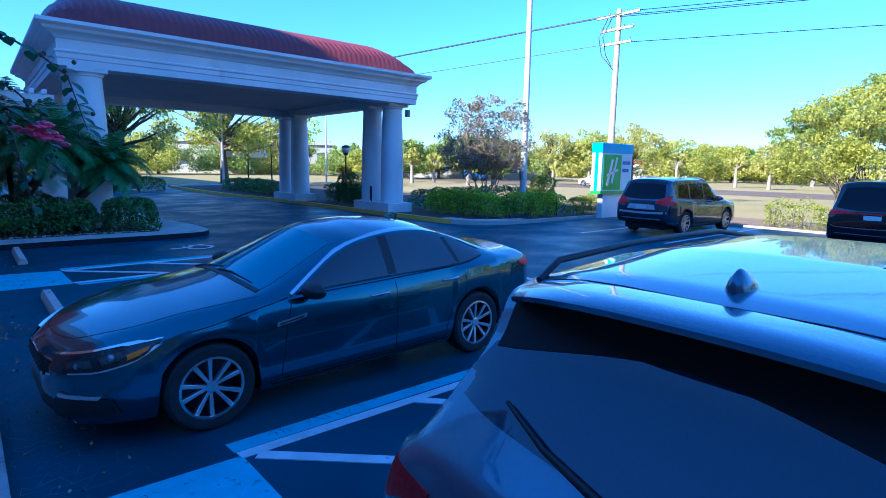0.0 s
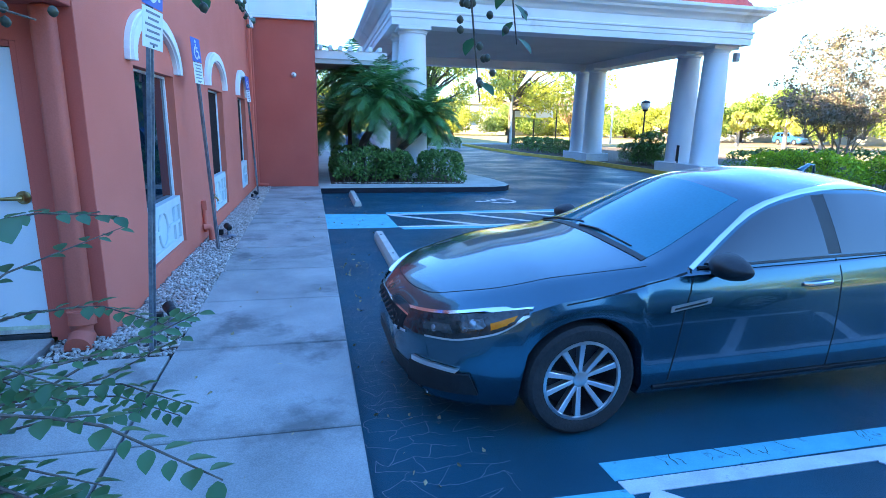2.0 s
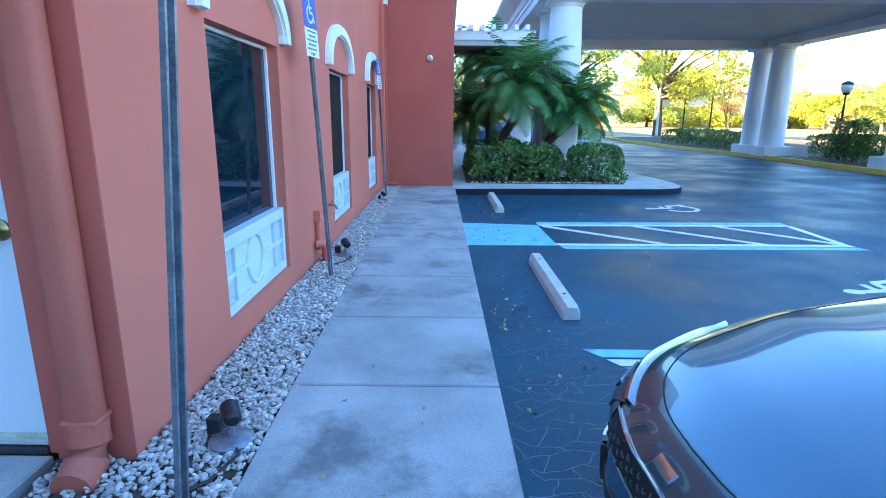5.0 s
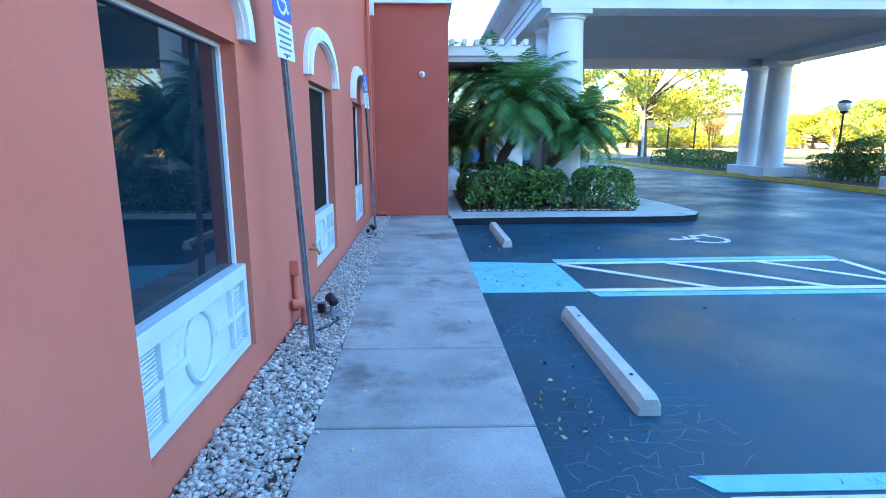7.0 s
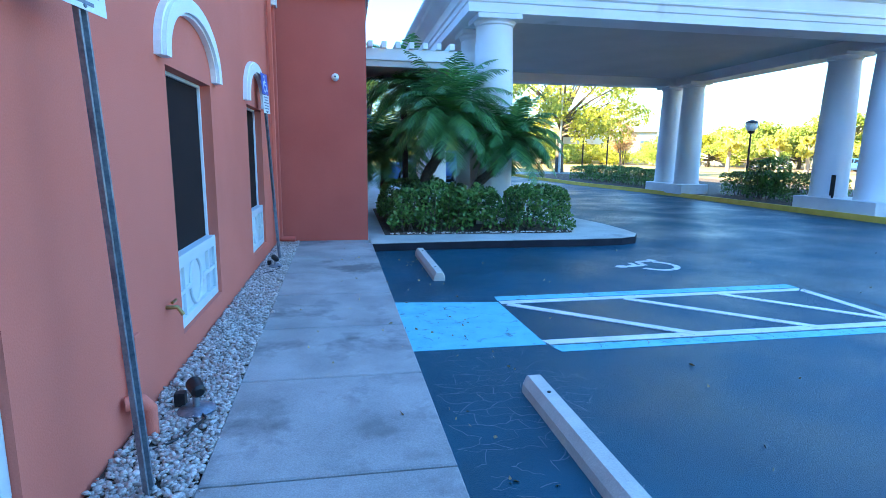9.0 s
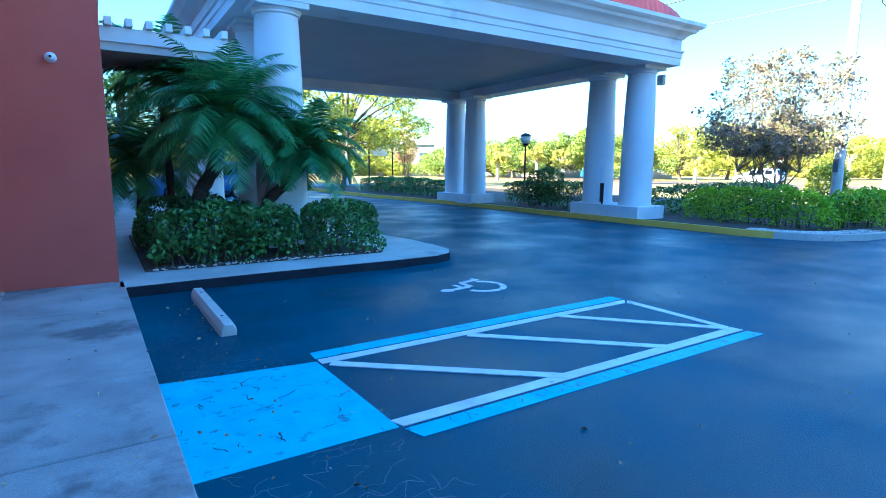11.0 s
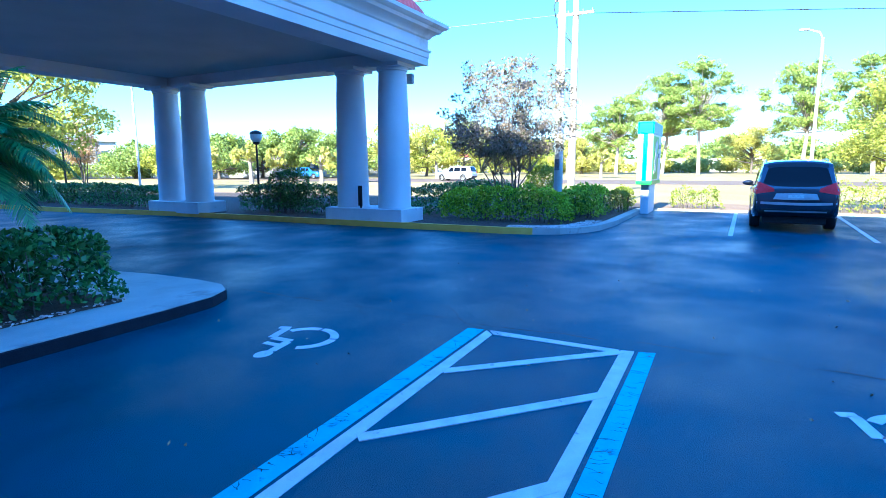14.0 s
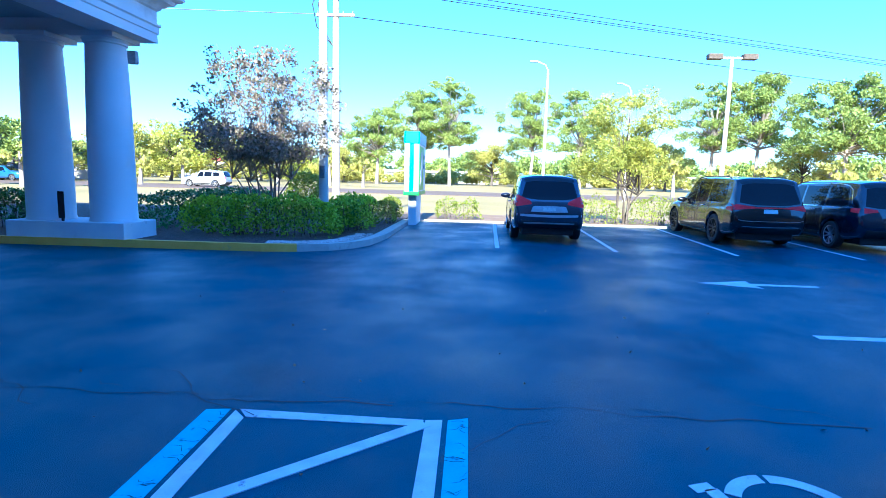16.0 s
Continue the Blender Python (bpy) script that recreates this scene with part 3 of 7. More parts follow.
def window(i, y0, y1, pane):
    w = empty("window_%d" % i, "tall window with white frame, vent panel and arched moulding", "window", m=pose(WX, (y0 + y1) / 2, WZ0), kind="structure")
    bpy.context.view_layer.update()
    fx = WX - 0.085
    zb = 0.865
    bm = bmesh.new()
    for a in ((y0, y0 + 0.024, zb, WZ1 - 0.002), (y1 - 0.024, y1, zb, WZ1 - 0.002), (y0 + 0.024, y1 - 0.024, WZ1 - 0.028, WZ1 - 0.002)):
        box(bm, fx - 0.05, fx, a[0], a[1], a[2], a[3], bevel=0.004)
    kid("window_frame", bm, FRAME, w, "slim white window frame")
    kid("pane", boxed(fx - 0.04, fx - 0.022, y0 + 0.02, y1 - 0.02, zb - 0.02, WZ1 - 0.024), pane, w, "dark reflecting tinted pane" if pane is GLASS else "dark brown insect screen")
    kid("recess_back", boxed(fx - 0.2, fx - 0.052, y0, y1, WZ0, WZ1), SCREEN, w)
    # vent panel with ribs and an oval
    px = fx + 0.02
    kid("vent_panel", boxed(fx - 0.05, px, y0 + 0.003, y1 - 0.003, WZ0 + 0.003, zb, bevel=0.004), GRILLE, w, "white moulded vent panel under the glass")
    for a in ((y0 + 0.003, y1 - 0.003, zb - 0.09, zb), (y0 + 0.003, y1 - 0.003, WZ0 + 0.003, WZ0 + 0.07), (y0 + 0.003, y0 + 0.06, WZ0 + 0.07, zb - 0.09), (y1 - 0.06, y1 - 0.003, WZ0 + 0.07, zb - 0.09)):
        kid("rail", boxed(px - 0.002, px + 0.035, *a, bevel=0.004), GRILLE, w)
    ym, zm = (y0 + y1) / 2, (WZ0 + zb) / 2 - 0.01
    for yy in (y0 + 0.25, y1 - 0.25):
        kid("rib", boxed(px - 0.002, px + 0.03, yy - 0.013, yy + 0.013, WZ0 + 0.07, zb - 0.09, bevel=0.004), GRILLE, w)
    for a, b in ((y0 + 0.06, ym - 0.17), (ym + 0.17, y1 - 0.06)):
        kid("rib", boxed(px - 0.002, px + 0.028, a, b, zm - 0.016, zm + 0.016, bevel=0.004), GRILLE, w)
    bm = bmesh.new()
    n = 28
    pts = [(px + 0.006, ym + 0.165 * math.cos(2 * math.pi * k / n), zm + 0.18 * math.sin(2 * math.pi * k / n)) for k in range(n + 1)]
    tube(bm, pts, 0.015, 6)
    kid("oval_moulding", bm, GRILLE, w, smooth=60)
    for a, b in ((y0 + 0.065, y0 + 0.225), (y1 - 0.225, y1 - 0.065)):
        for k in range(19):
            z = WZ0 + 0.085 + k * 0.0195
            kid("louvre", boxed(px - 0.002, px + 0.011, a, b, z, z + 0.009), GRILLE, w)
    # arched moulding on the wall above
    bm = bmesh.new()
    hw, rise, zsp, band = (y1 - y0) / 2 + 0.2, 0.52, 2.2, 0.15
    n = 24
    lo, up = [], []
    for k in range(n + 1):
        a = math.pi * k / n
        up.append((ym - hw * math.cos(a), zsp + rise * math.sin(a) ** 0.9))
        lo.append((ym - (hw - band) * math.cos(a), zsp + (rise - band * 0.95) * math.sin(a) ** 0.9))
    for x0, x1, g in ((WX - 0.002, WX + 0.045, 0.0), (WX + 0.045, WX + 0.07, 0.022)):
        vs = []
        for (ya2, za2), (yb2, zb2) in zip(lo, up):
            dy, dz = (yb2 - ya2) * g / band, (zb2 - za2) * g / band
            vs.append([bm.verts.new(p) for p in ((x0, ya2 + dy, za2 + dz), (x1, ya2 + dy, za2 + dz), (x1, yb2 - dy, zb2 - dz), (x0, yb2 - dy, zb2 - dz))])
        for r0, r1 in zip(vs, vs[1:]):
            for j in range(4):
                bm.faces.new((r0[j], r0[(j + 1) % 4], r1[(j + 1) % 4], r1[j]))
        bm.faces.new(vs[0])
        bm.faces.new(vs[-1][::-1])
    kid("arch_moulding", bm, WHITE, w, "white arched plaster moulding")
    return w


for i, (a, b) in enumerate(WINDOWS):
    window(i + 1, a, b, GLASS if i == 0 else SCREEN)

# ---- service door ----
DOOR = surf("white_steel_door", (0.52, 0.56, 0.58), (0.62, 0.66, 0.68), 1.2, 0.4, bump=0.06, bscale=160, spots=(0.6, 0.62, 0.58), spot_scale=1.5, spot_at=0.62)
BRASS = surf("aged_brass", (0.3, 0.2, 0.08), (0.42, 0.3, 0.12), 8, 0.3, metal=1.0, bump=0.05)
MOSS = surf("green_algae_stain", (0.3, 0.36, 0.2), (0.56, 0.6, 0.46), 7, 0.9, bump=0.3)
RUBBER = surf("black_rubber", (0.012, 0.012, 0.013), (0.03, 0.03, 0.032), 9, 0.75, bump=0.2)
door = empty("door_1", "closed white steel service door with a brass lever", "door", m=pose(-2.36, 5.62, SZ), kind="structure")
bpy.context.view_layer.update()
kid("leaf", boxed(-2.822, -1.905, 5.625, 5.675, 0.2, 2.158, bevel=0.004), DOOR, door, "white painted steel leaf")
kid("stain", boxed(-2.815, -1.912, 5.6225, 5.64, 0.205, 0.232), MOSS, door, "green algae stain along the foot")
bm = bmesh.new()
for a in ((-2.868, -2.826, 0.14, 2.198), (-1.901, -1.862, 0.14, 2.198), (-2.826, -1.901, 2.162, 2.198)):
    box(bm, a[0], a[1], 5.606, 5.72, a[2], a[3], bevel=0.004)
kid("door_frame", bm, STUCCO_SHADED, door, "deep red painted door frame")
kid("threshold", boxed(-2.826, -1.901, 5.595, 5.7, 0.135, 0.17, bevel=0.006), RUBBER, door, "dark weathered threshold")
kid("sweep", boxed(-2.82, -1.907, 5.612, 5.63, 0.176, 0.204, bevel=0.003), KERB, door, "grey door sweep along the bottom edge")
kid("rose", lathe(bmesh.new(), [(0.046, 0), (0.046, 0.012), (0.034, 0.022), (0.022, 0.045)], 20, pose(-1.952, 5.625, 1.168, 90, 0, 0)), BRASS, door, "round brass rose", smooth=30)
kid("lever", tube(bmesh.new(), [(-1.952, 5.585, 1.168), (-1.975, 5.565, 1.168), (-2.085, 5.565, 1.163)], [0.016, 0.016, 0.011], 10), BRASS, door, "brass lever handle", smooth=40)
kid("backing", boxed(-2.87, -1.86, 5.73, 5.88, 0.14, 2.2), RUBBER, door)

# downspouts
ds = empty("downspout", "terracotta painted round-cornered downspout beside the door", "downspout", m=pose(-1.65, 5.5, SZ))
bpy.context.view_layer.update()
kid("pipe", boxed(-1.722, -1.582, 5.47, 5.588, 0.3, 2.42, bevel=0.034), PIPE_SHADED, ds, smooth=50)
kid("strap", boxed(-1.73, -1.574, 5.462, 5.592, 0.35, 0.38, bevel=0.012), PIPE_SHADED, ds)
kid("boot", tube(bmesh.new(), [(-1.652, 5.525, 0.36), (-1.652, 5.52, 0.26), (-1.65, 5.49, 0.19), (-1.645, 5.43, 0.15), (-1.64, 5.36, 0.135)], [0.088, 0.09, 0.088, 0.086, 0.084], 16), PIPE_SHADED, ds, "flared elbow at the foot", smooth=50)
ds = empty("downspout", "slim terracotta painted downspouts in the wall corner", "downspout", m=pose(-1.42, 15.36, SZ))
bpy.context.view_layer.update()
kid("pipe", boxed(-1.49, -1.40, 15.3, 15.4, 0.2, 4.05, bevel=0.015), STUCCO_SHADED, ds)
kid("pipe", boxed(-1.47, -1.41, 14.98, 15.05, 0.2, 4.05, bevel=0.012), STUCCO, ds)
kid("elbow", tube(bmesh.new(), [(-1.44, 15.34, 0.26), (-1.42, 15.34, 0.2), (-1.2, 15.34, 0.19)], 0.045, 8), STUCCO_SHADED, ds, smooth=50)
kid("rainwater_head", boxed(-1.49, -1.36, 15.2, 15.41, 3.8, 4.05, bevel=0.01), WHITE, ds, "white rainwater head")
dome = empty("security_camera", "small white dome camera on the end wall", "camera", m=pose(-0.5, 15.48, 2.81))
bpy.context.view_layer.update()
kid("mount", lathe(bmesh.new(), [(0.06, 0), (0.06, 0.03), (0.045, 0.045)], 18, pose(-0.5, 15.48, 2.81, 90, 0, 0)), WHITE, dome, smooth=30)
kid("dome", lathe(bmesh.new(), [(0.045, 0.04), (0.05, 0.06), (0.04, 0.09), (0.02, 0.105)], 18, pose(-0.5, 15.48, 2.81, 90, 0, 0)), WHITE, dome, smooth=60)
kid("lens", lathe(bmesh.new(), [(0.016, 0.1), (0.016, 0.112), (0.004, 0.113)], 12, pose(-0.5, 15.48, 2.81, 90, 0, 0)), RUBBER, dome, smooth=60)

# ---- accessible parking signs ----
STEEL = surf("galvanised_steel", (0.13, 0.16, 0.2), (0.3, 0.33, 0.36), 14, 0.45, metal=0.7, bump=0.08)
SIGN_BLUE = surf("sign_blue", (0.012, 0.09, 0.4), (0.016, 0.11, 0.46), 3, 0.35, bump=0.02)
SIGN_WHITE = surf("sign_white", (0.62, 0.68, 0.72), (0.74, 0.78, 0.8), 3, 0.4, bump=0.02)
DARKINK = surf("dark_ink", (0.12, 0.15, 0.2), (0.17, 0.2, 0.25), 3, 0.5, bump=0)


def flat_ring(bm, cx, cz, r0, r1, a0, a1, y0, y1, n=12):
    rows = []
    for i in range(n + 1):
        a = radians(a0 + (a1 - a0) * i / n)
        c, s = math.cos(a), math.sin(a)
        rows.append([bm.verts.new(p) for p in ((cx + r0 * c, y0, cz + r0 * s), (cx + r1 * c, y0, cz + r1 * s), (cx + r1 * c, y1, cz + r1 * s), (cx + r0 * c, y1, cz + r0 * s))])
    for p, q in zip(rows, rows[1:]):
        for j in range(4):
            bm.faces.new((p[j], p[(j + 1) % 4], q[(j + 1) % 4], q[j]))


def bar(bm, x0, z0, x1, z1, w, y0, y1):
    dx, dz = x1 - x0, z1 - z0
    ln = math.hypot(dx, dz)
    ox, oz = -dz / ln * w / 2, dx / ln * w / 2
    q = [(x0 + ox, z0 + oz), (x1 + ox, z1 + oz), (x1 - ox, z1 - oz), (x0 - ox, z0 - oz)]
    a = [bm.verts.new((x, y0, z)) for x, z in q]
    b = [bm.verts.new((x, y1, z)) for x, z in q]
    bm.faces.new(a)
    bm.faces.new(b[::-1])
    for i in range(4):
        bm.faces.new((a[i], b[i], b[(i + 1) % 4], a[(i + 1) % 4]))


def sign_post(x, y, lean, top):
    s = empty("parking_sign", "steel post with blue accessible parking sign, slightly leaning", "sign", group="accessible parking signs", m=pose(x, y, 0.1, 0, lean, 0) @ pose(0, 0, 0, 0, 0, 83))
    h = top - 0.1
    bm = bmesh.new()
    prof = [(-0.03, -0.012), (-0.018, -0.012), (-0.014, 0.014), (0.014, 0.014), (0.018, -0.012), (0.03, -0.012), (0.03, -0.008), (0.021, -0.008), (0.017, 0.018), (-0.017, 0.018), (-0.021, -0.008), (-0.03, -0.008)]
    prism(bm, prof, 0.0, h)
    part("post", bm, STEEL, s, "galvanised channel post")
    f = -0.016
    part("plate", boxed(-0.15, 0.15, f - 0.003, f, h - 0.265, h, bevel=0.001), SIGN_BLUE, s, "blue plate with a white border")
    bm = bmesh.new()
    g0, g1 = f - 0.006, f - 0.0032
    zc = h - 0.135
    flat_ring(bm, -0.005, zc - 0.03, 0.055, 0.075, 110, 340, g0, g1)
    flat_ring(bm, -0.01, zc + 0.095, 0.0, 0.02, 0, 360, g0, g1)
    bar(bm, -0.01, zc + 0.07, 0.0, zc - 0.02, 0.02, g0, g1)
    bar(bm, 0.0, zc + 0.03, 0.05, zc + 0.03, 0.016, g0, g1)
    bar(bm, 0.0, zc - 0.012, 0.06, zc - 0.012, 0.02, g0, g1)
    bar(bm, 0.06, zc - 0.012, 0.085, zc - 0.08, 0.02, g0, g1)
    bar(bm, 0.082, zc - 0.08, 0.105, zc - 0.07, 0.018, g0, g1)
    part("wheelchair_symbol", bm, SIGN_WHITE, s, "white wheelchair symbol")
    part("text_plate", boxed(-0.15, 0.15, f - 0.003, f, h - 0.51, h - 0.275, bevel=0.001), SIGN_WHITE, s, "white plate with rows of dark lettering")
    for k, (a, b) in enumerate(((-0.1, 0.1), (-0.07, 0.08), (-0.11, 0.11), (-0.09, 0.09), (-0.11, 0.1), (-0.05, 0.06))):
        bm = bmesh.new()
        bar(bm, a, h - 0.302 - 0.036 * k, b, h - 0.302 - 0.036 * k, 0.013, g0, g1)
        part("text_line", bm, DARKINK, s)
    for z in (h - 0.02, h - 0.495):
        part("bolt", lathe(bmesh.new(), [(0.008, 0), (0.008, 0.006), (0.004, 0.008)], 8, pose(0, f - 0.003, z, 90, 0, 0)), STEEL, s)
    return s


sign_post(-1.12, 5.22, 4.6, 2.66)
sign_post(-1.22, 8.47, -2.6, 2.64)
sign_post(-1.28, 13.85, -3.0, 2.62)

# ---- wheel stops ----
STOP = surf("precast_concrete", (0.42, 0.41, 0.36), (0.56, 0.54, 0.48), 6, 0.85, bump=0.4, bscale=80, spots=(0.3, 0.29, 0.26), spot_scale=5, spot_at=0.6, dist=0.006)


def wheel_stop(x, y, rz):
    s = empty("wheel_stop", "worn precast concrete wheel stop on dark asphalt", "wheel stop", group="wheel stops", m=pose(x, y, 0, 0, 0, rz))
    bm = bmesh.new()
    prof = [(-0.08, 0.0), (0.08, 0.0), (0.075, 0.06), (0.045, 0.122), (-0.045, 0.122), (-0.075, 0.06)]
    for y0, k in ((-0.915, 0.86), (-0.88, 1.0), (0.88, 1.0), (0.915, 0.86)):
        for a, b in prof:
            bm.verts.new((a * k, y0, b * (k if b else 1)))
    bm.verts.ensure_lookup_table()
    for i in range(3):
        for j in range(6):
            bm.faces.new([bm.verts[i * 6 + j], bm.verts[i * 6 + (j + 1) % 6], bm.verts[i * 6 + 6 + (j + 1) % 6], bm.verts[i * 6 + 6 + j]])
    bm.faces.new([bm.verts[j] for j in range(6)])
    bm.faces.new([bm.verts[18 + j] for j in range(6)])
    part("bar", bm, STOP, s)
    for yy in (-0.6, 0.6):
        part("anchor", lathe(bmesh.new(), [(0.014, 0.118), (0.014, 0.127), (0.005, 0.128)], 8, pose(0, yy, 0)), RUBBER, s, "dark anchor pin head")


wheel_stop(0.915, 8.62, 0.8)
wheel_stop(0.80, 13.78, 0.5)
# ---- vehicles ----
from mathutils.bvhtree import BVHTree


def paint_mat(name, c, flake=0.5, rough=0.3, spec=0.5):
    return surf(name, tuple(v * 0.92 for v in c), tuple(v * 1.08 for v in c), 3, rough, metal=flake, bump=0, coat=1.0, spec=spec)


DARK_GLASS = surf("dark_car_glass", (0.004, 0.005, 0.007), (0.007, 0.008, 0.01), 1, 0.015, bump=0, spec=0.2)
MID_GLASS = surf("tinted_car_glass", (0.004, 0.005, 0.007), (0.007, 0.008, 0.01), 1, 0.015, bump=0, spec=0.9)
# windshield: the blue base colour stands in for the sky's reflection
SKY_GLASS = surf("windshield_sky_glass", (0.008, 0.15, 0.2), (0.012, 0.18, 0.24), 1, 0.015, bump=0)
SKY_GLASS.node_tree.nodes["Principled BSDF"].inputs["IOR"].default_value = 1.7
SKY_GLASS.node_tree.nodes["Principled BSDF"].inputs["Specular Tint"].default_value = (0.5, 0.9, 1.0, 1)
MID_GLASS.node_tree.nodes["Principled BSDF"].inputs["IOR"].default_value = 1.6
CHROME = surf("chrome", (0.7, 0.71, 0.72), (0.78, 0.78, 0.79), 2, 0.1, metal=1.0, bump=0)
ALLOY = surf("alloy_wheel", (0.66, 0.64, 0.64), (0.76, 0.74, 0.74), 6, 0.28, metal=0.9, bump=0)
ALLOY_DARK = surf("dark_alloy", (0.03, 0.03, 0.033), (0.05, 0.05, 0.055), 6, 0.35, metal=0.6, bump=0)
BLACK = surf("black_plastic", (0.008, 0.008, 0.009), (0.016, 0.016, 0.018), 12, 0.5, bump=0.1)
SEAM = surf("panel_gap", (0.003, 0.003, 0.004), (0.005, 0.005, 0.006), 5, 0.8, bump=0)
LAMP_RED = surf("red_lamp", (0.85, 0.012, 0.02), (0.95, 0.03, 0.04), 20, 0.35, bump=0.1, bscale=80, spec=0.3)
LAMP_CLEAR = surf("clear_lamp", (0.12, 0.14, 0.16), (0.35, 0.38, 0.4), 25, 0.08, metal=0.5, bump=0.2, bscale=60, coat=1.0)
LAMP_SMOKE = surf("smoked_lamp_bowl", (0.03, 0.036, 0.042), (0.11, 0.125, 0.14), 25, 0.1, metal=0.6, bump=0.1, coat=1.0)
LAMP_DARK = surf("lamp_housing", (0.008, 0.01, 0.012), (0.03, 0.033, 0.036), 25, 0.1, bump=0.1, spec=0.6)
LAMP_DEEP = surf("deep_red_lamp", (0.2, 0.006, 0.01), (0.34, 0.01, 0.016), 20, 0.12, bump=0.1, bscale=80)
AMBER = surf("amber_reflector", (0.85, 0.17, 0.008), (0.95, 0.24, 0.012), 30, 0.3, bump=0.1, bscale=90, spec=0.2)
GARNISH = surf("satin_silver_trim", (0.4, 0.42, 0.44), (0.5, 0.52, 0.54), 8, 0.4, metal=0.2, bump=0)
PLATE = surf("licence_plate", (0.55, 0.6, 0.58), (0.68, 0.72, 0.7), 20, 0.4, bump=0)


def smooth_curve(pts, ss, win):
    xs, vs = [p[0] for p in pts], [p[1] for p in pts]
    v = np.interp(ss, xs, vs)
    k = max(1, int(win / (ss[1] - ss[0])))
    if k > 1:
        for _ in range(2):
            pad = np.concatenate([np.full(k, v[0]) + (v[0] - v[1:k + 1][::-1]), v, np.full(k, v[-1]) + (v[-1] - v[-k - 1:-1][::-1])])
            v = np.convolve(pad, np.ones(2 * k + 1) / (2 * k + 1), "same")[k:-k]
    return v


class Body:
    """A car body lofted from sections; patches are laid on it by casting rays."""

    def __init__(self, sp):
        L = sp["L"]
        self.L = L
        ss = np.unique(np.concatenate([np.linspace(0, 0.12, 7), np.linspace(0.12, L - 0.12, int(L / 0.035)), np.linspace(L - 0.12, L, 7)]))
        un = np.linspace(0, L, 600)
        c = {k: np.interp(ss, un, smooth_curve(sp[k], un, sp.get("win", 0.06) * (0.4 if k in ("w",) else 1))) for k in ("zc", "zt", "zb", "w", "wt", "z0")}
        bm = bmesh.new()
        rings = []
        for i, s in enumerate(ss):
            w, zb, zt, zc, wt = c["w"][i], c["zb"][i], c["zt"][i], c["zc"][i], c["wt"][i]
            z0 = c["z0"][i]
            ar = 0.0
            for a in sp["axles"]:
                d = abs(s - a)
                if d < sp["arch"]:
                    ar = max(ar, sp["wr"] + math.sqrt(sp["arch"] ** 2 - d * d))
            zz = max(z0, ar)
            zz = min(zz, zb - 0.06)
            wb = w - sp.get("tuck", 0.05)
            h = zb - zz
            fl = 0.018 if ar > z0 else 0.0
            half = [(w * 0.94 + fl, zz), (w * 0.985 + fl, zz + 0.12 * h), (w + fl * 0.6, zz + 0.4 * h), (w, zz + 0.62 * h), (w * 0.994, zz + 0.72 * h), (w * 0.985, zz + 0.88 * h), (wb, zb), (wb - 0.025, zb + 0.012)]
            yb, zb2 = half[-1]
            wt2 = min(wt, yb - 0.02)
            zt2 = max(zt, zb2 + 0.004)
            zc2 = max(zc, zt2 + 0.004)
            for f in (0.33, 0.66):
                half.append((yb + (wt2 - yb) * f + 0.012 * math.sin(math.pi * f) * min(1, (zt2 - zb2) * 4), zb2 + (zt2 - zb2) * f))
            half.append((wt2, zt2))
            for u in (0.93, 0.82, 0.62, 0.4, 0.2):
                half.append((wt2 * u, zc2 - (zc2 - zt2) * u ** sp.get("crown", 2.0)))
            ring = [bm.verts.new((s, y, z)) for y, z in half] + [bm.verts.new((s, 0, zc2))] + [bm.verts.new((s, -y, z)) for y, z in half[::-1]]
            rings.append(ring)
        for r0, r1 in zip(rings, rings[1:]):
            for j in range(len(r0) - 1):
                bm.faces.new((r0[j], r0[j + 1], r1[j + 1], r1[j]))
            bm.faces.new((r0[-1], r0[0], r1[0], r1[-1]))
        bm.faces.new(rings[0])
        bm.faces.new(rings[-1][::-1])
        bmesh.ops.recalc_face_normals(bm, faces=bm.faces)
        self.tree = BVHTree.FromBMesh(bm)
        self.bm = bm

    def hit(self, axis, a, b, off):
        o, d = {"side": ((a, 3, b), (0, -1, 0)), "far": ((a, -3, b), (0, 1, 0)), "front": ((-2, a, b), (1, 0, 0)), "rear": ((self.L + 2, a, b), (-1, 0, 0)), "top": ((a, b, 4), (0, 0, -1))}[axis]
        p, n, _, _ = self.tree.ray_cast(Vector(o), Vector(d))
        if p is None:
            p, n, _, _ = self.tree.find_nearest(Vector(o) + Vector(d) * 2.2)
        if n.dot(Vector(d)) > 0:
            n = -n
        return p + n * off

    def patch(self, axis, lo, hi, off=0.004, na=16, nb=5, thick=0.01):
        """A sheet between two edges, laid on the body with a rim that goes under its skin."""
        def resample(pl, n):
            pl = [Vector(p) for p in pl]
            if len(pl) > 2:
                ends = [pl[0] * 2 - pl[1]] + pl + [pl[-1] * 2 - pl[-2]]
                fine = []
                for a, b, c, d in zip(ends, ends[1:], ends[2:], ends[3:]):
                    for i in range(8):
                        t = i / 8
                        fine.append(0.5 * (2 * b + (c - a) * t + (2 * a - 5 * b + 4 * c - d) * t * t + (3 * b - a - 3 * c + d) * t ** 3))
                pl = fine + [pl[-1]]
            ds = [0]
            for p, q in zip(pl, pl[1:]):
                ds.append(ds[-1] + (q - p).length)
            out = []
            for i in range(n):
                t = ds[-1] * i / (n - 1)
                k = max(0, min(len(pl) - 2, next((j for j in range(len(ds) - 1) if ds[j + 1] >= t - 1e-9), len(pl) - 2)))
                f = (t - ds[k]) / max(1e-9, ds[k + 1] - ds[k])
                out.append(pl[k].lerp(pl[k + 1], f))
            return out
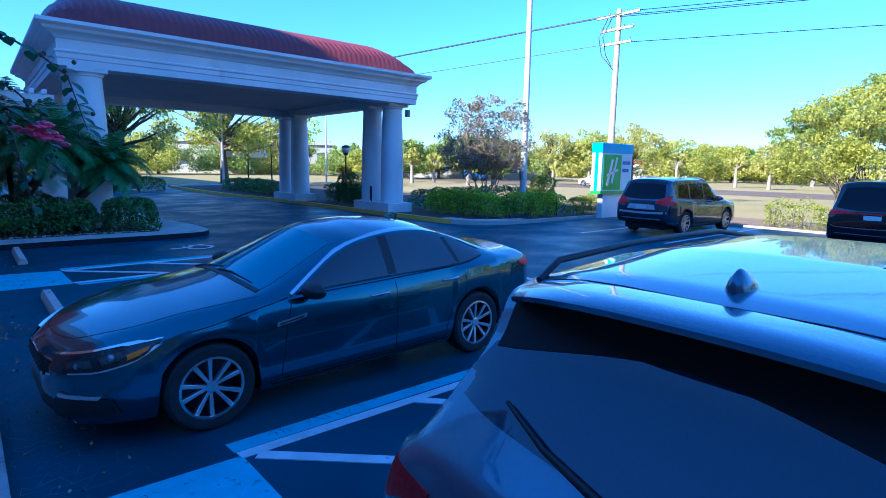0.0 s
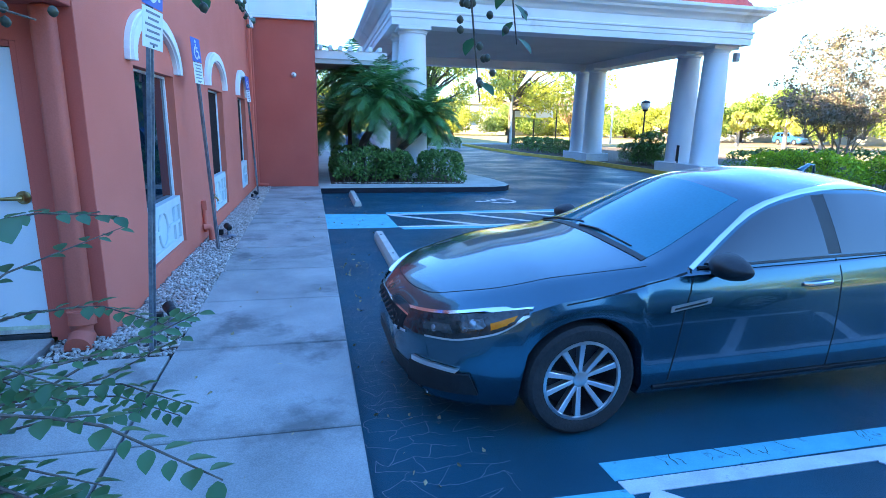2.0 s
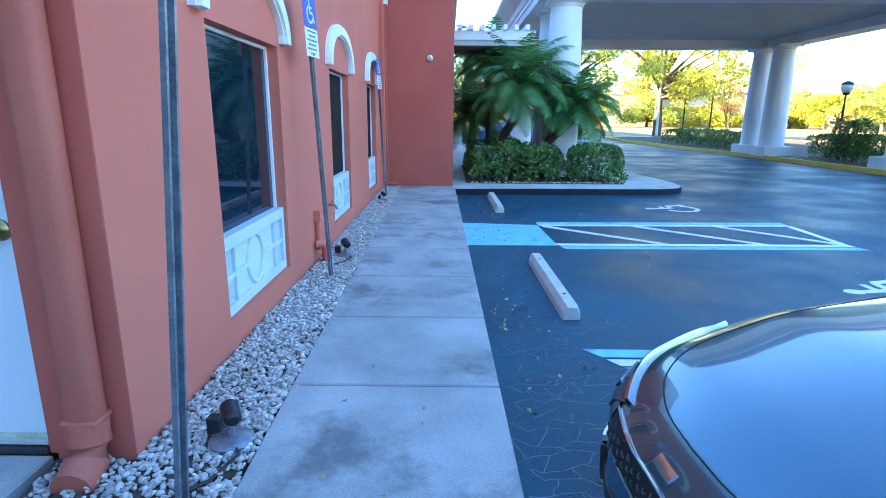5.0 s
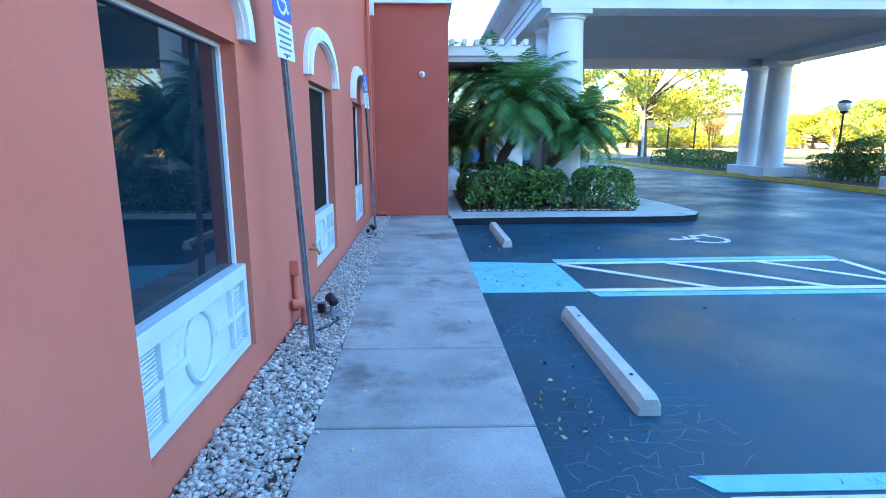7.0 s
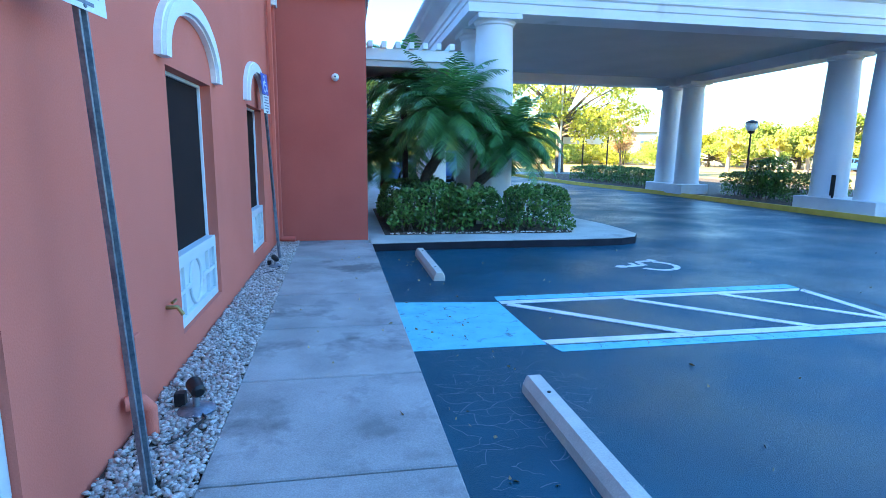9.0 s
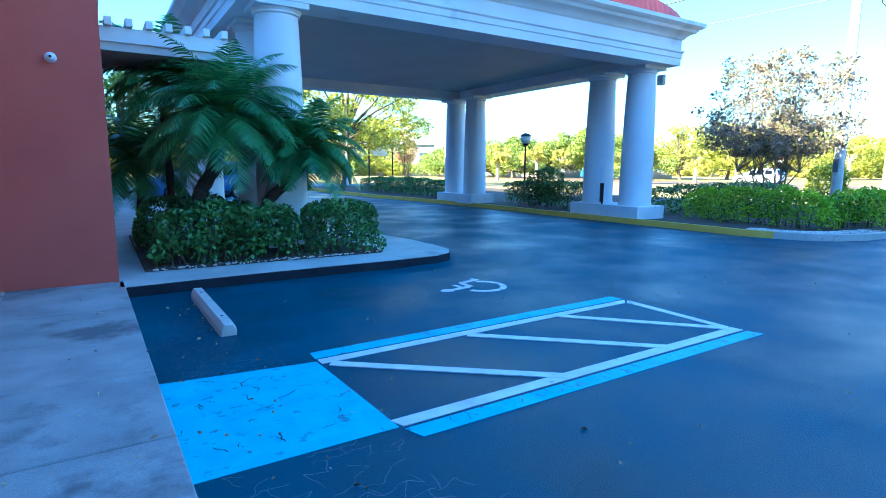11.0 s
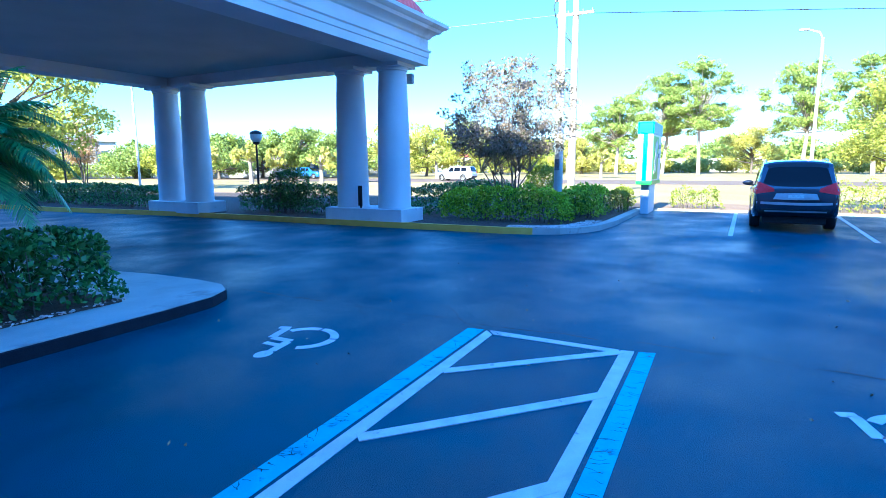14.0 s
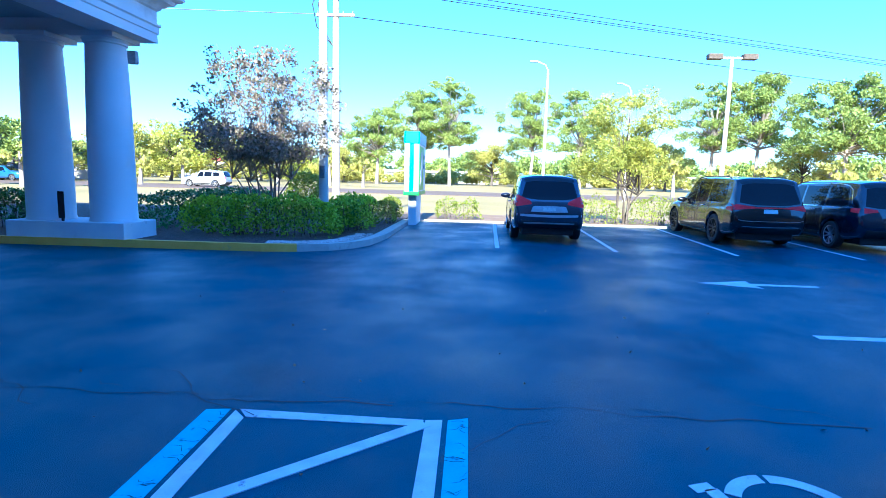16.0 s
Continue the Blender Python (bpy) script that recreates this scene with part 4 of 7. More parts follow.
        A, B = resample(lo, na), resample(hi, na)
        bm = bmesh.new()
        g, u = [], []
        for i in range(na):
            row, und = [], []
            for j in range(nb):
                q = A[i].lerp(B[i], j / (nb - 1))
                row.append(bm.verts.new(self.hit(axis, q.x, q.y, off)))
                und.append(bm.verts.new(self.hit(axis, q.x, q.y, off - thick)) if i in (0, na - 1) or j in (0, nb - 1) else None)
            g.append(row)
            u.append(und)
        for i in range(na - 1):
            for j in range(nb - 1):
                bm.faces.new((g[i][j], g[i + 1][j], g[i + 1][j + 1], g[i][j + 1]))
        for i in range(na - 1):
            for j in (0, nb - 1):
                bm.faces.new((g[i][j], g[i + 1][j], u[i + 1][j], u[i][j]))
        for j in range(nb - 1):
            for i in (0, na - 1):
                bm.faces.new((g[i][j], g[i][j + 1], u[i][j + 1], u[i][j]))
        return bm

    def seam(self, axis, pts, w=0.007, off=0.0015):
        P = [Vector(p) for p in pts]
        lo, hi = [], []
        for i, p in enumerate(P):
            d = P[min(i + 1, len(P) - 1)] - P[max(i - 1, 0)]
            if d.length < 1e-6:
                d = P[1] - P[0]
            n = Vector((-d.y, d.x)).normalized() * w / 2
            lo.append(p - n)
            hi.append(p + n)
        ln = sum((q - p).length for p, q in zip(P, P[1:]))
        return self.patch(axis, lo, hi, off, max(4, int(ln / 0.035)), 2, 0.006)


WHEELS = {}


def wheel(parent, x, y, r, side, style, width=0.22, rim=0.245):
    """A tyre with alloy rim; style: count of spokes, paired or not, and its metal."""
    w = new("wheel")
    w.parent = parent
    w.matrix_basis = pose(x, y, r, 0, 0, 0 if side > 0 else 180)
    key = (r, style, width, rim)
    if key not in WHEELS:
        turn = pose(0, 0, 0, -90, 0, 0)
        h = width / 2
        tyre = lathe(bmesh.new(), [(rim, -h * 0.9), (rim + 0.02, -h), (r - 0.03, -h), (r - 0.008, -h * 0.85), (r, -h * 0.6), (r, h * 0.6), (r - 0.008, h * 0.85), (r - 0.03, h), (rim + 0.02, h), (rim, h * 0.9)], 40, turn, close=True)
        n, paired, mat = style
        barrel = lathe(bmesh.new(), [(rim + 0.004, -h * 0.9), (rim + 0.004, h * 0.92), (rim - 0.012, h * 0.95), (rim - 0.016, h * 0.85), (rim - 0.02, h * 0.3), (rim - 0.03, -h * 0.3), (0.05, -h * 0.32)], 40, turn)
        sp = bmesh.new()
        for i in range(n):
            a0 = 2 * math.pi * i / n
            for da in ((-0.27, 0.27) if paired else (0.0,)):
                a = a0 + da
                wi, wo = (0.012, 0.018) if paired else (0.03, 0.042)
                c, s = math.cos(a), math.sin(a)
                ci, si = math.cos(a0 + da * 0.75), math.sin(a0 + da * 0.75)
                q = []
                for rr, ww, (cc, ss2) in ((0.045, wi, (ci, si)), (rim - 0.008, wo, (c, s))):
                    for e in (-1, 1):
                        q.append((rr * cc - e * ww * ss2, rr * ss2 + e * ww * cc))
                top = [(q[0], h * 0.72), (q[1], h * 0.72), (q[3], h * 0.9), (q[2], h * 0.9)]
                hi = [sp.verts.new((p[0], p[1], z)) for p, z in top]
                lo = [sp.verts.new((p[0], p[1], z - 0.045)) for p, z in top]
                sp.faces.new(hi)
                sp.faces.new(lo[::-1])
                for k in range(4):
                    sp.faces.new((hi[k], lo[k], lo[(k + 1) % 4], hi[(k + 1) % 4]))
        bmesh.ops.bevel(sp, geom=list(sp.edges), offset=0.003, segments=1, affect="EDGES")
        bmesh.ops.transform(sp, matrix=turn, verts=sp.verts)
        hub = lathe(bmesh.new(), [(0.05, h * 0.45), (0.046, h * 0.72), (0.034, h * 0.76), (0.008, h * 0.77)], 20, turn)
        lip = lathe(bmesh.new(), [(rim + 0.003, h * 0.86), (rim + 0.003, h * 0.95), (rim - 0.014, h * 0.97), (rim - 0.018, h * 0.86)], 40, turn, close=True)
        WHEELS[key] = [(nm, finish(b, nm, 35), mm) for nm, b, mm in (("tyre", tyre, RUBBER), ("barrel", barrel, ALLOY_DARK), ("spokes", sp, mat), ("hub_cap", hub, mat), ("rim_lip", lip, mat))]
    for nm, me, mm in WHEELS[key]:
        part(nm, me, mm, w)
    return w


def mirror_of(bm):
    out = bm.copy()
    for v in out.verts:
        v.co.y = -v.co.y
    bmesh.ops.reverse_faces(out, faces=out.faces)
    return out


def both(car, name, bm, mat, label="", smooth=40):
    b2 = mirror_of(bm)
    part(name, bm, mat, car, label, smooth)
    part(name, b2, mat, car, label, smooth)


def make_car(name, label, category, sp, m, paint, wheel_style):
    car = empty(name, label, category, m=m)
    B = Body(sp)
    L = sp["L"]
    part("body", B.bm.copy(), paint, car, "", 32)
    # dark inner shell in the wheel wells
    wm = max(v for _, v in sp["w"])
    part("underbody", boxed(0.25, L - 0.25, -wm + 0.27, wm - 0.27, 0.17, 0.62, bevel=0.03), BLACK, car, "black underbody")
    for a in sp["axles"]:
        for sd in (1, -1):
            part("wheel_well", boxed(a - sp["arch"] - 0.02, a + sp["arch"] + 0.02, sd * (wm - 0.32) - 0.02, sd * (wm - 0.32) + 0.02, 0.25, sp["wr"] + sp["arch"] + 0.02), BLACK, car)
            wheel(car, a, sd * (wm - 0.125), sp["wr"], sd, wheel_style, rim=sp.get("rim", 0.245))
    # glass
    for lo, hi in sp.get("pillars", []):
        both(car, "pillar_trim", B.patch("side", lo, hi, 0.0015, 18, 6), BLACK, "black pillar trim")
    for k, (lo, hi) in enumerate(sp["side_glass"]):
        both(car, "side_window", B.patch("side", lo, hi, 0.003, 18, 6), sp.get("glass", MID_GLASS), "dark tinted side window")
    for nm, key in (("windshield", "windshield"), ("rear_window", "rear_glass")):
        lo, hi = sp[key]
        part(nm, B.patch(sp.get(key + "_axis", "top"), lo, hi, 0.003, 18, 12), sp.get("glass", SKY_GLASS if nm == "windshield" else MID_GLASS), car, "curved tinted glass", 40)
    for k, (lo, hi, mat, nm, lab) in enumerate(sp.get("side", [])):
        both(car, nm, B.patch("side", lo, hi, 0.005 + 0.0015 * k, 18, 5, 0.02), mat, lab)
    for lo, hi, mat, nm, lab in sp.get("front", []):
        part(nm, B.patch("front", lo, hi, 0.006, 16, 5, 0.02), mat, car, lab, 40)
    for lo, hi, mat, nm, lab in sp.get("front2", []):
        both(car, nm, B.patch("front", lo, hi, 0.007, 14, 5, 0.02), mat, lab)
    for lo, hi, mat, nm, lab in sp.get("rear", []):
        part(nm, B.patch("rear", lo, hi, 0.006, 16, 5, 0.02), mat, car, lab, 40)
    for lo, hi, mat, nm, lab in sp.get("rear2", []):
        both(car, nm, B.patch("rear", lo, hi, 0.007, 14, 5, 0.02), mat, lab)
    for pts in sp.get("seams", []):
        both(car, "panel_gap", B.seam("side", pts), SEAM)
    for pts in sp.get("top_seams", []):
        both(car, "panel_gap", B.seam("top", pts, 0.004), SEAM)
    for s, z in sp["handles"]:
        p = B.hit("side", s, z, 0.0)
        bm = tube(bmesh.new(), [(p.x - 0.1, p.y + 0.004, z - 0.006), (p.x - 0.07, p.y + 0.032, z), (p.x + 0.07, p.y + 0.032, z + 0.008), (p.x + 0.1, p.y + 0.004, z + 0.008)], [0.012, 0.014, 0.014, 0.012], 8)
        both(car, "door_handle", bm, sp.get("handle_mat", CHROME), "door handle")
    s, z = sp["mirror"]
    p = B.hit("side", s, z, 0)
    bm = bmesh.new()
    bmesh.ops.create_uvsphere(bm, u_segments=18, v_segments=12, radius=1)
    for v in bm.verts:
        x, y, zz = v.co
        flat = 0.045 if x > 0 else 0.12
        v.co = Vector((p.x + flat * x, p.y + 0.15 + 0.14 * y, z + 0.05 + (0.074 - 0.015 * y) * zz))
    both(car, "mirror", bm, sp.get("mirror_mat", paint), "door mirror housing")
    both(car, "mirror_arm", tube(bmesh.new(), [(p.x + 0.0, p.y - 0.02, z - 0.02), (p.x, p.y + 0.1, z + 0.005)], 0.025, 8), BLACK)
    return car, B


def line(*p):
    return [Vector(q) for q in p]


SEDAN = dict(
    L=4.855, axles=(0.96, 3.765), arch=0.365, wr=0.335, rim=0.235, tuck=0.05, win=0.07,
    zc=[(0, .66), (.05, .73), (.3, .835), (.8, .945), (1.3, 1.02), (1.42, 1.05), (2.2, 1.415), (2.6, 1.462), (3.0, 1.455), (3.35, 1.405), (4.15, 1.14), (4.35, 1.11), (4.7, 1.085), (4.8, 1.04), (4.855, .95)],
    zt=[(0, .62), (.3, .77), (.8, .88), (1.45, .955), (1.6, 1.0), (2.35, 1.325), (2.8, 1.375), (3.2, 1.355), (3.6, 1.25), (4.2, 1.055), (4.7, 1.03), (4.855, .9)],
    zb=[(0, .58), (.25, .69), (.8, .82), (1.5, .905), (2.5, .935), (3.5, .975), (4.2, 1.005), (4.7, .995), (4.855, .86)],
    w=[(0, .34), (.03, .48), (.1, .625), (.25, .765), (.45, .855), (.7, .905), (.96, .925), (2.4, .93), (3.8, .925), (4.3, .895), (4.62, .84), (4.78, .76), (4.855, .62)],
    wt=[(0, .26), (.1, .47), (.3, .63), (.8, .74), (1.45, .79), (1.7, .76), (2.35, .63), (3.2, .60), (4.2, .69), (4.6, .71), (4.855, .5)],
    z0=[(0, .3), (.12, .2), (.5, .19), (1.4, .2), (3.3, .21), (4.3, .24), (4.7, .28), (4.855, .42)],
    side_glass=[
        (line((1.72, .955), (2.1, .965), (2.62, .98)), line((1.76, .985), (2.2, 1.225), (2.62, 1.33))),
        (line((2.72, .985), (3.2, .995), (3.5, 1.005)), line((2.72, 1.335), (3.15, 1.325), (3.42, 1.275))),
        (line((3.55, 1.008), (3.75, 1.02), (3.9, 1.06)), line((3.48, 1.262), (3.7, 1.195), (3.92, 1.085))),
    ],
    pillars=[(line((2.58, .985), (2.76, .99)), line((2.58, 1.325), (2.76, 1.335))), (line((3.38, 1.005), (3.62, 1.015)), line((3.38, 1.28), (3.56, 1.235)))],
    windshield=(line((1.42, -.70), (1.38, -.4), (1.37, 0), (1.38, .4), (1.42, .70)), line((2.16, -.55), (2.12, -.3), (2.11, 0), (2.12, .3), (2.16, .55))),
    rear_glass=(line((3.42, -.5), (3.38, 0), (3.42, .5)), line((4.1, -.6), (4.13, 0), (4.1, .6))),
    side=[
        (line((1.47, .71), (1.73, .75)), line((1.475, .745), (1.74, .785)), ALLOY, "fender_vent", "chrome fender vent"),
        (line((1.49, .722), (1.7, .754)), line((1.495, .734), (1.71, .767)), BLACK, "vent_slot", ""),
        (line((1.64, .93), (2.18, 1.235), (2.65, 1.345), (3.1, 1.355), (3.5, 1.28), (3.95, 1.10)), line((1.62, .945), (2.17, 1.255), (2.65, 1.366), (3.1, 1.376), (3.51, 1.30), (3.97, 1.115)), CHROME, "window_trim", "bright chrome window surround"),
        (line((1.68, .935), (2.6, .965), (3.5, .988), (3.9, 1.04)), line((1.68, .948), (2.6, .978), (3.5, 1.001), (3.92, 1.055)), BLACK, "belt_moulding", ""),
        (line((1.42, .235), (3.35, .25)), line((1.42, .26), (3.35, .275)), BLACK, "sill_moulding", ""),
        (line((4.5, .90), (4.74, .86)), line((4.5, .935), (4.77, .965)), LAMP_RED, "tail_lamp", "red tail lamp wrapping the corner"),
        (line((.07, .565), (.28, .588), (.48, .648), (.62, .732)), line((.07, .652), (.28, .7), (.48, .74), (.64, .76)), LAMP_DARK, "headlamp", "swept headlamp with dark housing"),
        (line((.43, .652), (.55, .698)), line((.43, .682), (.575, .728)), AMBER, "side_marker", "amber side marker in the headlamp"),
        (line((.12, .566), (.28, .582), (.48, .64), (.63, .732)), line((.12, .575), (.28, .592), (.48, .65), (.63, .742)), ALLOY, "lamp_trim", "thin bright strip under the lamp"),
        (line((.08, .654), (.28, .702), (.48, .742), (.65, .762)), line((.08, .664), (.28, .713), (.48, .752), (.66, .77)), CHROME, "lamp_brow", "thin chrome strip above the lamp"),
        (line((.29, .628), (.41, .665)), line((.28, .668), (.40, .705)), LAMP_SMOKE, "lamp_lens", "smoked reflector bowl"),
        (line((.12, .6), (.25, .618)), line((.12, .635), (.24, .655)), LAMP_SMOKE, "lamp_lens", "small smoked reflector"),
        (line((.07, .405), (.26, .395)), line((.07, .432), (.28, .418)), ALLOY, "bumper_trim", "bright strip in the bumper corner"),
        (line((.06, .27), (.38, .275)), line((.06, .40), (.33, .39)), BLACK, "corner_vent", "black corner intake"),
    ],
    front=[
        (line((-.43, .535), (0, .51), (.43, .535)), line((-.42, .62), (0, .645), (.42, .62)), SEAM, "grille", "dark mesh grille"),
        (line((-.47, .53), (-.2, .498), (0, .49), (.2, .498), (.47, .53)), line((-.47, .548), (-.2, .515), (0, .508), (.2, .515), (.47, .548)), CHROME, "grille_trim", "chrome lower edge of the grille"),
        (line((-.44, .62), (0, .645), (.44, .62)), line((-.44, .628), (0, .655), (.44, .628)), CHROME, "grille_trim", "chrome upper edge of the grille"),
        (line((-.6, .235), (0, .225), (.6, .235)), line((-.5, .36), (0, .385), (.5, .36)), BLACK, "lower_intake", "black lower intake"),
        (line((-.62, .212), (0, .2), (.62, .212)), line((-.62, .232), (0, .222), (.62, .232)), ALLOY, "lip_trim", "thin bright lip under the intake"),
    ],
    front2=[
        (line((.44, .565), (.58, .57)), line((.44, .63), (.58, .648)), LAMP_DARK, "lamp_housing", "dark lamp housing"),
    ],
    rear=[(line((-.26, .55), (.26, .55)), line((-.26, .68), (.26, .68)), PLATE, "licence_plate", "pale licence plate")],
    rear2=[(line((.45, .86), (.72, .86)), line((.45, .95), (.72, .955)), LAMP_RED, "tail_lamp", "red tail lamp")],
    seams=[[(1.50, .26), (1.56, .7), (1.63, .93)], [(2.66, .26), (2.67, .96)], [(3.56, .99), (3.56, .72), (3.38, .56), (3.3, .28)], [(1.5, .27), (3.3, .28)], [(.83, .79), (1.2, .85), (1.6, .92)], [(4.28 + .075 * math.cos(a / 10 * math.pi), .86 + .075 * math.sin(a / 10 * math.pi)) for a in range(20)]],
    top_seams=[[(.1, 0.0), (.11, .15), (.14, .28), (.2, .42), (.3, .53), (.44, .61), (.62, .67), (.85, .71), (1.1, .745), (1.38, .78)]],
    handles=[(2.48, .835), (3.36, .87)], mirror=(1.78, .93), mirror_mat=BLACK)
SEDAN_PAINT = paint_mat("slate_blue_metallic", (0.024, 0.105, 0.145), 0.8, 0.22)
FR, FY, YAW = 1.43, 4.80, 1.7
car, B = make_car("sedan_car", "glossy dark slate-blue saloon parked on the asphalt bay", "car", SEDAN, pose(FR, FY, 0, 0, 0, YAW) @ pose(-0.96, 0, 0), SEDAN_PAINT, (5, True, ALLOY))
for s0, z0, r0 in ((.17, .618, .03), (.35, .664, .036)):
    p = B.hit("side", s0, z0, 0.002)
    for sd in (1, -1):
        bm = bmesh.new()
        bmesh.ops.create_uvsphere(bm, u_segments=14, v_segments=10, radius=r0)
        bmesh.ops.translate(bm, vec=(p.x, sd * (p.y - 0.35 * r0), p.z), verts=bm.verts)
        part("projector", bm, LAMP_CLEAR, car, "round clear lamp projector", 60)
part("badge", B.patch("front", line((-.05, .675), (.05, .675)), line((-.05, .70), (.05, .70)), 0.005, 8, 4), CHROME, car, "oval chrome badge", 40)
part("antenna", tube(bmesh.new(), [(3.2, 0, 1.42), (3.28, 0, 1.475), (3.33, 0, 1.47), (3.34, 0, 1.41)], [0.03, 0.014, 0.01, 0.012], 8), SEDAN_PAINT, car, "shark-fin aerial", 50)
part("cowl", B.patch("top", line((1.388, -.715), (1.345, -.4), (1.332, 0), (1.345, .4), (1.388, .715)), line((1.43, -.70), (1.39, -.4), (1.38, 0), (1.39, .4), (1.43, .70)), 0.0045, 20, 4), BLACK, car, "black cowl under the windshield", 40)
for y0 in (0.62, 0.02):
    part("wiper", tube(bmesh.new(), [B.hit("top", 1.375, y0, 0.012), B.hit("top", 1.405, y0 - 0.2, 0.013), B.hit("top", 1.43, y0 - 0.56, 0.009)], [0.009, 0.008, 0.005], 6), BLACK, car, "black wiper arm")
for i in range(5):
    for j in range(9):
        y = -0.38 + 0.09 * j + (0.05 if i % 2 else 0)
        p = B.hit("front", y, 0.528 + 0.02 * i, 0.008)
        part("mesh_stud", lathe(bmesh.new(), [(0.014, 0), (0.006, 0.006)], 6, Matrix.Translation(p) @ pose(0, 0, 0, 0, -90, 0)), LAMP_DARK, car)


def suv_spec(L, a1, a2, H, W, wr, rim, **k):
    """An upright estate body; the roof carries on to a steep tailgate."""
    sp = dict(
        L=L, axles=(a1, a2), arch=wr + 0.045, wr=wr, rim=rim, tuck=0.04, win=0.045, crown=3.4, glass=DARK_GLASS,
        zc=[(0, .8), (.06, .9), (.3, 1.0), (1.0, 1.1), (1.2, 1.13), (2.0, H - .07), (2.5, H), (3.4, H), (L - .7, H - .02), (L - .36, H - .05), (L - .07, 1.1), (L - .03, 1.0), (L, .8)],
        zt=[(0, .75), (.3, .93), (1.0, 1.03), (1.3, 1.07), (2.1, H - .14), (2.5, H - .07), (3.4, H - .065), (L - .7, H - .09), (L - .38, H - .12), (L - .09, 1.06), (L - .03, .96), (L, .76)],
        zb=[(0, .7), (.3, .88), (1.0, .97), (2.5, 1.01), (3.6, 1.05), (L - .4, 1.08), (L - .12, 1.02), (L - .03, .92), (L, .72)],
        w=[(0, W - .3), (.04, W - .2), (.15, W - .1), (.4, W - .03), (.9, W), (3.5, W), (L - .5, W - .02), (L - .15, W - .06), (L - .04, W - .1), (L, W - .18)],
        wt=[(0, .5), (.3, .68), (1.2, W - .13), (2.1, W - .22), (3.4, W - .21), (L - .4, W - .23), (L - .1, W - .17), (L, .5)],
        z0=[(0, .42), (.15, .26), (1.2, .25), (3.4, .26), (L - .4, .3), (L - .1, .36), (L, .5)],
        windshield=(line((1.28, -.66), (1.2, 0), (1.28, .66)), line((1.98, -.54), (1.93, 0), (1.98, .54))),
        rear_glass=(line((-(W - .23), 1.12), (-.4, 1.07), (0, 1.06), (.4, 1.07), (W - .23, 1.12)), line((-(W - .33), H - .22), (-.4, H - .19), (0, H - .18), (.4, H - .19), (W - .33, H - .22))), rear_glass_axis="rear",
        side_glass=[
            (line((1.75, 1.03), (2.45, 1.05)), line((1.8, 1.08), (2.05, H - .22), (2.45, H - .17))),
            (line((2.55, 1.055), (3.35, 1.08)), line((2.55, H - .165), (3.35, H - .17))),
            (line((3.45, 1.085), (L - .62, 1.12)), line((3.45, H - .175), (L - .7, H - .21))),
        ],
        side=[(line((a1 + wr + .06, .3), (a2 - wr - .06, .31)), line((a1 + wr + .06, .4), (a2 - wr - .06, .4)), BLACK, "sill_cladding", "black sill cladding")],
        rear=[(line((-.16, .8), (.16, .8)), line((-.16, .9), (.16, .9)), PLATE, "licence_plate", "pale licence plate"),
              (line((-.74, .36), (0, .34), (.74, .36)), line((-.76, .56), (0, .53), (.76, .56)), BLACK, "bumper_cladding", "black lower bumper"),
              (line((-(W - .31), H - .2), (0, H - .17), (W - .31, H - .2)), line((-(W - .31), H - .13), (0, H - .08), (W - .31, H - .13)), BLACK, "roof_spoiler", "dark roof spoiler edge")],
        rear2=[(line((.56, .9), (.76, .88)), line((.56, 1.04), (.74, 1.1)), LAMP_RED, "tail_lamp", "red tail lamp")],
        seams=[[(1.55, .35), (1.62, 1.0)], [(2.5, .35), (2.5, 1.04)], [(3.4, 1.06), (3.4, .8), (a2 - wr - .1, .45)]],
        handles=[(2.35, .93), (3.25, .97)], mirror=(1.85, 1.02), mirror_mat=None)
    sp.update(k)
    if sp["mirror_mat"] is None:
        del sp["mirror_mat"]
    return sp


def rails(car, B, H, W, s0, s1, mat):
    for sd in (1, -1):
        y = sd * (W - .29)
        pts = [B.hit("top", s0, y, 0.0)] + [B.hit("top", s0 + (s1 - s0) * f, y, 0.045) for f in (.06, .3, .5, .7, .94)] + [B.hit("top", s1, y, 0.0)]
        part("roof_rail", tube(bmesh.new(), pts, 0.014, 8), mat, car, "roof rail", 50)


# the near estate, its tail to the walk
H1, W1, L1 = 1.675, 0.945, 4.8
NEAR = suv_spec(L1, .95, 3.72, H1, W1, .36, .25)
NEAR["zc"] = NEAR["zc"][:8] + [(4.1, H1 - .03), (4.28, H1 - .06), (4.33, 1.47), (4.62, 1.14), (4.74, 1.03), (4.8, .8)]
NEAR["zt"] = NEAR["zt"][:7] + [(4.1, H1 - .1), (4.28, H1 - .14), (4.33, 1.4), (4.62, 1.1), (4.74, .98), (4.8, .78)]
NEAR["win"] = 0.03
NEAR["glass"] = surf("tinted_rear_glass", (0.003, 0.022, 0.05), (0.004, 0.028, 0.065), 1, 0.02, bump=0, spec=0.6)
NEAR["rear_glass"] = (line((4.37, -.68), (4.345, -.45), (4.335, 0), (4.345, .45), (4.37, .68)), line((4.5, -.76), (4.57, -.5), (4.61, 0), (4.57, .5), (4.5, .76)))
NEAR["rear_glass_axis"] = "top"
NEAR["rear"] = NEAR["rear"][:2]
NEAR["rear2"] = [(line((.60, .92), (.74, .89), (.84, .84)), line((.60, .96), (.74, .975), (.82, .99)), LAMP_DEEP, "tail_lamp", "dark red tail lamp with black edge")]
NEAR["side"] = NEAR["side"] + [(line((L1 - .4, .93), (L1 - .1, .85)), line((L1 - .42, .98), (L1 - .14, .985)), LAMP_DEEP, "tail_lamp", "tail lamp side lens")]
